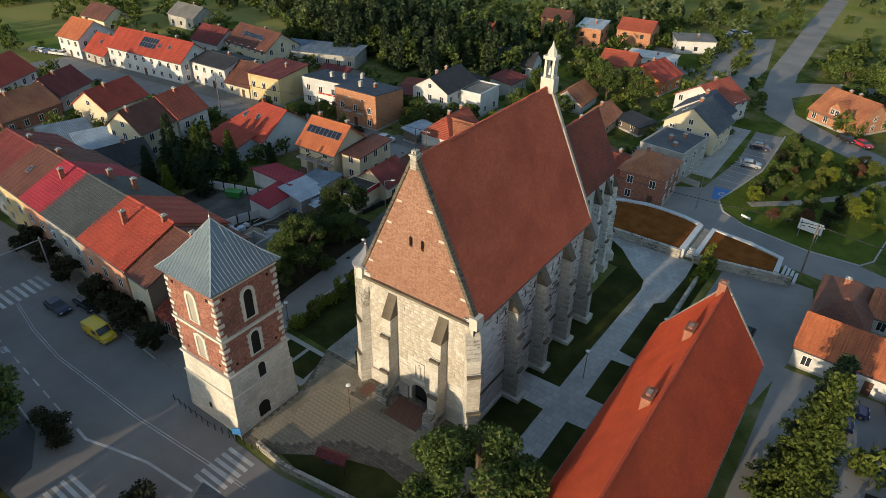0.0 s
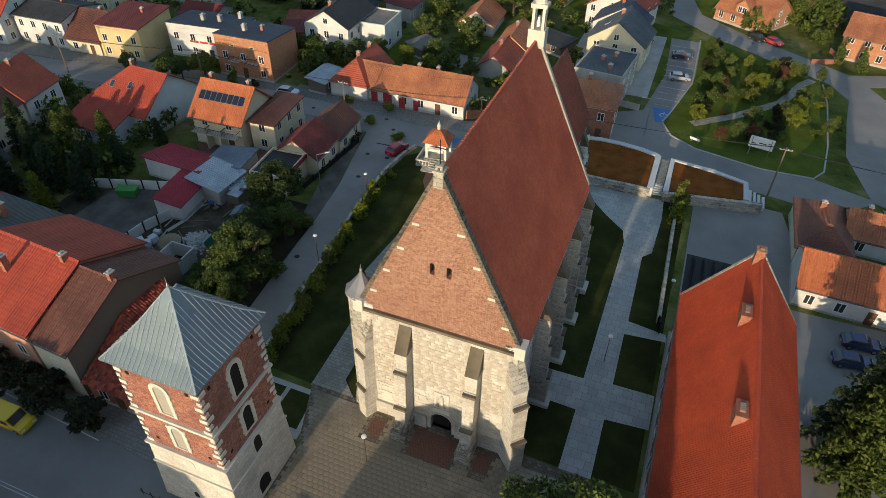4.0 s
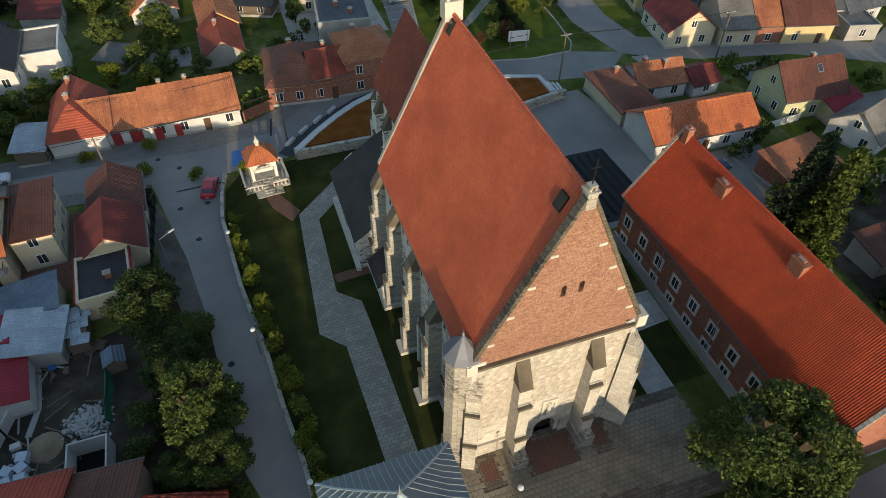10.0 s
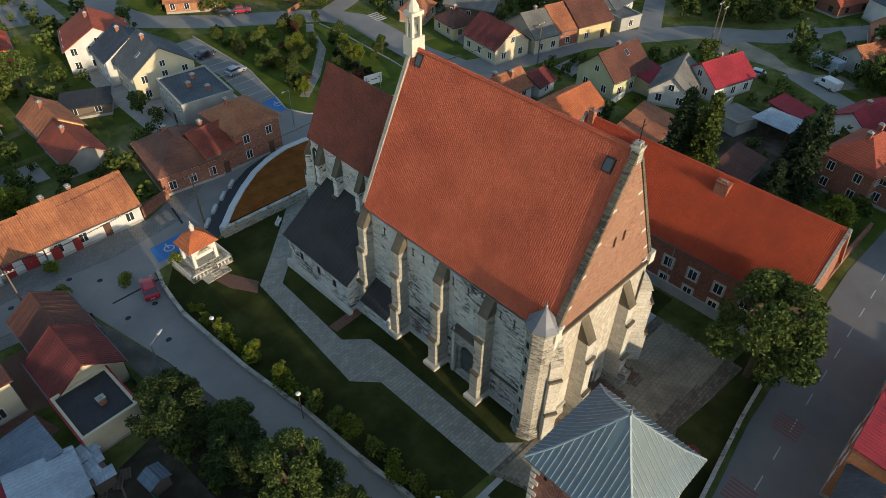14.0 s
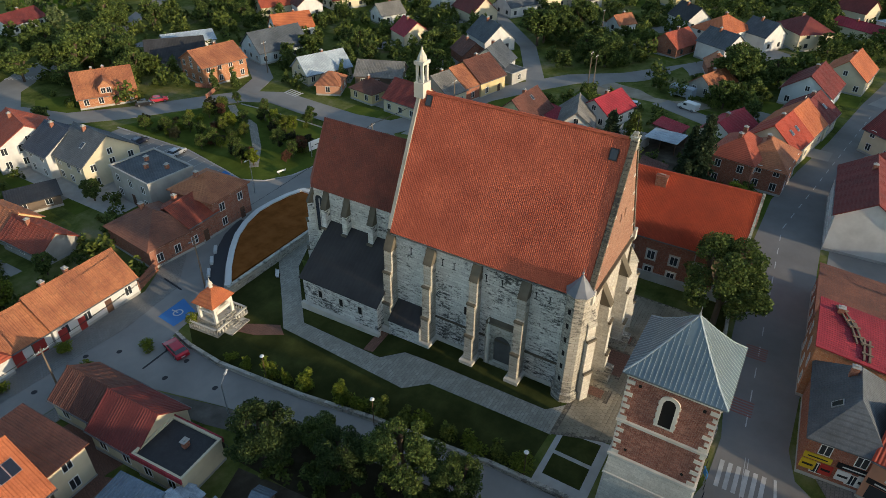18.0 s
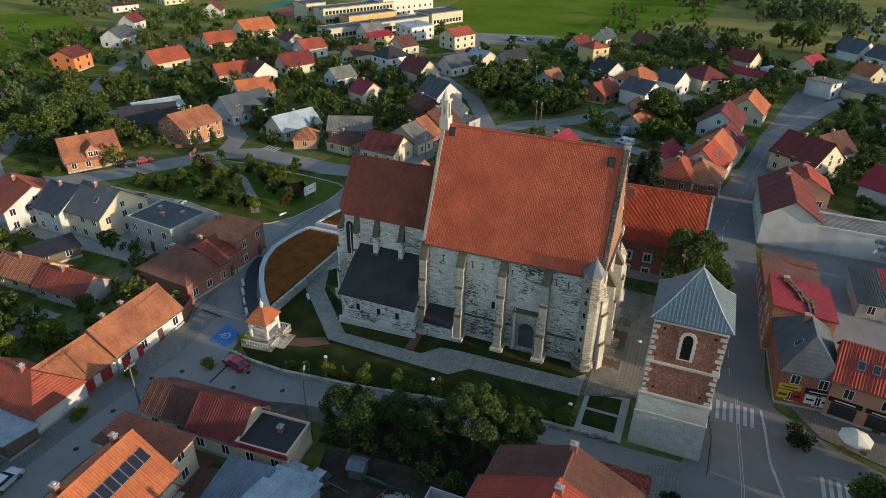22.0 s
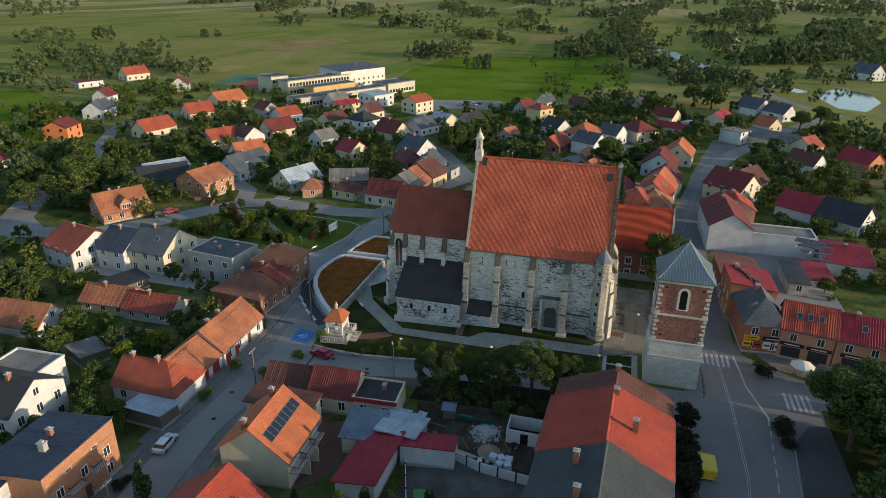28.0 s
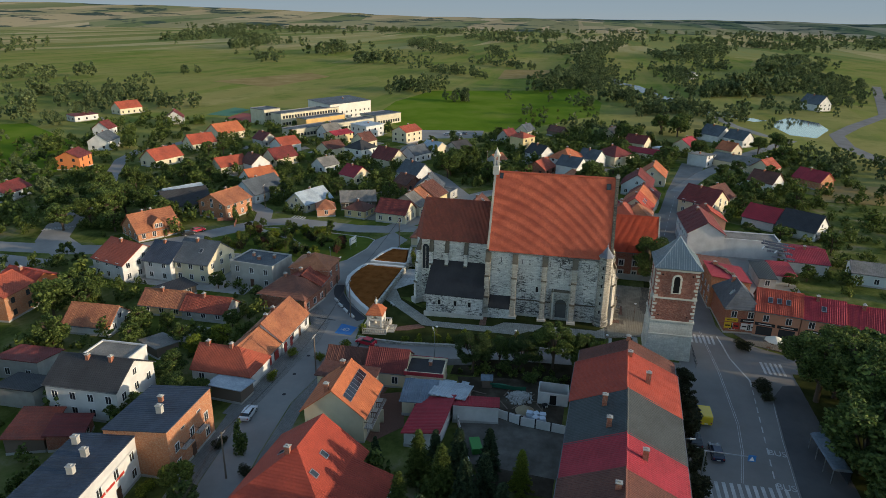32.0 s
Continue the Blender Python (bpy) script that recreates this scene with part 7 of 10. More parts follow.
def balcony(h, m_, w=2.6, d=1.1, rail_mat=None):
    """Slab with a barred railing, standing out towards local -y."""
    b_ = part("balcony", Shape().box(-w / 2, -d, -0.12, w / 2, 0.02, 0.02), CONCRETE, h, "concrete balcony with an iron railing", m_)
    bar = Shape().box(-0.015, -0.015, 0.02, 0.015, 0.015, 0.98).mesh("bar")
    bar.materials.append(rail_mat or BLACK)
    n_ = int(w / 0.3)
    spots = [(-w / 2 + 0.03 + k * (w - 0.06) / n_, -d + 0.015) for k in range(n_ + 1)]
    spots += [(x_, -d + 0.3 + k * 0.3) for x_ in (-w / 2 + 0.03, w / 2 - 0.03) for k in range(int(d / 0.3) - 1)]
    for x_, y_ in spots:
        part("bar", bar, rail_mat or BLACK, b_, "", Matrix.Translation((x_, y_, 0)))
    part("handrail", Shape().extrude([(-w / 2, 0, 0.98), (-w / 2, -d - 0.02, 0.98), (w / 2, -d - 0.02, 0.98), (w / 2, 0, 0.98), (w / 2 - 0.06, 0, 0.98), (w / 2 - 0.06, -d + 0.05, 0.98), (-w / 2 + 0.06, -d + 0.05, 0.98), (-w / 2 + 0.06, 0, 0.98)], (0, 0, 0.06)), rail_mat or BLACK, b_)


for u in (-2.9, 0.0, 2.9):
    balcony(solar_h, Matrix.Translation((u, -4.8, 2.85)), 2.8, 1.3, WOODM)
part("porch", Shape().box(-1.4, -6.4, 0, -1.2, -4.8, 2.7).box(1.2, -6.4, 0, 1.4, -4.8, 2.7), WALL["cream"], solar_h)
for u in (-2.0, 2.0):
    balcony(flats, pose(0, 0, 0, 0, 0, 180) @ Matrix.Translation((u, -5.1, 3.55)), 2.4, 0.8)
SIGN_Y = plain("yellow_sign", (0.62, 0.42, 0.03), 0.5)
SIGN_W = plain("white_sign", (0.68, 0.68, 0.66), 0.5)
SIGN_R = plain("red_sign", (0.45, 0.04, 0.03), 0.5)
# shop fronts: plain boards with bars for the lettering
for u, z, w, hh, mt in ((2.0, 2.75, 2.6, 0.75, SIGN_Y), (-1.6, 2.75, 3.6, 0.75, BLACK), (2.6, 1.2, 1.4, 1.3, SIGN_Y), (0.9, 1.1, 1.2, 1.4, SIGN_R), (-0.7, 1.1, 1.3, 1.4, SIGN_W), (-2.6, 0.9, 1.3, 1.7, SIGN_W)):
    p_ = part("shop_sign", Shape().box(-6.02, u - w / 2, z, -5.9, u + w / 2, z + hh), mt, corner, "shop front board")
    part("text_bar", Shape().box(-6.035, u - w * 0.36, z + hh * 0.38, -6.018, u + w * 0.36, z + hh * 0.6), BLACK if mt is not BLACK else SIGN_W, p_)
for hh_, u in ((shops, -2.1), (shops, 2.1), (shops_b, 1.0)):
    p_ = part("shop_sign", Shape().box(u - 1.9, 4.5, 2.7, u + 1.9, 4.64, 3.35), BLACK, hh_, "dark shop sign board")
    part("text_bar", Shape().box(u - 1.2, 4.635, 2.92, u + 1.2, 4.655, 3.12), SIGN_W, p_)
    part("shop_window", Shape().box(u - 1.5, 4.5, 0.6, u + 1.5, 4.57, 2.5), GLASS, hh_)
for k in range(3):
    part("sign_bar", Shape().box(-3.6 + k * 2.2, 4.7, 3.35, -1.7 + k * 2.2, 4.76, 3.75), SIGN_R, white_h, "red shop lettering shown as bars")
RED_DOOR = plain("red_door_paint", (0.33, 0.035, 0.03), 0.6)
for hh_, u, w in ((row_a, -5.4, 1.2), (row_a, -2.6, 1.0), (row_b, 2.6, 1.6), (row_b, -0.2, 1.3), (row_b, -2.8, 1.8)):
    part("door", Shape().box(u - w / 2, -4.27, 0.05, u + w / 2, -4.18, 2.05), RED_DOOR, hh_, "red painted wooden door")
# roof trusses left bare on the house under repair
for k in range(3):
    t_ = solo("roof_trestle", Shape().box(-2.0, -0.12, 0, 2.0, 0.12, 0.18).box(-2.0, 0.5, 0, 2.0, 0.7, 0.18).box(-1.0, -0.3, 0.18, -0.8, 0.9, 0.32).box(0.8, -0.3, 0.18, 1.0, 0.9, 0.32), WALL["wood"], "pale timber trestle lying on a roof", "timber", pose(-19.4 + (k - 1) * 2.6, 16.0 + (k - 1) * 1.3, 7.7 + (k - 1) * 0.17, 7.2, 0, 2 + 12 * k), "roof trestles")

# houses farther out
FAR_ROOFS = ("maroon", "red", "brown", "slate", "orange", "grey", "crimson", "dark")
FAR_WALLS = ("white", "cream", "white", "grey", "cream", "white", "yellow")
rng = random.Random(7)


def far_house(x, y, yaw, L, D, H, R, roof, wall, label, style="gable"):
    house(label, x, y, yaw, L, D, H, R, "clay" if roof == "red" else roof, wall, style, 2 if H > 4.5 else 1, "flr", ((0.2, 0.1),), far=True, over=0.35, attic=False, rib=2.0)


far_house(215, 353, -20, 16, 10, 4, 4, "red", "cream", "cream house with a bright red roof")
far_house(180, 358, -20, 15, 9, 3.5, 0.6, "maroon", "white", "low white shed by gardens", "mono")
far_house(140, 310, 10, 9, 9, 4, 3.5, "maroon", "white", "white house with a maroon roof")
far_house(107, 284, 15, 13, 10, 4.5, 3.5, "slate", "white", "white gabled house with a grey roof")
far_house(66, 266, 15, 11, 10, 5.5, 2.5, "maroon", "orange", "orange house with terraces")
far_house(18, 253, 10, 14, 9, 3.2, 2.5, "maroon", "white", "maroon roofed barn by the meadow")
far_house(83, 235, -15, 15, 10, 3.4, 4, "red", "cream", "cream house with a wide red roof")
far_house(187, 298, 30, 11, 10, 4, 4, "maroon", "white", "white house with a maroon roof")
far_house(121, 240, -30, 13, 10, 3.2, 4, "red", "cream", "house with a long red roof")
far_house(149, 242, -20, 17, 12, 4, 4.5, "orange", "cream", "large house with an orange roof")
far_house(82, 189, 60, 9, 9, 4, 3.5, "brown", "white", "white gabled house with a brown roof")
far_house(98, 185, -25, 13, 9, 3.6, 4, "maroon", "cream", "cream house with a maroon roof")
far_house(90, 160, -25, 9, 8, 3.2, 3, "grey", "white", "small house with a grey roof")
far_house(75, 141, 60, 9, 9, 3.4, 3.4, "crimson", "cream", "small house with a crimson roof")
far_house(109, 137, 60, 13, 10, 3.6, 4.4, "maroon", "cream", "cream house with a steep maroon roof")
far_house(84, 118, 55, 12, 10, 3.4, 4.4, "slate", "white", "white house with a blue grey roof")
far_house(69, 117, 55, 8, 8, 3, 3, "brown", "brick", "brick house with a brown roof")
far_house(117, 153, -25, 11, 11, 6, 3.2, "dark", "white", "white manor with a dark hipped roof", "hip")
far_house(169, 145, -25, 13, 10, 6, 2.6, "red", "cream", "cream house with a red roof")
far_house(155, 179, -25, 13, 9, 5, 1.5, "crimson", "yellow", "yellow building with a red roof")
far_house(179, 171, -25, 14, 12, 6.5, 0.5, "pale", "white", "white flat roofed block", "mono")
far_house(123, 128, -25, 12, 9, 3.6, 3.4, "slate", "white", "white house with a slate roof")
far_house(140, 123, 60, 10, 10, 3.2, 3, "pale", "cream", "house with a pale roof")
far_house(146, 112, -30, 11, 9, 3, 3, "dark", "grey", "dark low barn among gardens")
far_house(163, 82, 55, 9, 9, 6, 2.0, "red", "yellow", "yellow cube house with a red roof", "hip")
far_house(134, 71, 50, 10, 9, 3.4, 3.6, "dark", "white", "house with a black roof")
far_house(120, 89, -30, 7, 6, 2.8, 2.4, "old", "white", "small old tiled house")
far_house(104, 68, -20, 11, 9, 3.0, 3.2, "red", "brick", "brick house with a bright red roof")
far_house(118, 58, -25, 14, 11, 5, 3.4, "orange", "white", "white house with an orange hipped roof", "hip")
far_house(122, 47, 60, 9, 9, 4.5, 3.4, "slate", "white", "white house with a dark roof")
far_house(103, 55, 60, 10, 9, 4.8, 3.2, "slate", "white", "white house with a slate roof by the road")
far_house(90, 53, 20, 8, 6, 2.8, 2.0, "old", "brick", "brick shed with an orange roof")
far_house(131, 37, 40, 13, 11, 5, 3.4, "maroon", "cream", "cream villa with a maroon hipped roof", "hip")
far_house(151, 22, 60, 16, 7, 2.8, 1.6, "crimson", "cream", "long low red roofed shed")
far_house(158, 12, 60, 10, 8, 3.5, 0.5, "pale", "white", "low white house by gardens", "mono")
far_house(140, -2, 55, 9, 9, 5, 0.5, "grey", "white", "white flat roofed house", "mono")
far_house(209, -19, 40, 13, 11, 4, 4.5, "slate", "white", "house with a blue grey roof")
far_house(198, -29, 40, 12, 9, 4, 4, "slate", "white", "white gabled house among trees")
far_house(169, -19, 40, 9, 8, 3, 3.4, "orange", "cream", "small house with an orange roof")
far_house(138, -17, 50, 22, 11, 3.4, 2.4, "grey", "cream", "long barn with a grey roof")
far_house(127, -26, -40, 9, 9, 3.6, 3.4, "red", "cream", "cream house with a red roof")
far_house(100, -20, 50, 10, 9, 3.6, 3.6, "brown", "white", "white gabled house with a brown roof")
far_house(110, -40, 40, 12, 9, 3.4, 3.4, "crimson", "obrick", "brick house with a crimson roof")
far_house(373, -116, 30, 18, 12, 5, 6, "slate", "white", "lone white house by the road")
far_house(624, -59, 30, 16, 10, 4, 4, "grey", "white", "white farm shed by the river")
far_house(78, 199, -30, 13, 9, 3.4, 3.2, "red", "cream", "house with a red roof")
far_house(60, 176, -30, 12, 9, 3.4, 3.6, "orange", "white", "house with an orange roof")
far_house(202, 66, 50, 10, 7, 2.8, 2.4, "brown", "wood", "wooden pavilion on the grass")
far_house(-72, 214, 5, 11, 10, 6, 2.5, "red", "obrick", "brick house with a red roof")
far_house(-62, 175, 5, 9, 10, 6, 2.5, "red", "obrick", "orange brick house with a red roof")
far_house(-84, 205, 8, 8, 9, 6.5, 1.0, "pale", "obrick", "tall orange brick house", "mono")
far_house(-99, 210, 8, 9, 9, 6.5, 2.0, "brown", "obrick", "brick house with a brown roof")
far_house(-60, 196, 5, 14, 6, 3, 0.4, "white", "white", "low white village hall", "mono")
far_house(-110, 185, 5, 10, 8, 3.2, 3.6, "red", "yellow", "small house with a steep red roof")
far_house(-90, 165, 10, 14, 9, 3.2, 3, "dark", "white", "white house with a black roof")
far_house(-55.4, 220.4, 30, 12, 8, 4, 0.5, "grey", "white", "low white hall beside the car park", "mono")
far_house(-205, 140, 0, 14, 10, 4, 3, "grey", "grey", "grey farm building on the edge")
far_house(-225, 120, 0, 14, 10, 4, 3.4, "brown", "cream", "house with a brown roof")

# school on the edge of the meadow
WALL["school"] = plaster("school_render", (0.52, 0.47, 0.35), 0.2)
WALL["ochre"] = plaster("ochre_render", (0.56, 0.36, 0.14), 0.2)
WALL["hall"] = plaster("pale_hall_render", (0.60, 0.575, 0.52), 0.15)


def school_block(label, x, y, L, D, H, storeys, wall, roof, yaw=-27):
    """Flat roofed block with a ribbon of glazing along both long sides of each storey."""
    b = thing("school_block", label, "school", pose(x, y, zg(y), 0, 0, yaw), "school blocks")
    part("wall", Shape().box(-L / 2, -D / 2, -0.6, L / 2, D / 2, H), WALL[wall], b)
    part("roof", Shape().box(-L / 2 + 0.3, -D / 2 + 0.3, H, L / 2 - 0.3, D / 2 - 0.3, H + 0.06), RED[roof], b)
    edge = Shape()
    for q in ((-L / 2 - 0.12, -D / 2 - 0.12, L / 2 + 0.12, -D / 2 + 0.3), (-L / 2 - 0.12, D / 2 - 0.3, L / 2 + 0.12, D / 2 + 0.12), (-L / 2 - 0.12, -D / 2 + 0.3, -L / 2 + 0.3, D / 2 - 0.3), (L / 2 - 0.3, -D / 2 + 0.3, L / 2 + 0.12, D / 2 - 0.3)):
        edge.box(q[0], q[1], H - 0.05, q[2], q[3], H + 0.4)
    part("parapet", edge, ZINC, b, "grey sheet metal roof edge")
    for k in range(storeys):
        z = 1.0 + k * H / max(1, storeys)
        for sy in (-1, 1):
            w_ = part("window_band", Shape().box(-L / 2 + 1.0, sy * D / 2 - 0.05, z, L / 2 - 1.0, sy * D / 2 + 0.05, z + 1.7), GLASS, b, "long ribbon of dark glazing")
            bars = Shape()
            for i in range(int((L - 2) / 2.2) + 1):
                u = -L / 2 + 1.0 + i * 2.2
                bars.box(u - 0.28, sy * D / 2 - 0.09, z, u + 0.28, sy * D / 2 + 0.09, z + 1.7)
            part("mullion", bars, WALL[wall], w_)
    return b


school_block("long low cream school wing with ribbon windows", 186, 196, 62, 9, 5.0, 1, "school", "slate")
school_block("two storey cream school wing with ribbon windows", 213, 223, 46, 10, 8.0, 2, "school", "slate")
school_block("ochre school entrance block", 199, 207, 30, 9, 6.6, 1, "ochre", "slate")
school_block("tall cream school stair block", 204, 246, 12, 14, 9.0, 2, "school", "slate")
school_block("flat roofed cream school annex", 226, 178, 22, 14, 6.0, 1, "school", "slate")
far_house(246, 213, -27, 36, 22, 10, 1.4, "slate", "hall", "pale school sports hall with a dark shallow roof", "mono")
for i in range(46):
    a, r = rng.uniform(-0.6, 0.9), rng.uniform(90, 190)
    x, y = 40 + r * math.cos(a) * 0.9, 95 + r * math.sin(a)
    if any(o.type == "EMPTY" and math.hypot(o.location.x - x, o.location.y - y) < 14.5 for o in scene.objects) or abs(y - 15 + (x - 80) * 0.25) < 12 and x < 140:
        continue
    if 195 < x and y > 85:
        continue
    rf, wl = rng.choice(FAR_ROOFS), rng.choice(FAR_WALLS)
    far_house(x, y, rng.choice((-25, 62, -28, 58)), rng.uniform(8, 13), rng.uniform(7.5, 10), rng.uniform(3, 4.4), rng.uniform(2.8, 4), rf, wl, "small town house with a pitched roof among gardens")


def plots():
    """Driveways and mown lawns laid beside the houses of the town."""
    r = random.Random(41)
    drive, turf = Shape(), Shape()
    for o in [o for o in scene.objects if o.type == "EMPTY" and o.name.split(".")[0] == "house" and (o.location.x > 14 or o.location.y > 120)]:
        m_ = o.matrix_basis
        for sh, d0, d1, w0, w1, up in ((drive, 5.5, 13, -3, 3.5, 0.018), (turf, -16, -5.5, -6, 6, 0.014), (turf, 5.5, 14, 4, 13, 0.010)):
            if r.random() < 0.25:
                continue
            side = r.choice((0, 1))
            q = [(d0, w0), (d1, w0 + r.uniform(-1, 1)), (d1 + r.uniform(-2, 2), w1), (d0, w1)]
            q = [(b, a) if side else (a, b) for a, b in q]
            q = [(m_ @ Vector((a, b, 0))) for a, b in q]
            up += r.random() * 0.004
            sh.prism([(p.x, p.y) for p in q], lambda x, y: zg(y) - 0.2, lambda x, y, up=up: zg(y) + up)
    solo("pavement_driveways", drive, ground_mat("driveway_gravel", [(0.20, 0.19, 0.17), (0.27, 0.255, 0.23), (0.34, 0.32, 0.29)], 0.2, 2.5), "pale gravel and concrete driveways beside houses", "driveways", kind="structure")
    solo("lawn_plots", turf, LIT_GRASS, "mown bright green garden lawns", "lawns", kind="structure")


plots()


# ---- trees, shrubs, hedges ----
LEAF = foliage("broad_leaves", (0.024, 0.040, 0.012), (0.066, 0.100, 0.026), (0.185, 0.215, 0.055))
LEAF_Y = foliage("yellowing_leaves", (0.040, 0.058, 0.013), (0.11, 0.135, 0.026), (0.24, 0.25, 0.05))
LEAF_R = foliage("russet_leaves", (0.06, 0.03, 0.02), (0.11, 0.05, 0.03), (0.19, 0.09, 0.04))
NEEDLE = foliage("conifer_needles", (0.014, 0.027, 0.014), (0.03, 0.05, 0.024), (0.07, 0.092, 0.036))
NEEDLE_Y = foliage("larch_needles", (0.024, 0.040, 0.010), (0.060, 0.085, 0.018), (0.13, 0.15, 0.032))
LIME = foliage("lime_leaves", (0.06, 0.085, 0.012), (0.13, 0.16, 0.02), (0.22, 0.24, 0.035))


DARK_LEAF = foliage("dark_purple_leaves", (0.012, 0.016, 0.009), (0.03, 0.034, 0.016), (0.065, 0.06, 0.028))
# darker copy of LEAF: shade painted into the leaves of two lane walnuts
SHADED_LEAF = foliage("shaded_leaves", (0.016, 0.028, 0.010), (0.042, 0.066, 0.020), (0.10, 0.125, 0.036))
FAR_LEAF = foliage("far_leaves", (0.030, 0.046, 0.022), (0.085, 0.118, 0.048), (0.19, 0.21, 0.09))


def leaf_mesh(points, size, nrng, name, up=0.35):
    """One small bent leaf spray (two triangles) at each point, turned at random."""
    n = len(points)
    d = nrng.normal(size=(n, 3))
    d[:, 2] += up
    d /= np.linalg.norm(d, axis=1)[:, None]
    e = nrng.normal(size=(n, 3))
    e -= (e * d).sum(1)[:, None] * d
    e /= np.linalg.norm(e, axis=1)[:, None]
    g = np.cross(d, e)
    s = size * nrng.uniform(0.6, 1.25, size=(n, 1))
    v = np.stack([points - e * s, points + g * s * 0.55, points + e * s, points - g * s * 0.55 - d * s * 0.2], 1).reshape(-1, 3)
    me = bpy.data.meshes.new(name)
    me.from_pydata(v.tolist(), [], np.arange(4 * n).reshape(-1, 4).tolist())
    return me


def crown_points(nrng, n, blobs):
    """Points near the skins of several overlapping lumps."""
    out = []
    w = np.array([b[3] ** 2 for b in blobs])
    pick = nrng.choice(len(blobs), size=n, p=w / w.sum())
    for i in pick:
        bx, by, bz, r, sq = blobs[i]
        d = nrng.normal(size=3)
        d /= np.linalg.norm(d)
        k = r * (0.35 + 0.75 * nrng.random() ** 0.55)
        out.append((bx + d[0] * k, by + d[1] * k, bz + d[2] * k * sq))
    return np.array(out)


def limbs(nrng, h, r, tips):
    s = Shape()
    s.loft([ring(0, 0, z, rr, 7) for z, rr in ((-0.4, r * 1.5), (0.5, r), (h * 0.3, r * 0.8), (h * 0.6, r * 0.45))])
    for x, y, z in tips:
        a = Vector((0, 0, h * 0.22))
        b = Vector((x, y, z))
        side = (b - a).cross(Vector((0, 0, 1))).normalized()
        up2 = side.cross((b - a).normalized())
        rings = []
        for k, rr in ((0, r * 0.5), (0.5, r * 0.28), (1, 0.04)):
            c = a.lerp(b, k)
            rings.append([tuple(c + (side * math.cos(q) + up2 * math.sin(q)) * rr) for q in (0, math.pi / 2, math.pi, 1.5 * math.pi)])
        s.loft(rings)
    return s.mesh("trunk")


def make_broad(seed, n, size, lumps=44, flat=0.75, low=0.28):
    """A tree of unit height; crown about 0.8 wide."""
    q = np.random.default_rng(seed)
    blobs = []
    for i in range(lumps):
        a = q.uniform(0, 2 * math.pi)
        z = q.uniform(low + 0.12, 0.86)
        rad = 0.30 * math.sin(math.pi * min(1.0, max(0.05, (z - low + 0.12) / (1.1 - low)))) ** 0.7
        k = rad * q.uniform(0.2, 1.0) ** 0.6
        blobs.append((math.cos(a) * k * 1.15, math.sin(a) * k * 1.15, z, q.uniform(0.045, 0.125), flat))
    pts = crown_points(q, n, blobs)
    return leaf_mesh(pts, size, q, "crown"), limbs(q, 1.0, 0.022, [(b[0] * 0.9, b[1] * 0.9, b[2]) for b in blobs[:9]])


def make_conifer(seed, n, size, width=0.2):
    q = np.random.default_rng(seed)
    pts = []
    tiers = 17
    for t in range(tiers):
        z = 0.08 + 0.9 * t / tiers
        rad = width * (1 - (z - 0.05)) ** 0.85
        arms = 9
        for k in range(arms):
            a = 2 * math.pi * (k + q.random()) / arms
            ln = rad * q.uniform(0.75, 1.15)
            m_ = max(3, int(n / tiers / arms * (1.6 - z)))
            u = q.random(m_) ** 0.7
            pts.append(np.stack([math.cos(a) * ln * u + q.normal(size=m_) * 0.012, math.sin(a) * ln * u + q.normal(size=m_) * 0.012, z + 0.05 - 0.09 * u * (1 - z * 0.5) + q.normal(size=m_) * 0.008], 1))
    return leaf_mesh(np.concatenate(pts), size, q, "crown", 0.8), limbs(q, 1.0, 0.014, [])


BROAD = [make_broad(s, 17000, 0.0150) for s in (1, 2, 3)]
DENSE = [make_broad(s, 5200, 0.031) for s in (61, 62)]
MID = [make_broad(s, 3200, 0.035, 40, 0.8, 0.2) for s in (11, 12, 13, 14)]
CONI = [make_conifer(s, 11000, 0.0145) for s in (21, 22)]
CONI_S = [make_conifer(s, 1500, 0.04, 0.24) for s in (23, 24)]
q_ = np.random.default_rng(5)
BUSH = [leaf_mesh(crown_points(np.random.default_rng(s), 900, [(q_.uniform(-0.28, 0.28), q_.uniform(-0.28, 0.28), q_.uniform(0.25, 0.7), q_.uniform(0.2, 0.32), 0.9) for _ in range(7)]), 0.06, np.random.default_rng(s), "crown") for s in (31, 32, 33)]
COLUMN = [leaf_mesh(crown_points(np.random.default_rng(s), 1100, [(q_.uniform(-0.1, 0.1), q_.uniform(-0.1, 0.1), z, 0.2 * (1.15 - z), 1.3) for z in (0.15, 0.25, 0.35, 0.45, 0.55, 0.65, 0.75, 0.85)]), 0.045, np.random.default_rng(s), "crown") for s in (41, 42)]
SHARED = {}


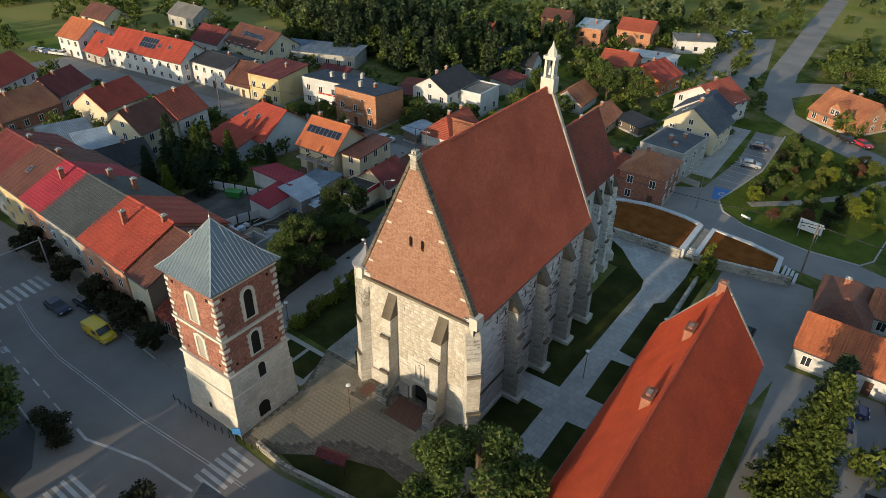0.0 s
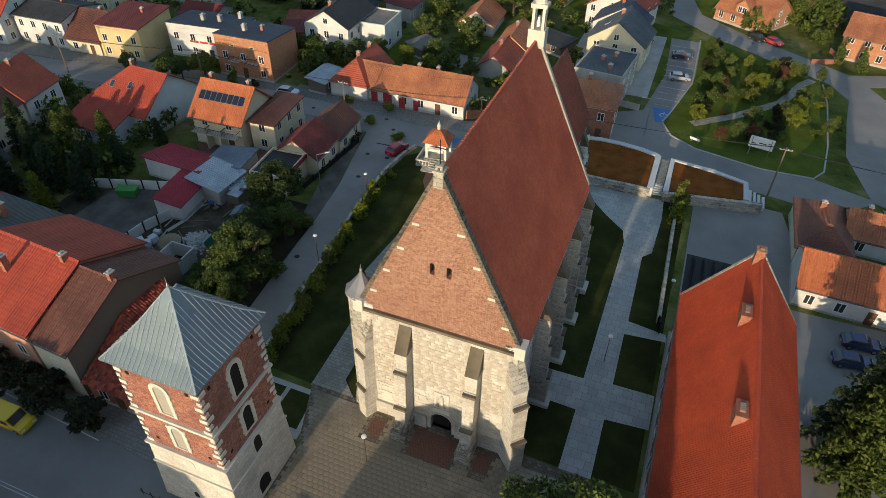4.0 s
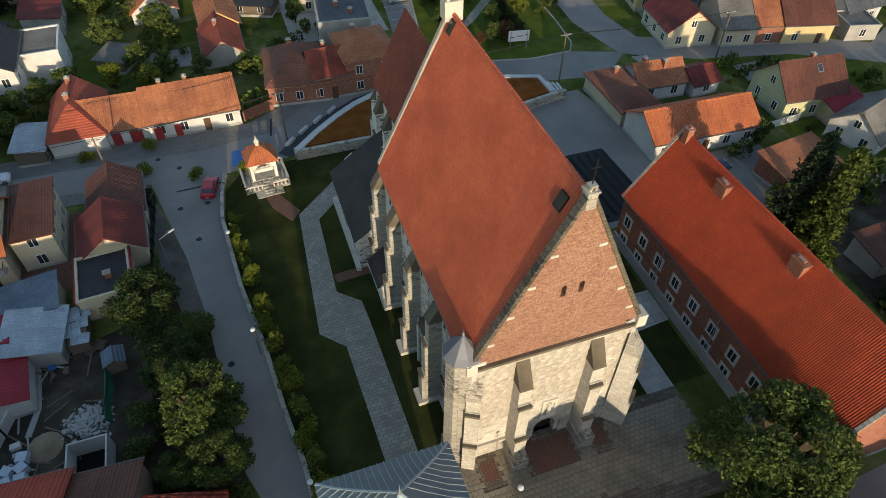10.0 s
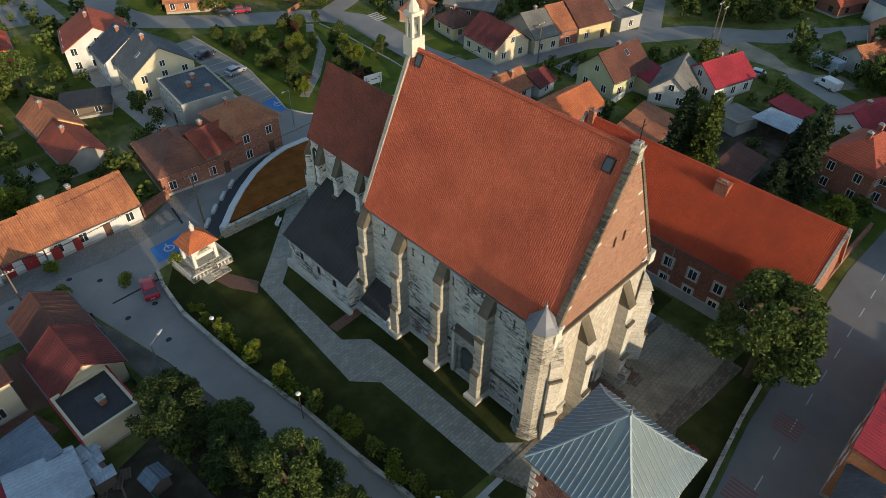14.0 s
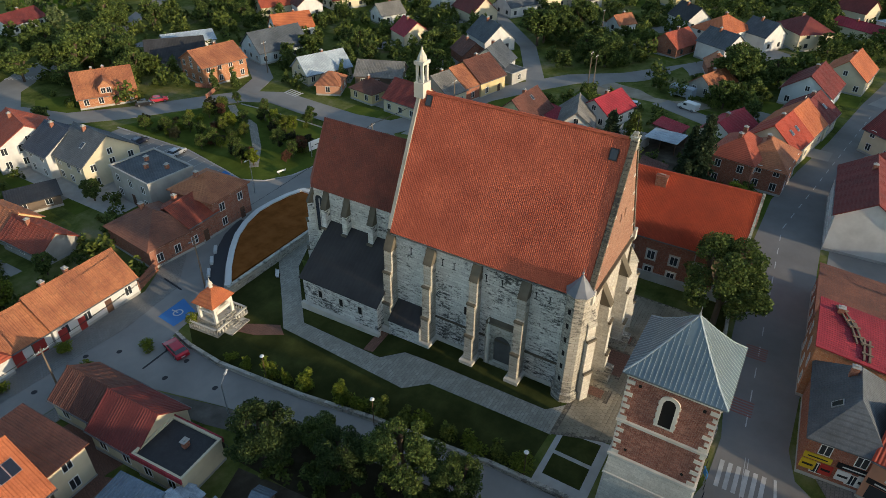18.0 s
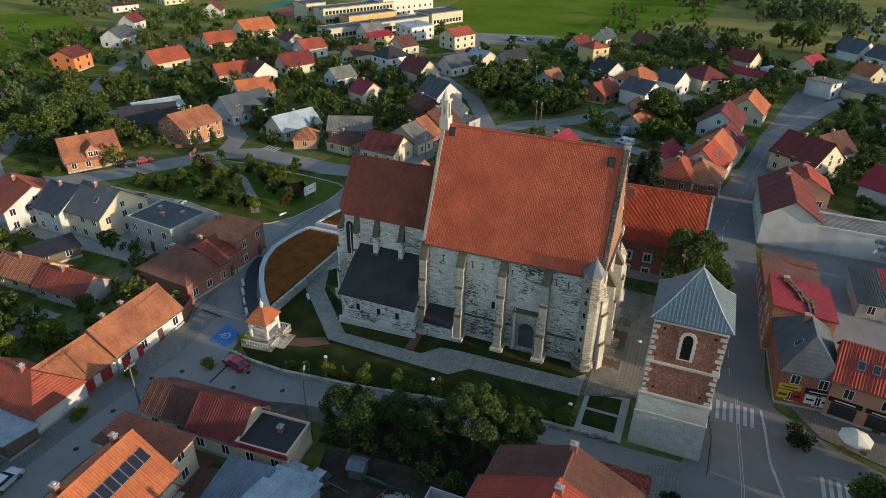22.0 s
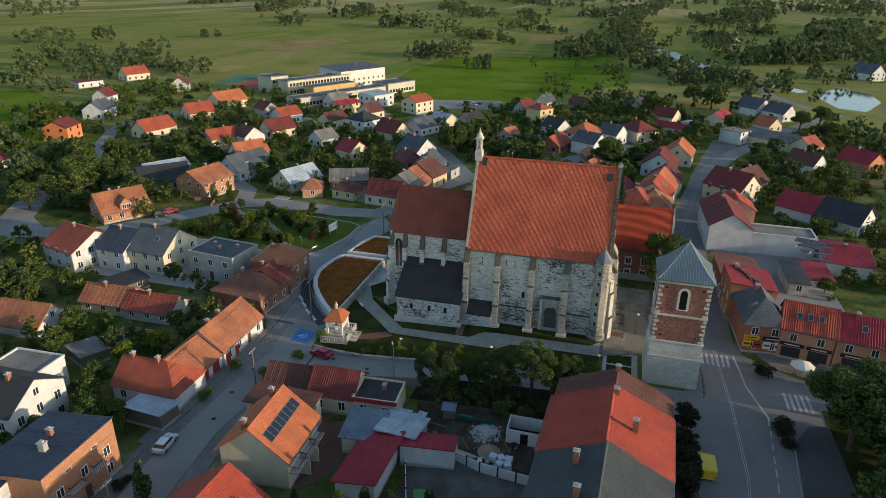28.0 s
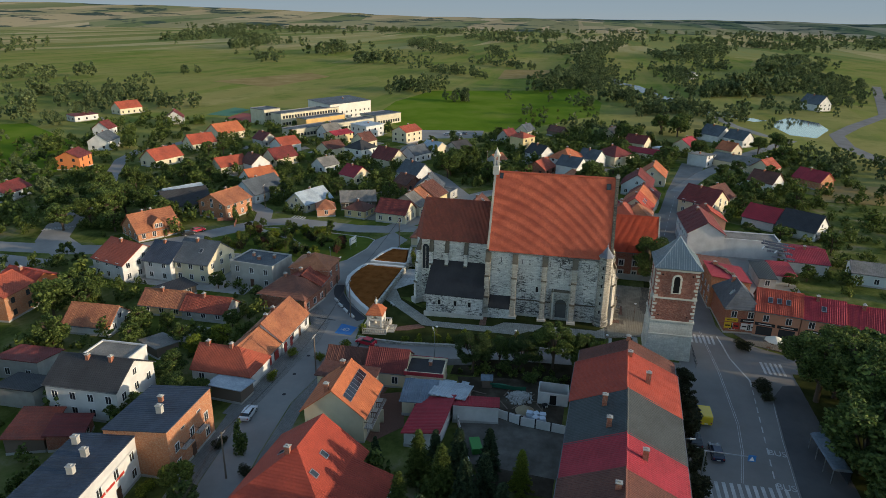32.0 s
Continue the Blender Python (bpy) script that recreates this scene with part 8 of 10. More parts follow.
def plant(kind, x, y, h, wide=1.0, leaf=None, label="", name="tree", category="tree", group="", seed=None):
    r = random.Random(seed if seed is not None else round(x * 13 + y * 7))
    bank = {"broad": BROAD, "dense": DENSE, "mid": MID, "conifer": CONI, "small_conifer": CONI_S, "bush": BUSH, "column": COLUMN}[kind]
    leaf = leaf or LEAF
    i = r.randrange(len(bank))
    key = (kind, i, leaf.name)
    if key not in SHARED:
        src = bank[i]
        crown, trunk = src if isinstance(src, tuple) else (src, None)
        crown = crown.copy()
        crown.materials.clear()
        crown.materials.append(leaf)
        SHARED[key] = (crown, trunk)
    crown, trunk = SHARED[key]
    t = thing(name, label or "leafy green tree with an uneven crown", category, Matrix.Translation((x, y, zg(y))) @ Matrix.Rotation(r.uniform(0, 6.28), 4, "Z"), group)
    sc = Matrix.Diagonal((h * wide, h * wide, h, 1))
    part("crown", crown, leaf, t, "", sc)
    if trunk is not None:
        part("trunk", trunk, BARK, t, "", sc)
    return t


ROAD_POLYS = []
for o in scene.objects:
    if o.type == "MESH" and o.name.startswith("road") and not o.name.startswith("road_m"):
        for f in o.data.polygons:
            if f.normal.z > 0.9:
                ROAD_POLYS.append([(o.data.vertices[i].co.x, o.data.vertices[i].co.y) for i in f.vertices])


def on_road(x, y):
    for poly in ROAD_POLYS:
        hit = False
        for i in range(len(poly)):
            (xa, ya), (xb, yb) = poly[i - 1], poly[i]
            if (ya > y) != (yb > y) and x < (xb - xa) * (y - ya) / (yb - ya) + xa:
                hit = not hit
        if hit:
            return True
    return False


plant("broad", -16.3, 31.5, 14.2, 1.12, LEAF, "large spreading lime tree before the manor")
plant("broad", -12.6, 29.9, 9.5, 1.0, LEAF, "second lime tree beside the large one")
for x, y, h, w, lf in ((-65.2, 67.4, 9.0, 1.15, SHADED_LEAF), (-60.4, 53.0, 10.0, 1.0, LEAF), (-62.8, 58.8, 7.4, 1.15, SHADED_LEAF), (-61.4, 63.0, 6.0, 1.1, LEAF), (-59.4, 47.4, 7.6, 1.0, LEAF), (-63.2, 48.0, 5.6, 1.1, LEAF)):
    plant("broad", x, y, h, w, lf, "dense walnut tree beside the lane")
for x, y, h in ((-58.9, 56.5, 2.4), (-60.6, 66.4, 2.4), (-66.8, 56.2, 2.4), (-67.0, 52.8, 2.4), (-64.4, 62.0, 2.6), (-58.8, 44.6, 3.0)):
    plant("bush", x, y, h, 1.3, LEAF, "dark wild shrub under the walnut trees", "shrub", "shrub", "lane shrubs")
for x, y in ((-64.8, 103.6), (-73.7, 103.7), (-59.4, 94.6), (-66, 97.2)):
    plant("bush", x, y, 2.0, 1.2, LIME, "round green shrub on the street verge", "shrub", "shrub", "verge shrubs")
for x, y, h, lf, w in ((6.6, 56.0, 18.0, NEEDLE, 1.05), (6.6, 52.4, 18.6, NEEDLE_Y, 1.0), (20.2, 42.6, 15.6, NEEDLE, 1.1), (13.6, 43.9, 9.2, NEEDLE, 1.35), (22.4, 45.0, 12.0, NEEDLE, 1.1)):
    plant("conifer", x, y, h, w, lf, "tall dark spruce in the yard")
for x, y, h, lf in ((-96.8, 69.7, 9, NEEDLE_Y), (-93.6, 68, 7, NEEDLE), (-95.5, 64.2, 9, NEEDLE), (-93.2, 60.2, 8, NEEDLE), (-95.6, 55.4, 7, LIME), (-100.7, 65.6, 10, NEEDLE_Y), (-98.6, 60, 8, NEEDLE), (-103, 62, 10, NEEDLE), (-104.6, 70.4, 8, NEEDLE_Y), (-110.6, 66.1, 10, NEEDLE), (-104, 57, 8, NEEDLE), (-94, 77, 5, NEEDLE)):
    plant("conifer", x, y, h, 1.3, lf, "dark spruce in a back garden", group="garden spruces")
# row closed up with added trees, sized to shade road and terrace fronts
for i, (x, y, h) in enumerate(((-61.0, 7.6, 14.5), (-59.0, 4.0, 14), (-64.5, 3.5, 15), (-54.5, -3, 12), (-69, 2, 14), (-80.3, 7.2, 12), (-74.5, 4.5, 12), (-86, 5.5, 12), (-50, -9, 10), (-92, 6, 12), (-98, 4, 12), (-104, 6, 12), (-110, 4, 12), (-116, 6, 12), (-71, -4, 13), (-83, -3, 13), (-95, -5, 13), (-122, 5, 12), (-129, 6, 12), (-107, -5, 13), (-135, 4, 12))):
    plant("broad" if i < 3 else "dense", x, y, h, 1.25, LEAF, "large leafy lime tree of the square rows, some added to cast shade", group="square trees")
# unseen rows added behind to block the low sun from the road
for x, y, h in ((-63, -13, 14), (-69, -15, 14), (-75, -12, 14), (-81, -14, 13), (-87, -12, 14), (-93, -14, 13), (-66, -20, 15), (-78, -20, 15), (-90, -21, 15)):
    plant("dense", x, y, h, 1.3, LEAF, "large leafy lime tree of the square rows, some added to cast shade", group="square trees")
for x, y, h in ((-68.8, 30.8, 4.2), (-76.7, 31.0, 4.4), (-62.8, 30.2, 4.0), (-72.6, 30.9, 4.2), (-98, 32.2, 4.4), (-86, 31.6, 4.2), (-92, 31.8, 4.0)):
    plant("mid", x, y, h * 1.1, 1.35, DARK_LEAF, "round clipped pavement tree", group="pavement trees")
for x, y, h, w in ((-60.4, 15.8, 2.2, 1.7), (-57.8, 15.5, 1.7, 1.7), (-62.4, 15.6, 1.6, 1.6), (-44.2, 15.6, 2.4, 1.6), (-41.9, 16.4, 1.6, 1.6)):
    plant("bush", x, y, h, w, DARK_LEAF, "low dark bush in a traffic island", "shrub", "shrub", "island bushes")
for x, y, h, w, kind in ((-55.2, 83.4, 1.5, 0.75, "bush"), (-55.4, 80.4, 2.2, 0.9, "column"), (-55.0, 76.8, 3.0, 1.0, "column"), (-54.9, 74.2, 2.4, 0.8, "column"), (-54.3, 71.4, 3.2, 1.0, "column"), (-53.9, 66.4, 3.1, 1.0, "column"), (-53.7, 64.0, 2.2, 0.8, "bush"), (-53.3, 60.9, 3.2, 0.9, "column"), (-52.9, 57.8, 2.8, 1.0, "column"),
                         (-52.6, 55.4, 2.4, 0.8, "bush"), (-52.3, 52.6, 3.0, 0.9, "column"), (-52.0, 49.6, 2.3, 0.9, "bush"), (-51.8, 46.6, 3.0, 0.9, "column"), (-51.5, 44.0, 2.2, 0.9, "bush")):
    plant(kind, x, y, 1.15 * h, 1.3 * w, LIME if y > 62 or kind == "bush" else LEAF_Y, "upright yellow-green shrub along the churchyard wall", "shrub", "shrub", "churchyard shrubs")
plant("dense", -105.0, 102.6, 5.2, 1.25, LEAF_Y, "round yellow-green tree before the apartment house")
plant("bush", -105.9, 107.0, 2.4, 1.1, LIME, "spiky yellow-green plant before the white house", "shrub", "shrub")
for x, y, h, w in ((-94.6, 102.9, 1.3, 1.7), (-93.2, 102.4, 1.1, 1.6), (-99.6, 94.8, 1.9, 1.6), (-66.2, 90.2, 1.7, 1.4), (-66.4, 92.4, 1.5, 1.5)):
    plant("bush", x, y, h, w, DARK_LEAF, "low dark shrub beside the street", "shrub", "shrub", "street shrubs")
for x, y, h in ((-92.0, 122.4, 4.2), (-90.0, 119.4, 4.8), (-94.6, 118.6, 3.8), (-84.4, 112.8, 4.4), (-86.6, 110.6, 3.6), (-84.0, 117.8, 5.0), (-80.2, 120.6, 5.4), (-76.4, 122.2, 5.2)):
    plant("mid", x, y, h, 1.3, LEAF, "leafy dark garden tree behind the street houses", group="garden trees")
plant("mid", 16.6, 35.2, 6.0, 1.1, LIME, "light green broad tree beside the brick wall")
plant("bush", -52.7, 93.2, 2.4, 0.9, LIME, "round green shrub beside the shrine", "shrub", "shrub")
plant("column", -12.6, 92.5, 5.5, 1.0, LEAF_Y, "tall yellow-green shrub by the yard wall", "shrub", "shrub")
plant("column", -12.6, 89.0, 4.0, 1.2, LIME, "yellow-green shrub by the yard wall", "shrub", "shrub")
prng = random.Random(11)
for i in range(125):
    x, y = prng.uniform(-13, 11), prng.uniform(116, 156)
    if y > 156 - (x + 13) * 0.35 or abs(x - (y - 127) * 0.75 + 4) < 2.2 or (x > 4 and y < 120):
        continue
    lf = prng.choice((LEAF, LEAF, DARK_LEAF, DARK_LEAF, LEAF_R, LEAF_Y, LEAF, LIME))
    if prng.random() < 0.55:
        plant("mid", x, y, prng.uniform(2.6, 4.8), 0.85, lf, "small ornamental tree in the park", group="park trees")
    else:
        plant("bush", x, y, prng.uniform(1.2, 2.4), 1.2, lf, "low leafy park shrub", "shrub", "shrub", "park shrubs")
for x, y, h, k in ((-54.5, 164, 9, 0), (-50.3, 161.5, 8, 0), (-73.4, 151.5, 8, 0), (-70.6, 135.6, 7, 0), (-69.8, 122.4, 5, 1), (-64.1, 119.7, 5, 1), (-91.5, 134, 6, 0), (-66, 128, 5, 0), (-60, 135, 4, 0), (-56, 122, 4.5, 0), (-108, 99.6, 5, 0), (-112, 98.8, 4, 0), (-120, 98.4, 4, 0), (-86.5, 115.1, 6, 0), (-84, 112, 5, 0), (-62.1, 161.6, 10, 0), (-44, 122, 5, 0), (-38, 136, 5, 0), (1.5, 198.0, 12, 0), (6.5, 199.6, 11, 0), (7.0, 183.1, 9, 0), (12, 200, 10, 0), (17, 205, 10, 0), (43.5, 221.4, 9, 0), (96.1, 105.6, 11, 0), (86, 82.5, 9, 0), (81.4, 46.2, 11, 0), (121.7, 103.5, 9, 0), (73.5, 205, 8, 0), (31.2, 226, 12, 0), (60, 150, 7, 0), (52, 140, 7, 0), (55, 120, 7, 0), (27, 46, 4, 0), (20, 76, 4, 0)):
    plant("mid", x, y, h, 1.1, LIME if k else LEAF, "leafy garden tree between houses", group="garden trees")
for x, y in ((13.2, 159.9), (17.2, 156.9), (-95, 98.5), (36, 137)):
    plant("column", x, y, 6.2, 0.75, LEAF, "slim columnar evergreen in a garden", "shrub", "shrub", "columnar evergreens")
# full grown trees that stand out between the houses of the town
for x, y, h, w in ((-1, 203, 10, 1.3), (4, 217, 11, 1.2), (9.5, 205, 12, 1.2), (-6, 190, 7, 1.4), (11, 191.5, 10, 1.1), (5, 184, 7, 1.2), (-9, 206, 9, 1.4), (14, 214, 9, 1.2), (43, 219, 8, 1.1), (40, 232, 8, 1.3), (34, 224, 7, 1.3), (62, 199, 7, 1.2), (65, 211, 8, 1.2), (53, 205, 6, 1.4), (109, 220, 8, 1.1), (101, 223, 8, 1.2), (92, 106, 12, 1.25), (105, 105, 11, 1.2), (115, 101, 10, 1.2), (99, 99, 9, 1.2), (82, 81, 9, 1.3),
                   (86, 88, 8, 1.2), (80, 47, 12, 1.2), (65, 46.4, 7.5, 1.2), (89, 37.5, 8, 1.2), (178, 27, 12, 1.3), (189, 30, 11, 1.2), (215, 0, 13, 1.2), (224, 8, 12, 1.2), (232, -4, 12, 1.2), (145, 14, 8, 1.2), (137, 12, 9, 1.2), (158, -3, 9, 1.2), (157, 115, 7, 1.3), (125, 29, 7, 1.2), (151, 41, 6, 1.2), (84, -12, 8, 1.2), (92, -4, 8, 1.2), (74, -14, 7, 1.3), (66, -22, 8, 1.2), (112, -6, 7, 1.2), (122, -14, 7, 1.2), (176, -34, 9, 1.2), (185, -44, 10, 1.2), (152, -40, 9, 1.3), (60, -4, 6, 1.3), (37, -1, 4, 1.4), (35, -12, 4, 1.4), (52, -5, 5, 1.3), (29, 0, 5, 1.3), (28, -8, 6, 1.3), (-1, -7.5, 5, 1.2), (-6, -2, 4, 1.2), (22, -20, 7, 1.3), (-58, 158, 9, 1.2), (-62, 140, 6, 1.3)):
    plant("dense" if h > 8.5 else "mid", x, y, h, w, LEAF, "broad dark leafy tree between town houses", group="town trees")


def mass(name, label, category, leaf, items):
    """Many trees or bushes joined into one object: each item is a crown mesh, its place, height, width and turn."""
    cache, out = {}, []
    for me, x, y, h, wide, turn in items:
        if me.name not in cache:
            co = np.empty(len(me.vertices) * 3)
            me.vertices.foreach_get("co", co)
            cache[me.name] = co.reshape(-1, 3)
        p = cache[me.name]
        c, q = math.cos(turn), math.sin(turn)
        out.append(np.stack([x + h * wide * (p[:, 0] * c - p[:, 1] * q), y + h * wide * (p[:, 0] * q + p[:, 1] * c), zg(y) + h * p[:, 2]], 1))
    v = np.concatenate(out)
    n = len(v) // 4
    me = bpy.data.meshes.new(name)
    me.vertices.add(4 * n)
    me.vertices.foreach_set("co", v.ravel())
    me.loops.add(4 * n)
    me.loops.foreach_set("vertex_index", np.arange(4 * n, dtype=np.int32))
    me.polygons.add(n)
    me.polygons.foreach_set("loop_start", np.arange(0, 4 * n, 4, dtype=np.int32))
    me.update(calc_edges=True)
    me.materials.append(leaf)
    return tagged(new(name, me), label, category, "", "stuff")


# dense plantation behind the street: young spruces with broad trees between
SPRUCE_M = make_conifer(23, 800, 0.05, 0.24)[0]
BROAD_M = make_broad(71, 1500, 0.044, 26, 0.85, 0.12)[0]
items_n, items_b = [], []
for i in range(190):
    x, y = prng.uniform(-165, -84), prng.uniform(141, 190)
    if x > -98 and y < 155:
        continue
    if prng.random() < 0.68:
        items_n.append((SPRUCE_M, x, y, prng.uniform(7, 13), 1.15, prng.uniform(0, 6.28)))
    else:
        items_b.append((BROAD_M, x, y, prng.uniform(6, 11), 1.2, prng.uniform(0, 6.28)))
mass("spruce_plantation", "close plantation of dark young spruces", "trees", NEEDLE, items_n)
homes = [(o.location.x, o.location.y) for o in scene.objects if o.type == "EMPTY" and o.name.split(".")[0] in ("house", "shed", "barn", "garage", "workshop")]
for i in range(640):
    a, r = prng.uniform(-1.1, 2.2), prng.uniform(60, 240)
    x, y = 10 + r * math.cos(a), 95 + r * math.sin(a)
    if any((u - x) ** 2 + (v - y) ** 2 < 72 for u, v in homes):
        continue
    if abs(y - 15 + (x - 80) * 0.25) < 7 or (x > 200 and y > 80) or (-17 < x < 22 and 100 < y < 165) or (x < 16 and 20 < y < 100):
        continue
    if any(on_road(x + u, y + v) for u, v in ((0, 0), (2.4, 0), (-2.4, 0), (0, 2.4), (0, -2.4))):
        continue
    items_b.append((BROAD_M, x, y, prng.uniform(3.0, 7.5), 1.15, prng.uniform(0, 6.28)))
mass("garden_trees", "leafy fruit and garden trees between the houses", "trees", LEAF, items_b)


def woods():
    """Tree belts and copses over the meadows, fine near the town and coarser far out."""
    q = random.Random(77)
    near = [make_broad(200 + k, 460, 0.07, 14, 0.95, 0.0)[0] for k in range(4)]
    far = [make_broad(210 + k, 110, 0.115, 9, 0.95, 0.0)[0] for k in range(4)]
    spots = []
    belts = ((413, 224, 383, 174, 6, 10, 10, 16), (763, 378, 720, 330, 12, 30, 12, 18), (885, 624, 700, 480, 14, 30, 9, 15), (303, 460, 250, 330, 10, 40, 8, 13), (433, 661, 250, 420, 14, 30, 8, 13),
             (579, 90, 349, 5, 11, 110, 8, 15), (349, 5, 250, -40, 8, 26, 7, 12), (518, 41, 900, 60, 14, 150, 8, 15), (900, 60, 1300, 20, 12, 80, 10, 15), (300, -60, 420, -150, 14, 60, 6, 12), (420, -150, 640, -200, 18, 90, 8, 15), (1034, -270, 600, -160, 24, 130, 11, 17),
             (1403, -194, 1000, -120, 30, 130, 12, 20), (1629, -21, 1100, 120, 26, 140, 12, 18), (1000, 300, 1500, 500, 20, 120, 10, 17), (1200, 700, 2200, 1500, 40, 180, 12, 22), (1900, -100, 2600, 900, 70, 220, 14, 24), (640, 250, 560, 160, 10, 30, 8, 13), (700, 120, 820, 220, 9, 40, 7, 12), (860, 180, 1250, 260, 10, 60, 8, 14), (480, -60, 760, -40, 16, 110, 6, 13), (760, -110, 1150, -60, 14, 80, 9, 15),
             (2000, -900, 1600, -400, 60, 170, 14, 24), (150, -60, 100, -140, 12, 40, 5, 10), (120, -50, 170, -80, 8, 30, 4, 8), (60, 300, 160, 520, 12, 40, 7, 12), (0, 330, -250, 300, 18, 80, 8, 13), (-62, 240, -46, 420, 4, 20, 3, 5), (10, 240, 80, 300, 8, 16, 5, 8),
             (-250, 190, -150, 190, 14, 80, 7, 12), (-60, 260, -160, 200, 12, 50, 6, 11), (640, 250, 1000, 420, 16, 40, 8, 13), (230, 60, 190, 30, 12, 26, 5, 9), (2600, 1500, 3100, -800, 90, 240, 16, 26), (300, 20, 330, -30, 10, 26, 8, 13), (1500, 150, 1900, 420, 26, 90, 12, 18), (1400, -420, 2000, -250, 30, 110, 12, 20),
             (160, 390, 300, 505, 9, 22, 9, 15), (235, 388, 372, 458, 9, 24, 9, 15), (150, 362, 240, 390, 9, 26, 6, 10), (376, 612, 440, 560, 12, 9, 12, 17), (474, 492, 516, 486, 6, 9, 8, 11), (1000, 715, 1170, 750, 16, 30, 14, 22), (900, 500, 1030, 488, 14, 34, 16, 24), (1240, 1050, 1430, 1030, 20, 34, 14, 22), (1560, 1200, 1700, 1150, 24, 26, 14, 20), (404, 192, 438, 188, 6, 8, 13, 18), (358, 160, 342, 136, 5, 9, 9, 13),
             (432, 92, 496, 82, 8, 16, 13, 18), (368, 70, 334, 50, 6, 11, 7, 10), (446, -74, 510, -110, 12, 44, 13, 21), (800, -215, 700, -160, 16, 40, 12, 20), (430, -44, 470, -70, 8, 20, 10, 15), (2200, -400, 2700, -1200, 80, 150, 16, 26), (2100, 900, 2900, 2000, 90, 160, 16, 26), (700, 900, 1500, 2200, 60, 120, 14, 22))
    for x0, y0, x1, y1, w, n, h0, h1 in belts:
        for _ in range(int(n * 0.8)):
            k = q.random()
            spots.append((x0 + (x1 - x0) * k + q.gauss(0, w), y0 + (y1 - y0) * k + q.gauss(0, w), q.uniform(h0, h1)))
    for k in range(9):
        spots.append((345 - 7.5 * k, -17 - 4.0 * k + q.uniform(-2, 2), q.uniform(9, 12)))
    for x, y, h in ((371, 216, 14), (513, 39, 17), (254, -57, 9), (286, -84, 11), (263, -87, 11), (290, -90, 10), (295, 113, 9), (299, 110, 8), (286, 93, 8), (291, 90, 8), (374, 115, 9), (376.6, 610, 15), (1100, 905, 16)):
        spots.append((x, y, h))
    spots = [t for t in spots if not (205 < t[0] < 330 and 95 < t[1] < 195) and not on_road(t[0], t[1]) and not (225 < t[0] < 330 and -102 < t[1] < -62)]
    rows_n = [(near[i % 4], x, y, h, q.uniform(0.75, 1.15), q.uniform(0, 6.28)) for i, (x, y, h) in enumerate(spots) if math.hypot(x, y) < 720]
    rows_f = [(far[i % 4], x, y, h, q.uniform(0.85, 1.35), q.uniform(0, 6.28)) for i, (x, y, h) in enumerate(spots) if math.hypot(x, y) >= 720]
    mass("near_woods", "leafy tree belts and copses round the town", "woods", FAR_LEAF, rows_n)
    mass("far_woods", "dark green tree belts and copses across the meadows", "woods", FAR_LEAF, rows_f)


woods()


def garden_growth():
    """Hedges, vegetable rows and wild shrubs between the houses, too many to count."""
    q = np.random.default_rng(9)
    solid = [(o.location.x, o.location.y) for o in scene.objects if o.type == "EMPTY" and o.name.split(".")[0] in ("house", "shed", "barn", "garage", "workshop", "manor_house", "car", "van")]
    proto = []
    for s in range(5):
        g = np.random.default_rng(300 + s)
        blobs = [(g.uniform(-0.4, 0.4), g.uniform(-0.4, 0.4), g.uniform(0.2, 0.75), g.uniform(0.18, 0.34), 0.9) for _ in range(8)]
        proto.append(crown_points(g, 130, blobs))
    zones = ((-98, 104, -44, 160, 210, 1.2, 4.5), (-205, 112, -95, 135, 120, 1.5, 5), (-150, 44, -92, 98, 150, 1.5, 5.5), (-66, 46, -61, 92, 50, 1.0, 3.0), (10, 28, 60, 66, 110, 1.2, 5), (14, 62, 60, 100, 90, 1.0, 3.6), (24, 112, 110, 200, 420, 1.4, 6), (60, 20, 200, 110, 420, 1.4, 6.5),
             (40, -60, 190, 20, 330, 1.4, 6.5), (-25, 168, 60, 250, 260, 2, 7), (60, 190, 200, 330, 330, 1.5, 7), (-45, 120, -24, 165, 40, 1.0, 3), (-10, -40, 40, -2, 80, 1.5, 5), (-95, 170, -35, 240, 160, 1.5, 6), (-150, 180, -60, 260, 160, 2, 8), (-260, 60, -160, 95, 60, 2, 6), (-320, 112, -175, 200, 220, 2.5, 8), (205, 40, 330, 95, 60, 1.5, 4))
    pts, size = [], []
    for x0, y0, x1, y1, n, h0, h1 in zones:
        for _ in range(n):
            x, y = q.uniform(x0, x1), q.uniform(y0, y1)
            if any((x - a) ** 2 + (y - b) ** 2 < 42 for a, b in solid) or any(on_road(x + a, y + b) for a, b in ((0, 0), (3.2, 0), (-3.2, 0), (0, 3.2), (0, -3.2))) or (-11.5 < x < 0.5 and 28 < y < 98):
                continue
            h = h0 + (h1 - h0) * q.random() ** 1.8
            p = proto[int(q.integers(5))] * np.array([h * 0.85, h * 0.85, h]) * q.uniform(0.85, 1.15) + np.array([x, y, zg(y) - 0.1])
            pts.append(p)
            size.append(np.full(len(p), 0.10 * h + 0.05))
    me = leaf_mesh(np.concatenate(pts), np.concatenate(size)[:, None], q, "growth")
    me.materials.append(foliage("garden_growth", (0.026, 0.04, 0.010), (0.075, 0.105, 0.022), (0.18, 0.20, 0.045)))
    tagged(new("garden_growth", me), "dense garden shrubs and fruit bushes between houses", "shrubs", "", "stuff")


garden_growth()


# ---- shrine beside the lane ----
WHITE = plaster("white_limewash", (0.74, 0.71, 0.64), 0.2)
SZ = zg(90.8)
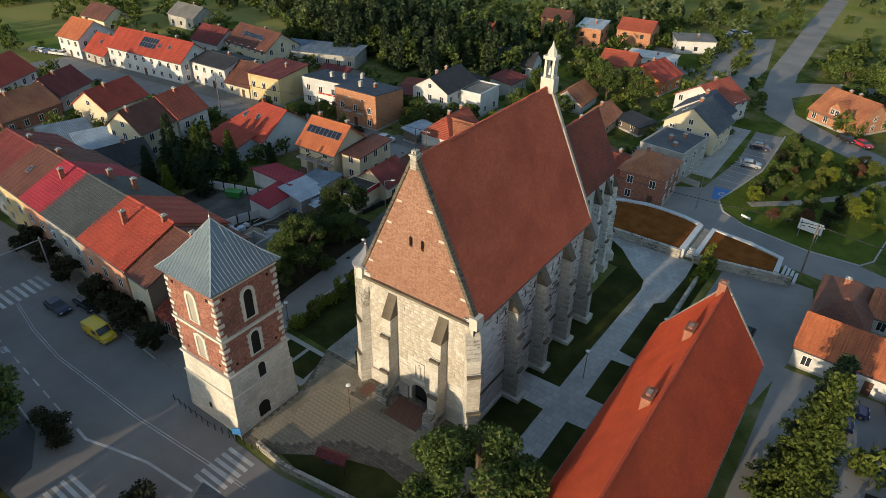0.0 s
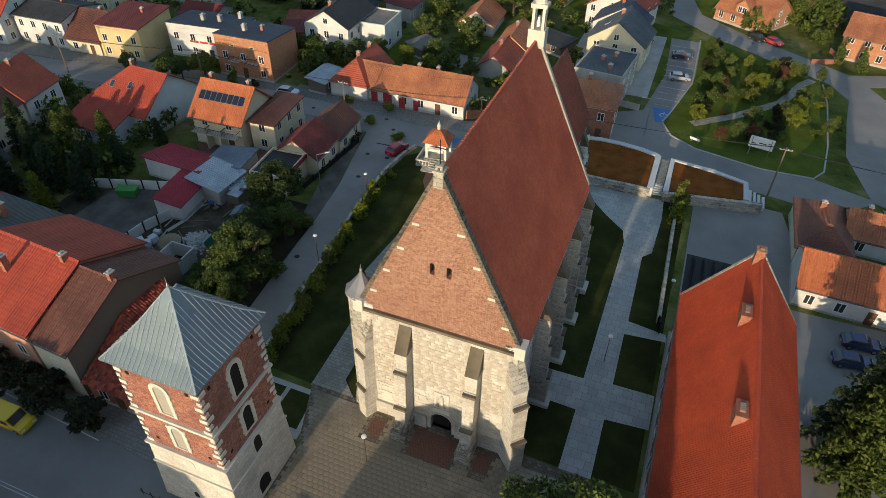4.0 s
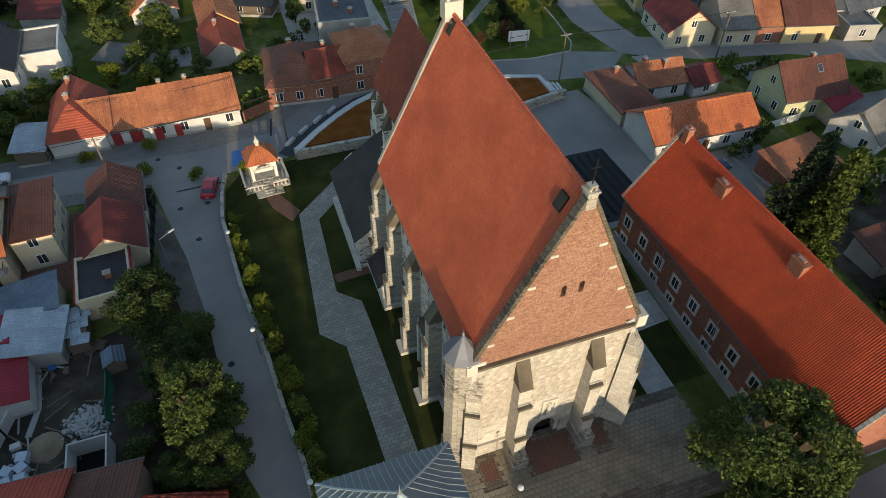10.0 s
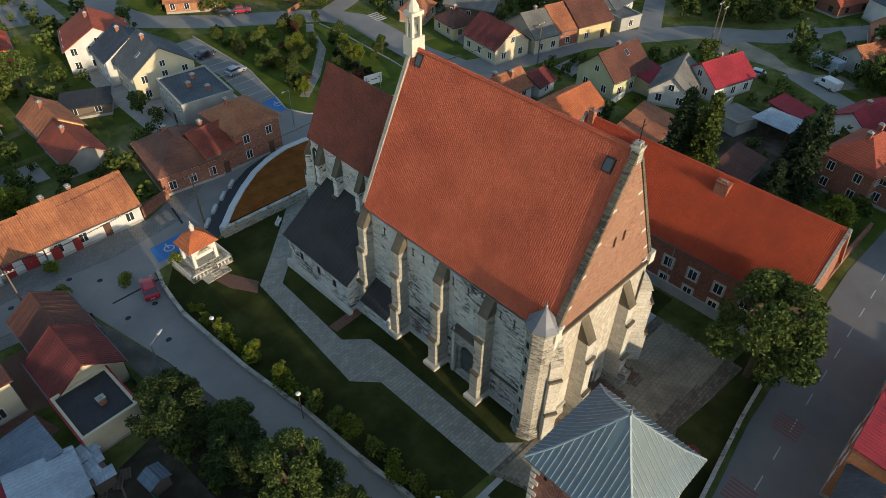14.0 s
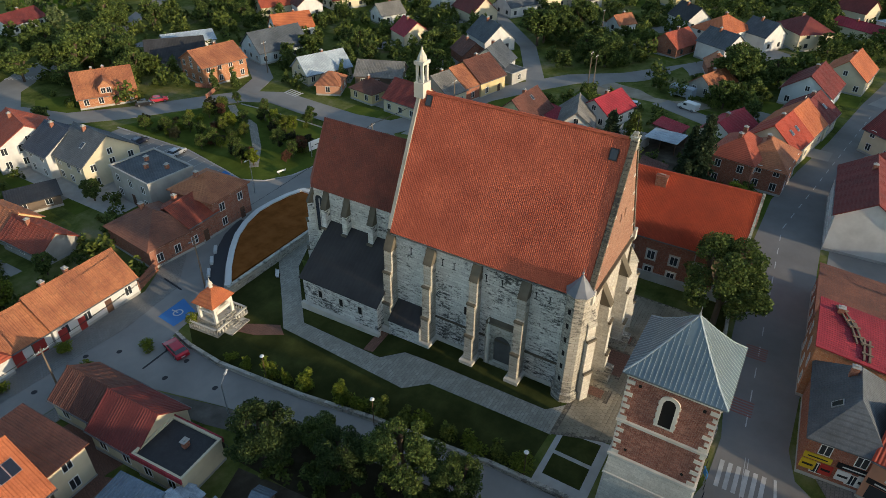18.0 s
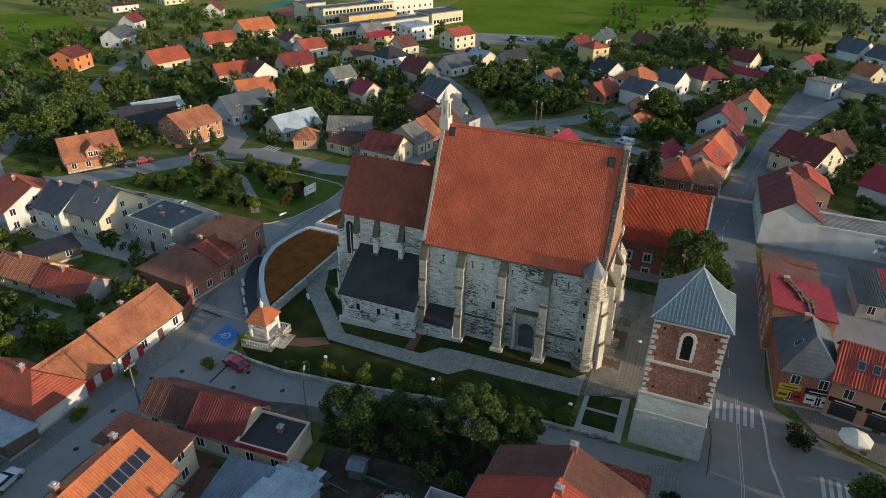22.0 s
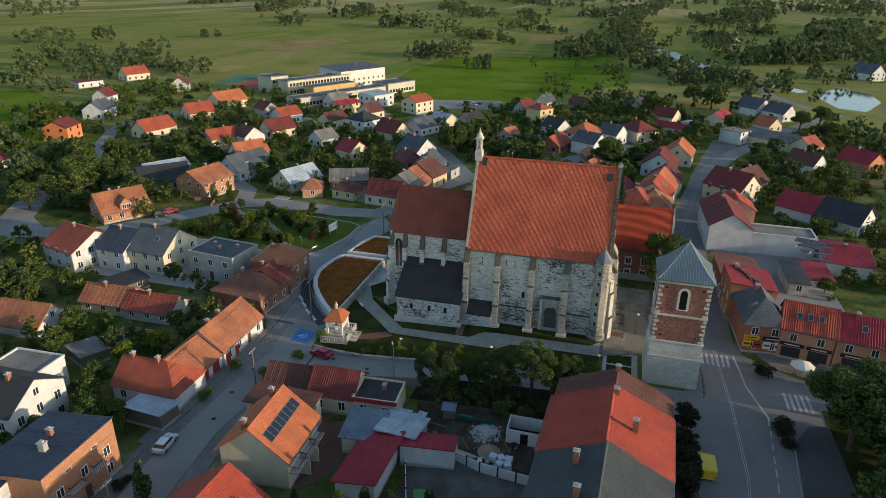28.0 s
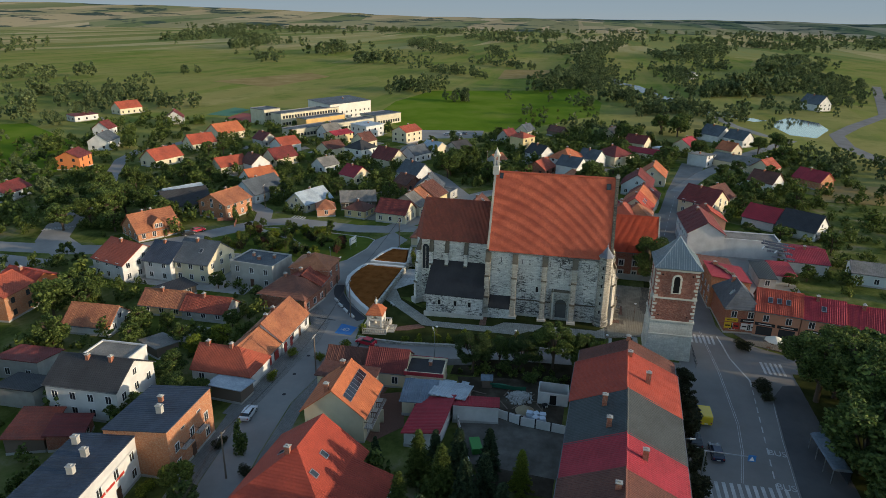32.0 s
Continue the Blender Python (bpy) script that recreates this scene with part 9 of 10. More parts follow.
shrine = thing("shrine", "white open shrine with an orange tiled roof and stone balustrades", "shrine", pose(-50.3, 90.9, SZ, 0, 0, 4))
part("terrace", Shape().box(-3.0, -2.6, -0.6, 3.0, 2.6, 0.5).box(-1.8, -4.0, -0.6, 1.8, -2.6, 0.35), BUTT_STONE, shrine, "stone terrace")
part("platform", Shape().box(-1.9, -1.5, 0.5, 1.9, 2.0, 1.3), BUTT_STONE, shrine)
for i in range(5):
    part("step", Shape().box(-0.65, -3.6 + i * 0.42, 0.3, 0.65, -3.18 + i * 0.42 + 0.02, 0.5 + 0.17 * i), BUTT_STONE, shrine)
for sx in (-1, 1):
    for sy in (-1.25, 1.55):
        part("pillar", Shape().box(sx * 1.55 - 0.2, sy - 0.2, 1.3, sx * 1.55 + 0.2, sy + 0.2, 3.5), WHITE, shrine, "white rendered pillar")
for sy, ln in ((-1.25, 3.5), (1.55, 3.5)):
    part("arch", holed([(-1.75, 3.0), (1.75, 3.0), (1.75, 4.0), (-1.75, 4.0)], [[(a * 0.999, 2.999 + b) for a, b in arch(2.6, 0.8, 8)][1:-1]], -0.18, 0.18), WHITE, shrine, "", Matrix.Translation((0, sy, 0)))
for sx in (-1, 1):
    part("arch", holed([(-1.4, 3.0), (1.4, 3.0), (1.4, 4.0), (-1.4, 4.0)], [[(a * 0.999, 2.999 + b) for a, b in arch(2.2, 0.8, 8)][1:-1]], -0.18, 0.18), WHITE, shrine, "", Matrix.Translation((sx * 1.55, 0.15, 0)) @ Matrix.Rotation(math.pi / 2, 4, "Z"))


def rect(w, d, z, cy=0.15):
    return [(-w, cy - d, z), (w, cy - d, z), (w, cy + d, z), (-w, cy + d, z)]


part("roof", Shape().loft([rect(2.15, 1.85, 3.95), rect(2.15, 1.85, 4.1), rect(1.7, 1.45, 4.55), rect(1.1, 0.95, 5.35), rect(0.3, 0.28, 5.85)]), RED["orange"], shrine, "curved orange tiled roof")
part("lantern", Shape().loft([ring(0, 0.15, z, r) for z, r in ((5.8, 0.28), (6.3, 0.26), (6.35, 0.36), (6.6, 0.3), (6.9, 0.1), (7.4, 0.03))]), PALE_STONE, shrine, "pale lantern finial")
for x0, y0, x1, y1 in ((-2.9, -2.5, -0.8, -2.5), (0.8, -2.5, 2.9, -2.5), (-2.9, -2.5, -2.9, 2.5), (2.9, -2.5, 2.9, 2.5), (-2.9, 2.5, 2.9, 2.5)):
    n = max(2, int(math.hypot(x1 - x0, y1 - y0) / 0.45))
    rail = part("balustrade_rail", Shape().box(min(x0, x1) - 0.13, min(y0, y1) - 0.13, 1.15, max(x0, x1) + 0.13, max(y0, y1) + 0.13, 1.32), PALE_STONE, shrine)
    for i in range(n + 1):
        bx, by = x0 + (x1 - x0) * i / n, y0 + (y1 - y0) * i / n
        part("baluster", Shape().loft([ring(bx, by, z, r, 6) for z, r in ((0.5, 0.1), (0.7, 0.13), (0.95, 0.07), (1.16, 0.1))]), PALE_STONE, rail)
solo("statue", Shape().loft([ring(0, 0, z, r, 8) for z, r in ((0, 0.35), (0.4, 0.32), (0.45, 0.25), (1.0, 0.2), (1.35, 0.24), (1.5, 0.1), (1.6, 0.13), (1.8, 0.05))]), PALE_STONE, "pale stone statue inside the shrine", "statue", pose(-50.3, 91.4, SZ + 1.3))

# ---- vehicles ----
TYRE = plain("tyre_rubber", (0.02, 0.02, 0.02), 0.9)
LAMP_RED = plain("tail_lamp", (0.35, 0.02, 0.02), 0.3)
LAMP_WHITE = plain("head_lamp", (0.6, 0.6, 0.58), 0.2)
PLATE = plain("plain_plate", (0.6, 0.6, 0.58), 0.5)
CAR_PAINT = {}


def car(x, y, yaw, col, label, van=False, group=""):
    key = tuple(col)
    if key not in CAR_PAINT:
        m, n, l, p = base_mat("car_paint", 0.25)
        p.inputs["Base Color"].default_value = (*col, 1)
        p.inputs["Specular IOR Level"].default_value = 0.6
        CAR_PAINT[key] = m
    paint = CAR_PAINT[key]
    t = thing("van" if van else "car", label, "van" if van else "car", pose(x, y, zg(y) + 0.06, 0, 0, yaw), group)
    ln, w, h = (2.4, 0.95, 1.9) if van else (2.1, 0.87, 1.45)
    if van:
        prof = [(-ln, 0.35), (-ln, 1.75), (-ln + 0.15, h), (0.9, h), (1.5, 1.15), (ln - 0.1, 0.95), (ln, 0.6), (ln, 0.35)]
    else:
        prof = [(-ln, 0.35), (-ln, 0.85), (-ln + 0.15, 0.98), (-1.5, 1.0), (0.85, 0.98), (1.75, 0.85), (ln, 0.65), (ln, 0.35)]
    s = Shape().loft([[(a, -w, b) for a, b in prof], [(a, -w * 0.98, b) for a, b in prof], [(a, w * 0.98, b) for a, b in prof], [(a, w, b) for a, b in prof]])
    body = part("body", s, paint, t)
    if van:
        part("windscreen", Shape().extrude([(0.95, -w * 0.85, h - 0.06), (0.95, w * 0.85, h - 0.06), (1.5, w * 0.85, 1.2), (1.5, -w * 0.85, 1.2)], (0.05, 0, 0.03)), GLASS, t)
        for sy in (-1, 1):
            part("side_window", Shape().box(0.1, sy * w - 0.02, 1.15, 0.95, sy * w + 0.02, 1.65), GLASS, t)
    else:
        cab = [[(-1.75, -w * 0.92, 0.98), (1.0, -w * 0.92, 0.96), (1.0, w * 0.92, 0.96), (-1.75, w * 0.92, 0.98)], [(-1.35, -w * 0.78, 1.38), (0.35, -w * 0.78, 1.40), (0.35, w * 0.78, 1.40), (-1.35, w * 0.78, 1.38)]]
        part("cabin_glass", Shape().loft(cab), GLASS, t)
        part("roof", Shape().loft([[(-1.38, -w * 0.8, 1.375), (0.4, -w * 0.8, 1.385), (0.4, w * 0.8, 1.385), (-1.38, w * 0.8, 1.375)], [(-1.2, -w * 0.7, 1.46), (0.2, -w * 0.7, 1.47), (0.2, w * 0.7, 1.47), (-1.2, w * 0.7, 1.46)]]), paint, t)
    for ax in (-ln * 0.62, ln * 0.62):
        for sy in (-1, 1):
            wh = part("wheel", Shape().loft([[(ax + 0.32 * math.cos(a), sy * (w - 0.16) + d, 0.32 + 0.32 * math.sin(a)) for a in [k * math.pi / 6 for k in range(12)]] for d in (0, sy * 0.18)]), TYRE, t)
            part("rim", Shape().loft([[(ax + 0.19 * math.cos(a), sy * (w + 0.005) + d, 0.32 + 0.19 * math.sin(a)) for a in [k * math.pi / 5 for k in range(10)]] for d in (0, sy * 0.025)]), METAL, wh)
    for sy in (-1, 1):
        part("headlight", Shape().box(ln - 0.06, sy * w * 0.7 - 0.18, 0.58, ln + 0.02, sy * w * 0.7 + 0.18, 0.74), LAMP_WHITE, t)
        part("tail_light", Shape().box(-ln - 0.02, sy * w * 0.8 - 0.1, 0.65, -ln + 0.05, sy * w * 0.8 + 0.1, 0.88), LAMP_RED, t)
    part("number_plate", Shape().box(-ln - 0.025, -0.26, 0.45, -ln, 0.26, 0.57), PLATE, t)
    return t


car(-57.7, 90.9, 76, (0.42, 0.015, 0.03), "red hatchback parked at the kerb")
car(-85.7, 102.2, 6, (0.62, 0.63, 0.64), "white car on the street")
car(-70.9, 27.6, 1, (0.62, 0.42, 0.02), "yellow delivery van by the pavement", True)
car(-80.6, 27.2, 1, (0.02, 0.025, 0.05), "dark blue car parked by the pavement")
car(-78.0, 29.9, 1, (0.03, 0.03, 0.032), "black car standing on the pavement")
car(-17.8, 149.6, 8, (0.03, 0.035, 0.06), "dark car in a parking bay", group="parked cars")
car(-17.2, 138.6, 8, (0.33, 0.35, 0.38), "silver car in a parking bay", group="parked cars")
car(9.8, 71.9, 5, (0.02, 0.03, 0.09), "dark blue car in the yard", group="yard cars")
car(8.6, 68.4, 5, (0.02, 0.03, 0.09), "dark blue car under the spruce", group="yard cars")
car(56.3, 69.9, 100, (0.04, 0.045, 0.05), "dark car beside the crimson roofed house")
car(55.1, 65.3, 100, (0.45, 0.5, 0.55), "pale blue car by the lane")
car(60.3, 53.2, 70, (0.6, 0.61, 0.6), "white van on the lane", True)
car(-3.0, 166.6, -35, (0.02, 0.02, 0.022), "black car before the brick house")
car(0.4, 165.6, -35, (0.4, 0.03, 0.05), "red car before the brick house")
for i, (x, y, c_) in enumerate(((-211, 88.7, (0.05, 0.06, 0.08)), (-208.6, 89.6, (0.5, 0.5, 0.5)), (-206.2, 90.4, (0.05, 0.08, 0.2)), (-204, 91, (0.55, 0.55, 0.55)), (-201.6, 91.8, (0.5, 0.5, 0.5)), (-51.4, 245.6, (0.5, 0.5, 0.5)), (-50.4, 252, (0.6, 0.6, 0.6)), (-46.8, 253, (0.55, 0.55, 0.55)), (196, 122, (0.4, 0.42, 0.45)), (199, 119, (0.1, 0.1, 0.12)), (193, 128, (0.5, 0.5, 0.52)))):
    car(x, y, 20 if i < 5 else 60, c_, "car in a row on a far car park", group="far parked cars")
solo("trailer", Shape().box(-3, -1.2, 0.5, 3, 1.2, 2.6).box(-2.4, -1.1, 0.0, -1.6, 1.1, 0.5).box(1.6, -1.1, 0, 2.4, 1.1, 0.5), RED["pale"], "pale box trailer on the grass", "trailer", pose(68.0, 56.6, zg(57), 0, 0, 78))


# ---- poles, lamps, wires ----
def lamp(x, y, h, yaw, label="slim grey street lamp with a short arm"):
    t = thing("street_lamp", label, "street lamp", pose(x, y, zg(y), 0, 0, yaw))
    part("pole", Shape().loft([ring(0, 0, z, r, 8) for z, r in ((0, 0.11), (1, 0.09), (h, 0.05))]), METAL, t)
    part("arm", Shape().extrude([(0, -0.03, h - 0.1), (1.3, -0.03, h + 0.25), (1.3, -0.03, h + 0.31), (0, -0.03, h)], (0, 0.06, 0)), METAL, t)
    part("lamp_head", Shape().loft([[(1.2, -0.14, h + 0.22), (1.2, 0.14, h + 0.22), (1.2, 0.1, h + 0.36), (1.2, -0.1, h + 0.36)], [(1.9, -0.1, h + 0.34), (1.9, 0.1, h + 0.34), (1.9, 0.06, h + 0.42), (1.9, -0.06, h + 0.42)]]), plain("lamp_shell", (0.5, 0.5, 0.5), 0.4), t)


def garden_lamp(x, y, h=4.2):
    t = thing("garden_lamp", "slender brown path lamp with a small white head", "street lamp", pose(x, y, zg(y)), "path lamps")
    part("pole", Shape().loft([ring(0, 0, z, 0.045, 6) for z in (0, h)]), WOODM, t)
    part("lamp_head", Shape().loft([ring(0, 0, h + z, r, 8) for z, r in ((0, 0.1), (0.12, 0.28), (0.22, 0.24), (0.3, 0.05))]), FRAME, t)


def pole(x, y, h, label="concrete power pole with insulators"):
    t = thing("power_pole", label, "power pole", pose(x, y, zg(y)))
    part("post", Shape().loft([ring(0, 0, z, r, 8) for z, r in ((0, 0.15), (h, 0.09))]), WALL["wood"], t)
    part("crossarm", Shape().box(-0.9, -0.05, h - 0.5, 0.9, 0.05, h - 0.38), METAL, t)
    for u in (-0.8, -0.3, 0.3, 0.8):
        part("insulator", Shape().loft([ring(u, 0, h - 0.38 + z, r, 6) for z, r in ((0, 0.04), (0.06, 0.07), (0.16, 0.03))]), FRAME, t)


def wire(a, b, sag, n=10):
    cu = bpy.data.curves.new("wire", "CURVE")
    cu.dimensions, cu.bevel_depth, cu.bevel_resolution = "3D", 0.018, 0
    sp = cu.splines.new("POLY")
    sp.points.add(n)
    for i in range(n + 1):
        k = i / n
        sp.points[i].co = (a[0] + (b[0] - a[0]) * k, a[1] + (b[1] - a[1]) * k, a[2] + (b[2] - a[2]) * k - 4 * sag * k * (1 - k), 1)
    cu.materials.append(BLACK)
    tagged(new("power_line", cu), "thin sagging overhead wire between poles", "wire", "overhead wires")


lamp(-63.0, 75.3, 6.5, 25)
lamp(-88, 34, 7, -90)
lamp(-20.5, 113.4, 7, 200)
for x, y in ((-55.0, 60.8), (-52.6, 43.2), (-55.9, 76.5), (-11.9, 70), (-36, 37), (-17.2, 58)):
    garden_lamp(x, y)
poles = [(-130, 92.5, 8), (-101, 97.5, 8), (-70.2, 96.6, 8), (-45.9, 98.6, 9), (-0.4, 100.4, 9.5), (30, 99.5, 9)]
for x, y, h in poles:
    pole(x, y, h)
for (x0, y0, h0), (x1, y1, h1) in zip(poles, poles[1:]):
    for d in (-0.8, -0.3, 0.3, 0.8):
        wire((x0 + d, y0, zg(y0) + h0 - 0.2), (x1 + d, y1, zg(y1) + h1 - 0.2), 0.6)
for x, y in ((64, 78), (66, 80), (30, 158), (110, 92), (60, 30)):
    pole(x, y, 8.5, "wooden power pole with crossarm")

gan = thing("sign_gantry", "grey gantry arm over the road with a blue crossing sign", "road sign", pose(-89.4, 30.9, 0))
part("pole", Shape().loft([ring(0, 0, z, r, 8) for z, r in ((0, 0.14), (6.6, 0.1))]), METAL, gan)
part("arm", Shape().box(0.3, -6.2, 6.3, 0.42, 0.1, 6.42).box(-0.05, -0.06, 6.3, 0.42, 0.06, 6.42), METAL, gan)
gs = part("sign_panel", Shape().box(0.28, -6.6, 5.7, 0.34, -5.6, 6.7), BLUE_PAINT, gan, "blue square crossing sign")
part("triangle", Shape().extrude([(0.27, -6.45, 5.85), (0.27, -5.75, 5.85), (0.27, -6.1, 6.5)], (-0.01, 0, 0)), FRAME, gs)
# ---- park sign, benches, kiosk, parasol ----
sign = thing("notice_board", "white park notice board on two posts", "sign", pose(-1.8, 114.0, zg(114), 0, 0, -10))
part("panel", Shape().box(-1.9, -0.06, 1.5, 1.9, 0.06, 3.5), plain("white_board", (0.7, 0.7, 0.68), 0.5), sign, "white panel")
for x in (-1.5, 1.5):
    part("post", Shape().box(x - 0.06, -0.16, 0, x + 0.06, -0.06, 3.4), METAL, sign)
for i, (bx, bw) in enumerate(((-1.2, 0.7), (0.2, 1.2), (1.3, 0.5))):
    part("text_bar", Shape().box(bx - bw / 2, -0.075, 2.2 + 0.2 * i, bx + bw / 2, -0.058, 2.35 + 0.2 * i), BLACK, sign)
bench_line = [(-44.6, 97.6), (-42.2, 100.0), (-39.6, 102.2), (-37.0, 104.2)]
band("path", [(-46.8, 95.6), (-43.9, 98.6), (-40.6, 101.6), (-37.0, 104.2), (-33.2, 106.4), (-28.5, 107.8)], 2.4, plain("fresh_asphalt", (0.055, 0.056, 0.06), 0.9), "fresh dark asphalt path round the bed", "path", 0.06)
for i, (x, y) in enumerate(bench_line):
    b_ = thing("bench", "pale stone block bench with a wooden seat", "bench", pose(x - 0.9, y + 0.9, zg(y) + 0.06, 0, 0, 45), "bed benches")
    part("block", Shape().box(-0.95, -0.25, 0, 0.95, 0.25, 0.42), RIM, b_)
    part("seat", Shape().box(-0.9, -0.22, 0.42, 0.9, 0.22, 0.48), RIM, b_)
for x, y, yw in ((-24.5, 94.0, 10), (-38.2, 91.2, 40), (-12, 114.6, 160)):
    b_ = thing("bench", "pale slatted park bench with a back", "bench", pose(x, y, zg(y) + 0.08, 0, 0, yw), "park benches")
    for k in (-0.6, 0.6):
        part("leg", Shape().box(k - 0.06, -0.22, 0, k + 0.06, 0.22, 0.42), METAL, b_)
    for k in range(3):
        part("slat", Shape().box(-0.9, -0.22 + k * 0.15, 0.42, 0.9, -0.10 + k * 0.15, 0.46), FRAME, b_)
    part("backrest", Shape().box(-0.9, 0.2, 0.5, 0.9, 0.24, 0.85), FRAME, b_)
kiosk = thing("info_shelter", "small wooden notice shelter with a red roof", "shelter", pose(-32.0, 30.2, 0.05, 0, 0, 14))
for x in (-1.3, 1.3):
    part("post", Shape().box(x - 0.08, -0.08, 0, x + 0.08, 0.08, 2.2), WOODM, kiosk)
part("board", Shape().box(-1.22, -0.04, 0.8, 1.22, 0.04, 1.9), WOODM, kiosk)
part("poster", Shape().box(-0.9, -0.06, 0.95, -0.1, -0.042, 1.75), BLUE_PAINT, kiosk)
for sy in (-1, 1):
    part("roof", Shape().extrude([(-1.7, sy * 0.7, 2.05), (1.7, sy * 0.7, 2.05), (1.7, 0, 2.6), (-1.7, 0, 2.6)], (0, 0, 0.08)), RED["maroon"], kiosk)
para = thing("parasol", "large cream cafe parasol over tables", "parasol", pose(-42.6, 10.2, 0.12))
part("pole", Shape().loft([ring(0, 0, z, 0.05, 8) for z in (0, 2.9)]), METAL, para)
part("canopy", Shape().loft([ring(0, 0, z, r, 8) for z, r in ((2.1, 1.95), (2.2, 1.95), (2.75, 0.8), (3.0, 0.05))]), plaster("parasol_cloth", (0.70, 0.66, 0.55), 0.1), para, "cream cloth canopy")
for i in range(3):
    a = i * 2.1
    t_ = thing("cafe_table", "small brown cafe table", "table", pose(-42.6 + 1.3 * math.cos(a), 10.2 + 1.3 * math.sin(a), 0.12), "cafe tables")
    part("tabletop", Shape().loft([ring(0, 0, z, 0.4, 10) for z in (0.7, 0.75)]), WOODM, t_)
    part("leg", Shape().loft([ring(0, 0, z, 0.05, 6) for z in (0, 0.7)]), METAL, t_)
bus = thing("bus_shelter", "bus shelter with a blue grey arched roof", "shelter", pose(-79.6, 11.4, 0.12, 0, 0, 4))
part("roof", Shape().loft([[(x, 1.3 * math.cos(a), 2.4 + 0.5 * math.sin(a)) for a in (0, 0.6, 1.2, 1.9, 2.5, math.pi)] for x in (-4.4, 4.4)]), RED["blue"], bus)
for x in (-4.1, -1.4, 1.4, 4.1):
    part("post", Shape().box(x - 0.05, 1.1, 0, x + 0.05, 1.2, 2.5), METAL, bus)
part("back_panel", Shape().box(-4.2, -1.2, 0.2, 4.2, -1.16, 2.4), GLASS, bus)

# ---- walls, fences, railings, yard clutter ----
PANEL = plaster("white_panel", (0.66, 0.66, 0.63), 0.2)


def fence(pts, h, label, material, post_mat, step=2.2, thick=0.12):
    t = thing("fence", label, "fence")
    for (x0, y0), (x1, y1) in zip(pts, pts[1:]):
        ln = math.hypot(x1 - x0, y1 - y0)
        n = max(1, round(ln / step))
        yw = math.degrees(math.atan2(y1 - y0, x1 - x0))
        for i in range(n):
            k0, k1 = i / n, (i + 1) / n
            ax, ay = x0 + (x1 - x0) * k0, y0 + (y1 - y0) * k0
            seg = ln / n
            m_ = pose(ax, ay, zg(ay), 0, 0, yw)
            part("panel", Shape().box(0.1, -thick / 2, 0.05, seg - 0.1, thick / 2, h), material, t, "", m_)
            part("post", Shape().box(-0.1, -0.12, -0.2, 0.1, 0.12, h + 0.12), post_mat, t, "", m_)


fence([(-78.6, 61.0), (-80.0, 57.1), (-80.8, 49.6)], 1.6, "white panel fence between dark posts", PANEL, BLACK)
fence([(-96, 62), (-80.5, 67.5)], 1.6, "white panel fence of the back yard", PANEL, BLACK, 2.5)
fence([(-64.9, 91), (-65.4, 80), (-65.9, 72.5)], 1.0, "dark iron garden fence by the lane", BLACK, BLACK, 2.4, 0.03)
fence([(-46.5, 108.6), (-51.4, 106.6)], 1.9, "reddish brown gate and fence", WALL["brick"], WALL["brick"], 2.2)
fence([(-12.4, 66.3), (-12.0, 64.5)], 1.4, "black iron churchyard gate", BLACK, BLACK, 1.0, 0.04)
fence([(14, 74), (24, 78), (30, 78.5)], 1.3, "pale concrete yard wall panels", PANEL, CONCRETE, 3)
fence([(24, 64), (30, 62), (42, 63)], 1.4, "concrete panel yard fence", CONCRETE, CONCRETE, 3)
fence([(8, 157.5), (14, 160), (12, 166)], 1.1, "brick garden wall beside the house", WALL["brick"], WALL["brick"], 3)
fence([(-40, 104.5 + 20), (-22.6, 122.2)], 1.3, "grey concrete garden fence", CONCRETE, CONCRETE, 2.5)
rail = thing("railing", "black iron railing along the kerb by the tower", "railing")
for i in range(14):
    x = -53.5 + i * 1.05
    part("post", Shape().loft([ring(x, 26.4 - 0.03 * i + 0.16 * max(0, i - 6), z, 0.045, 6) for z in (0, 1.0)]), BLACK, rail)
part("chain", Shape().box(-53.5, 26.2, 0.86, -46.5, 26.24, 0.9), BLACK, rail)
board = thing("info_board", "blue information board beside the tower", "sign", pose(-43.0, 26.9, 0.05, 0, 0, 30))
part("panel", Shape().box(-0.5, -0.04, 0.9, 0.5, 0.04, 1.8), BLUE_PAINT, board)
for x in (-0.4, 0.4):
    part("post", Shape().box(x - 0.04, 0.04, 0, x + 0.04, 0.1, 1.7), METAL, board)
crng = random.Random(3)
rub = Shape()
for i in range(420):
    x, y = crng.gauss(-72.0, 1.0), crng.gauss(58.0, 0.9)
    s_ = crng.uniform(0.06, 0.24)
    rub.loft([ring(x, y, z, s_ * k, 5, crng.random()) for z, k in ((-0.05, 1.1), (s_ * 0.7 + max(0, 0.7 - 0.3 * math.hypot(x + 72.0, y - 58.0)), 0.8))])
solo("rubble_heap", rub, CONCRETE, "heap of pale rubble and broken bricks", "rubble", kind="stuff")
sand = Shape().loft([ring(-75.7, 56.7, z, r, 14, 0.3 * k) for k, (z, r) in enumerate(((0, 1.7), (0.25, 1.3), (0.55, 0.8), (0.75, 0.3)))])
solo("sand_mound", sand, ground_mat("building_sand", [(0.24, 0.19, 0.12), (0.30, 0.24, 0.16), (0.34, 0.28, 0.19)], 0.8, 6.0), "low heap of yellow building sand", "sand")
tank = thing("open_container", "white open-topped building container in the yard", "container", pose(-71.2, 52.3, 0.0, 0, 0, 90))
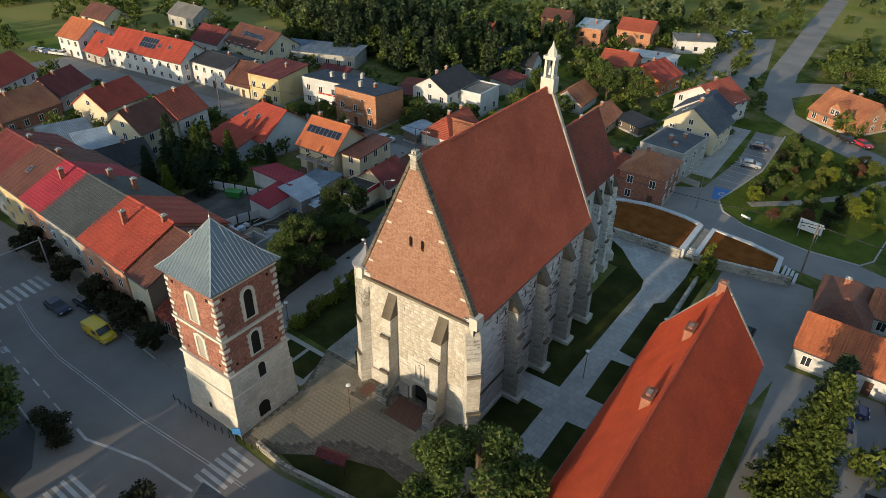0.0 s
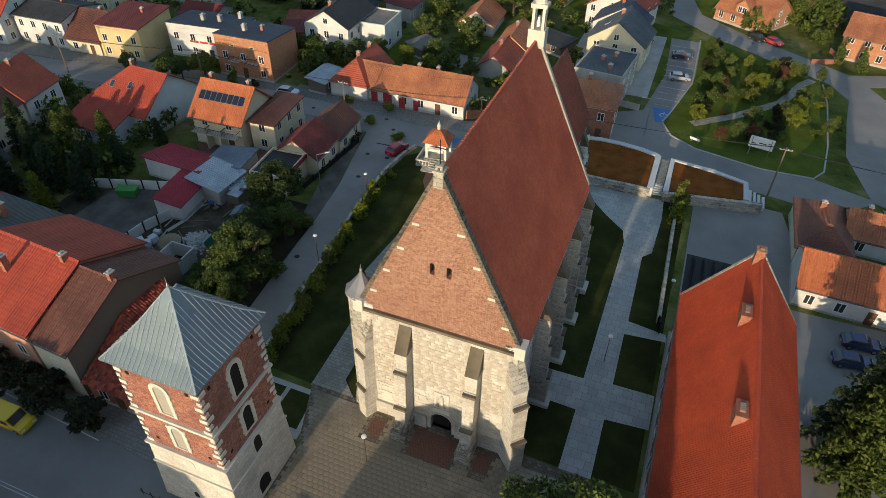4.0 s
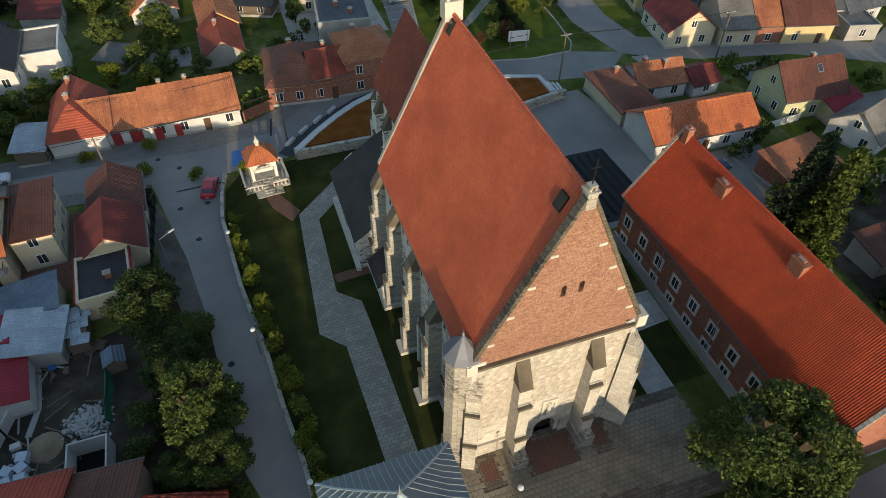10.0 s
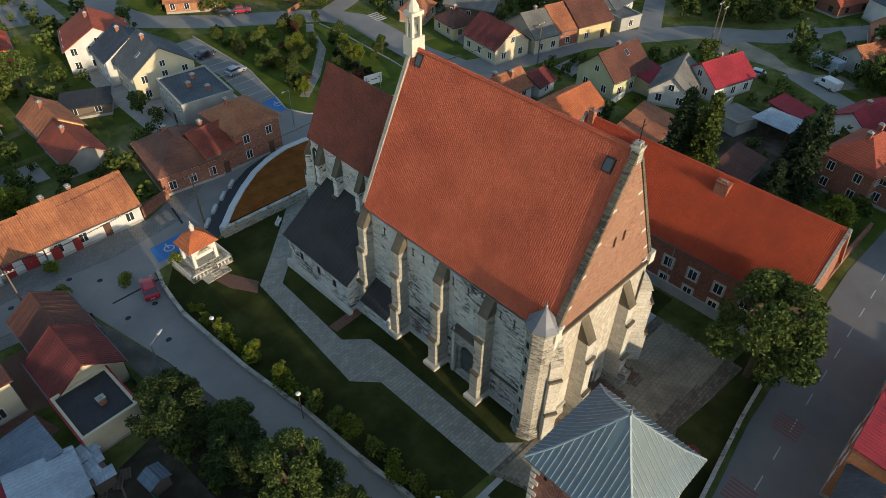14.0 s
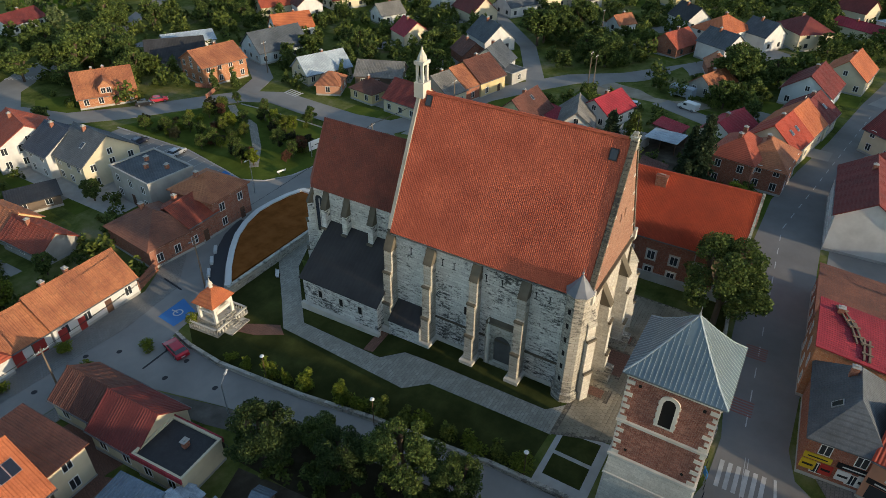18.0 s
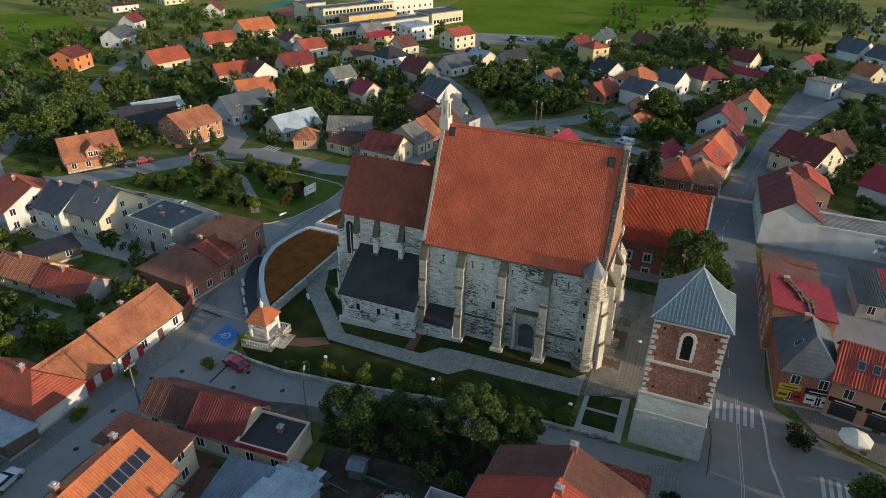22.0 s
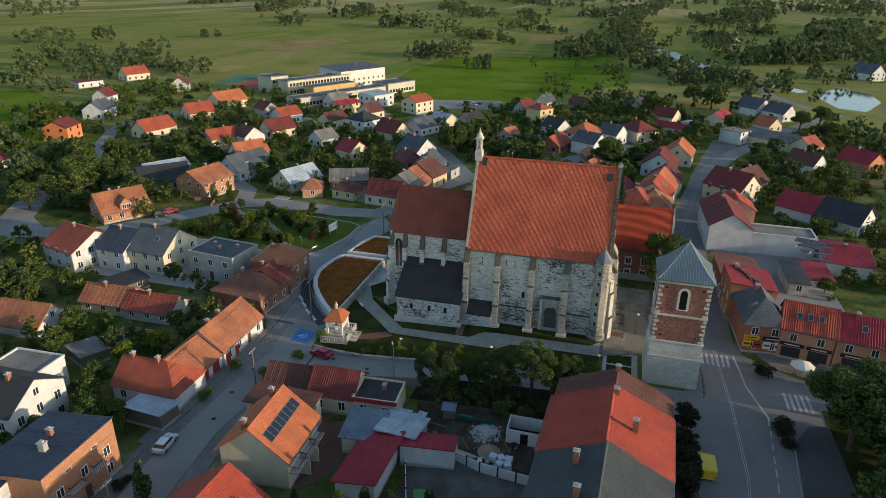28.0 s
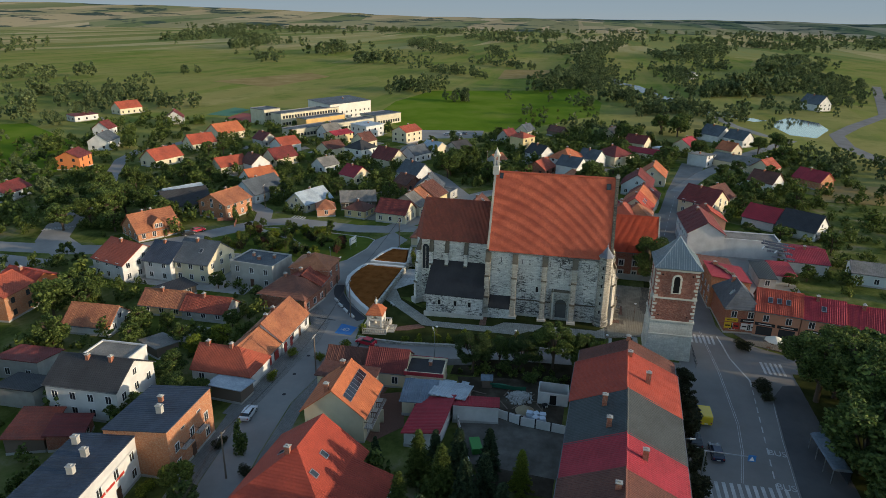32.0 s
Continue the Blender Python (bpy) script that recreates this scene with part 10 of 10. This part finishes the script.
for q in ((-2.55, -1.75, 2.55, -1.6), (-2.55, 1.6, 2.55, 1.75), (-2.55, -1.6, -2.4, 1.6), (2.4, -1.6, 2.55, 1.6)):
    part("side_wall", Shape().box(q[0], q[1], 0, q[2], q[3], 2.3), WALL["white"], tank)
part("floor", Shape().box(-2.4, -1.6, 0.02, 2.4, 1.6, 0.12), HOLE, tank, "dark floor")
part("doorway", Shape().box(-0.6, 1.73, 0.1, 0.5, 1.78, 1.9), HOLE, tank, "dark doorway")
part("tyre_stack", Shape().loft([ring(1.2, 2.4, z, r, 12) for z, r in ((0, 0.5), (0.2, 0.55), (0.4, 0.5))]), BLACK, tank)
for i in range(5):
    solo("big_bag", Shape().loft([[(a * k, b * k, z) for a, b in ((-0.5, -0.5), (0.5, -0.5), (0.5, 0.5), (-0.5, 0.5))] for z, k in ((0, 0.9), (0.5, 1.05), (1.0, 0.95))]), plaster("woven_sack", (0.55, 0.62, 0.70), 0.2), "pale woven builder's bulk bag", "bag", pose(-77.3 - 1.2 * (i % 2), 53.6 + 1.1 * (i // 2), 0.02, 0, 0, 20 * i), "builder's bags")
hut = thing("garden_hut", "small hut with a pale blue pitched sheet roof", "hut", pose(-69.2, 64.2, zg(64), 0, 0, 8))
part("wall", Shape().box(-0.9, -0.9, 0, 0.9, 0.9, 1.7), WALL["wood"], hut)
for sx in (-1, 1):
    part("roof", Shape().extrude([(sx * 1.15, -1.1, 1.6), (0, -1.1, 2.15), (0, 1.1, 2.15), (sx * 1.15, 1.1, 1.6)], (0, 0, 0.06)), RED["blue"], hut)
solo("green_tarpaulin", Shape().extrude([(-3.2, 0, 0.1), (-1, 0.3, 0.1), (1, 0, 0.1), (3.2, 0.2, 0.1), (3.2, 0.5, 1.1), (1, 0.4, 1.2), (-1, 0.6, 1.0), (-3.2, 0.4, 1.15)], (0, 0.05, 0.02)), plain("green_sheet", (0.02, 0.13, 0.08), 0.6), "green netting hung along the yard", "tarpaulin", pose(-69.6, 60.3, zg(60), 0, 0, 90))
for i in range(6):
    pal = thing("pallet", "wooden pallet lying in the yard", "pallet", pose(-73.4 + 0.5 * i, 67.4 + crng.uniform(-1.2, 1.4), zg(68) + 0.02 + 0.18 * (i % 2), 0, 0, crng.uniform(0, 90)), "yard pallets")
    for y_ in (-0.36, 0.0, 0.36):
        part("bearer", Shape().box(-0.6, y_ - 0.05, 0, 0.6, y_ + 0.05, 0.12), WALL["wood"], pal)
    for k in range(6):
        part("board", Shape().box(-0.6 + k * 0.22, -0.4, 0.12, -0.5 + k * 0.22, 0.4, 0.145), WALL["wood"], pal)
lean = thing("lean_to", "low lean-to patched from pale corrugated sheets", "shed", pose(-72.9, 69.6, zg(69), 0, 0, 4))
part("wall", Shape().box(-1.0, -2.4, 0, 0.9, 2.3, 1.75), WALL["wood"], lean)
for x_, y_, z_, r_, w_, d_ in ((-0.3, 1.5, 2.02, 6, 1.5, 1.9), (0.6, 0.3, 1.86, -5, 1.2, 1.5), (-0.4, -0.6, 1.95, 3, 1.6, 1.9), (0.3, -2.0, 1.83, -8, 1.9, 1.3), (0.9, 1.7, 1.8, 14, 0.9, 1.6)):
    part("roof_sheet", slope(-w_ / 2, w_ / 2, -d_ / 2, 0, d_ / 2, 0.12, 0.15, 0.02, 0.03), RED["pale"], lean, "", pose(x_, y_, z_, 0, 0, r_))
for i in range(26):
    solo("plank", Shape().box(-1.3, -0.09, 0, 1.3, 0.09, 0.05), WALL["wood"] if i % 3 else CONCRETE, "loose weathered plank in the yard", "plank", pose(crng.uniform(-79.5, -70), crng.uniform(53, 66), 0.06, 0, crng.uniform(-3, 3), crng.uniform(0, 180)), "yard planks")
for i in range(14):
    w_ = crng.uniform(0.25, 0.6)
    solo("crate", Shape().loft([[(-w_, -w_ * 0.7, 0), (w_, -w_ * 0.7, 0), (w_, w_ * 0.7, 0), (-w_, w_ * 0.7, 0)], [(-w_ * 0.97, -w_ * 0.68, w_), (w_ * 0.97, -w_ * 0.68, w_), (w_ * 0.97, w_ * 0.68, w_), (-w_ * 0.97, w_ * 0.68, w_)]]), (WALL["wood"], PANEL, BLUE_PAINT, METAL)[i % 4], "stored box among the yard clutter", "box", pose(crng.uniform(-80, -73), crng.uniform(52.5, 57.5) if i % 2 else crng.uniform(64.5, 66.5), 0.04, 0, 0, crng.uniform(0, 90)), "yard boxes")
band("path", [(-77.1, 66.7), (-76.6, 61.3), (-77.3, 58.3)], 0.6, CONCRETE, "narrow concrete garden path", "path", 0.06)
solo("waste_container", Shape().loft([[(-1.2, -0.7, 0.1), (1.2, -0.7, 0.1), (1.2, 0.7, 0.1), (-1.2, 0.7, 0.1)], [(-1.5, -0.8, 1.3), (1.5, -0.8, 1.3), (1.5, 0.8, 1.3), (-1.5, 0.8, 1.3)]]), plain("green_bin", (0.04, 0.22, 0.05), 0.5), "green waste container in the yard", "container", pose(-88, 63, 0.02, 0, 0, 20))
planters = thing("planted_terrace", "dark terrace bed with rows of young plants", "bed", kind="stuff")
for i in range(6):
    part("row", Shape().loft([[(-9.6 + i * 1.3 + d, 68 + k * 2.2, zg(68 + k * 2.2) + 0.02), (-9.2 + i * 1.3 + d, 68 + k * 2.2, zg(68 + k * 2.2) + 0.02), (-9.4 + i * 1.3 + d, 68 + k * 2.2, zg(68 + k * 2.2) + 0.35)] for k, d in ((0, 0), (3, 0.05), (6, 0))]), BLACK, planters)

# ---- setts of the plaza ----
SETT = plaster("plaza_sett", (0.32, 0.275, 0.20), 0.6)
plaza = next(o for o in scene.objects if o.name.startswith("pavement_plaza"))
sett_mesh = Shape().loft([[(-0.275, -0.235, 0), (0.275, -0.235, 0), (0.275, 0.235, 0), (-0.275, 0.235, 0)], [(-0.25, -0.21, 0.035), (0.25, -0.21, 0.035), (0.25, 0.21, 0.035), (-0.25, 0.21, 0.035)]]).mesh("sett")
outline = [(-44.9, 42.6), (-42.7, 36), (-42.7, 28.0), (-39, 29.2), (-33.7, 33.7), (-28, 35.5), (-22, 34.5), (-15.9, 34.0), (-15.9, 42.2)]


def inside(x, y):
    hit = False
    for i in range(len(outline)):
        (xa, ya), (xb, yb) = outline[i - 1], outline[i]
        if (ya > y) != (yb > y) and x < (xb - xa) * (y - ya) / (yb - ya) + xa:
            hit = not hit
    return hit


srng = random.Random(12)
rest = Shape()
count = 0
for j in range(31):
    for i in range(52):
        x, y = -45 + i * 0.575 + 0.28 * (j % 2), 28 + j * 0.495
        if not inside(x, y) or (y > 38.9 and (-33.3 < x < -28.3 or -37.9 < x < -35.9 or -26.7 < x < -24.7)) or (abs(x + 47.4) < 4.6 and abs(y - 31.6) < 4.6):
            continue
        up = 0.068 + 0.012 * srng.random()
        if count < 240 and -41 < x < -30 and 31 < y < 42:
            part("sett", sett_mesh, SETT, plaza, "", pose(x, y, up, srng.uniform(-1, 1), srng.uniform(-1, 1), srng.uniform(-2, 2)))
            count += 1
        else:
            rest.add([(x + a * 0.275, y + b * 0.235, up) for a, b in ((-1, -1), (1, -1), (1, 1), (-1, 1))] + [(x + a * 0.25, y + b * 0.21, up + 0.035) for a, b in ((-1, -1), (1, -1), (1, 1), (-1, 1))],
                     [(4, 5, 6, 7), (0, 1, 5, 4), (1, 2, 6, 5), (2, 3, 7, 6), (3, 0, 4, 7)])
part("setts_rest", rest, SETT, plaza, "", None, "stuff")
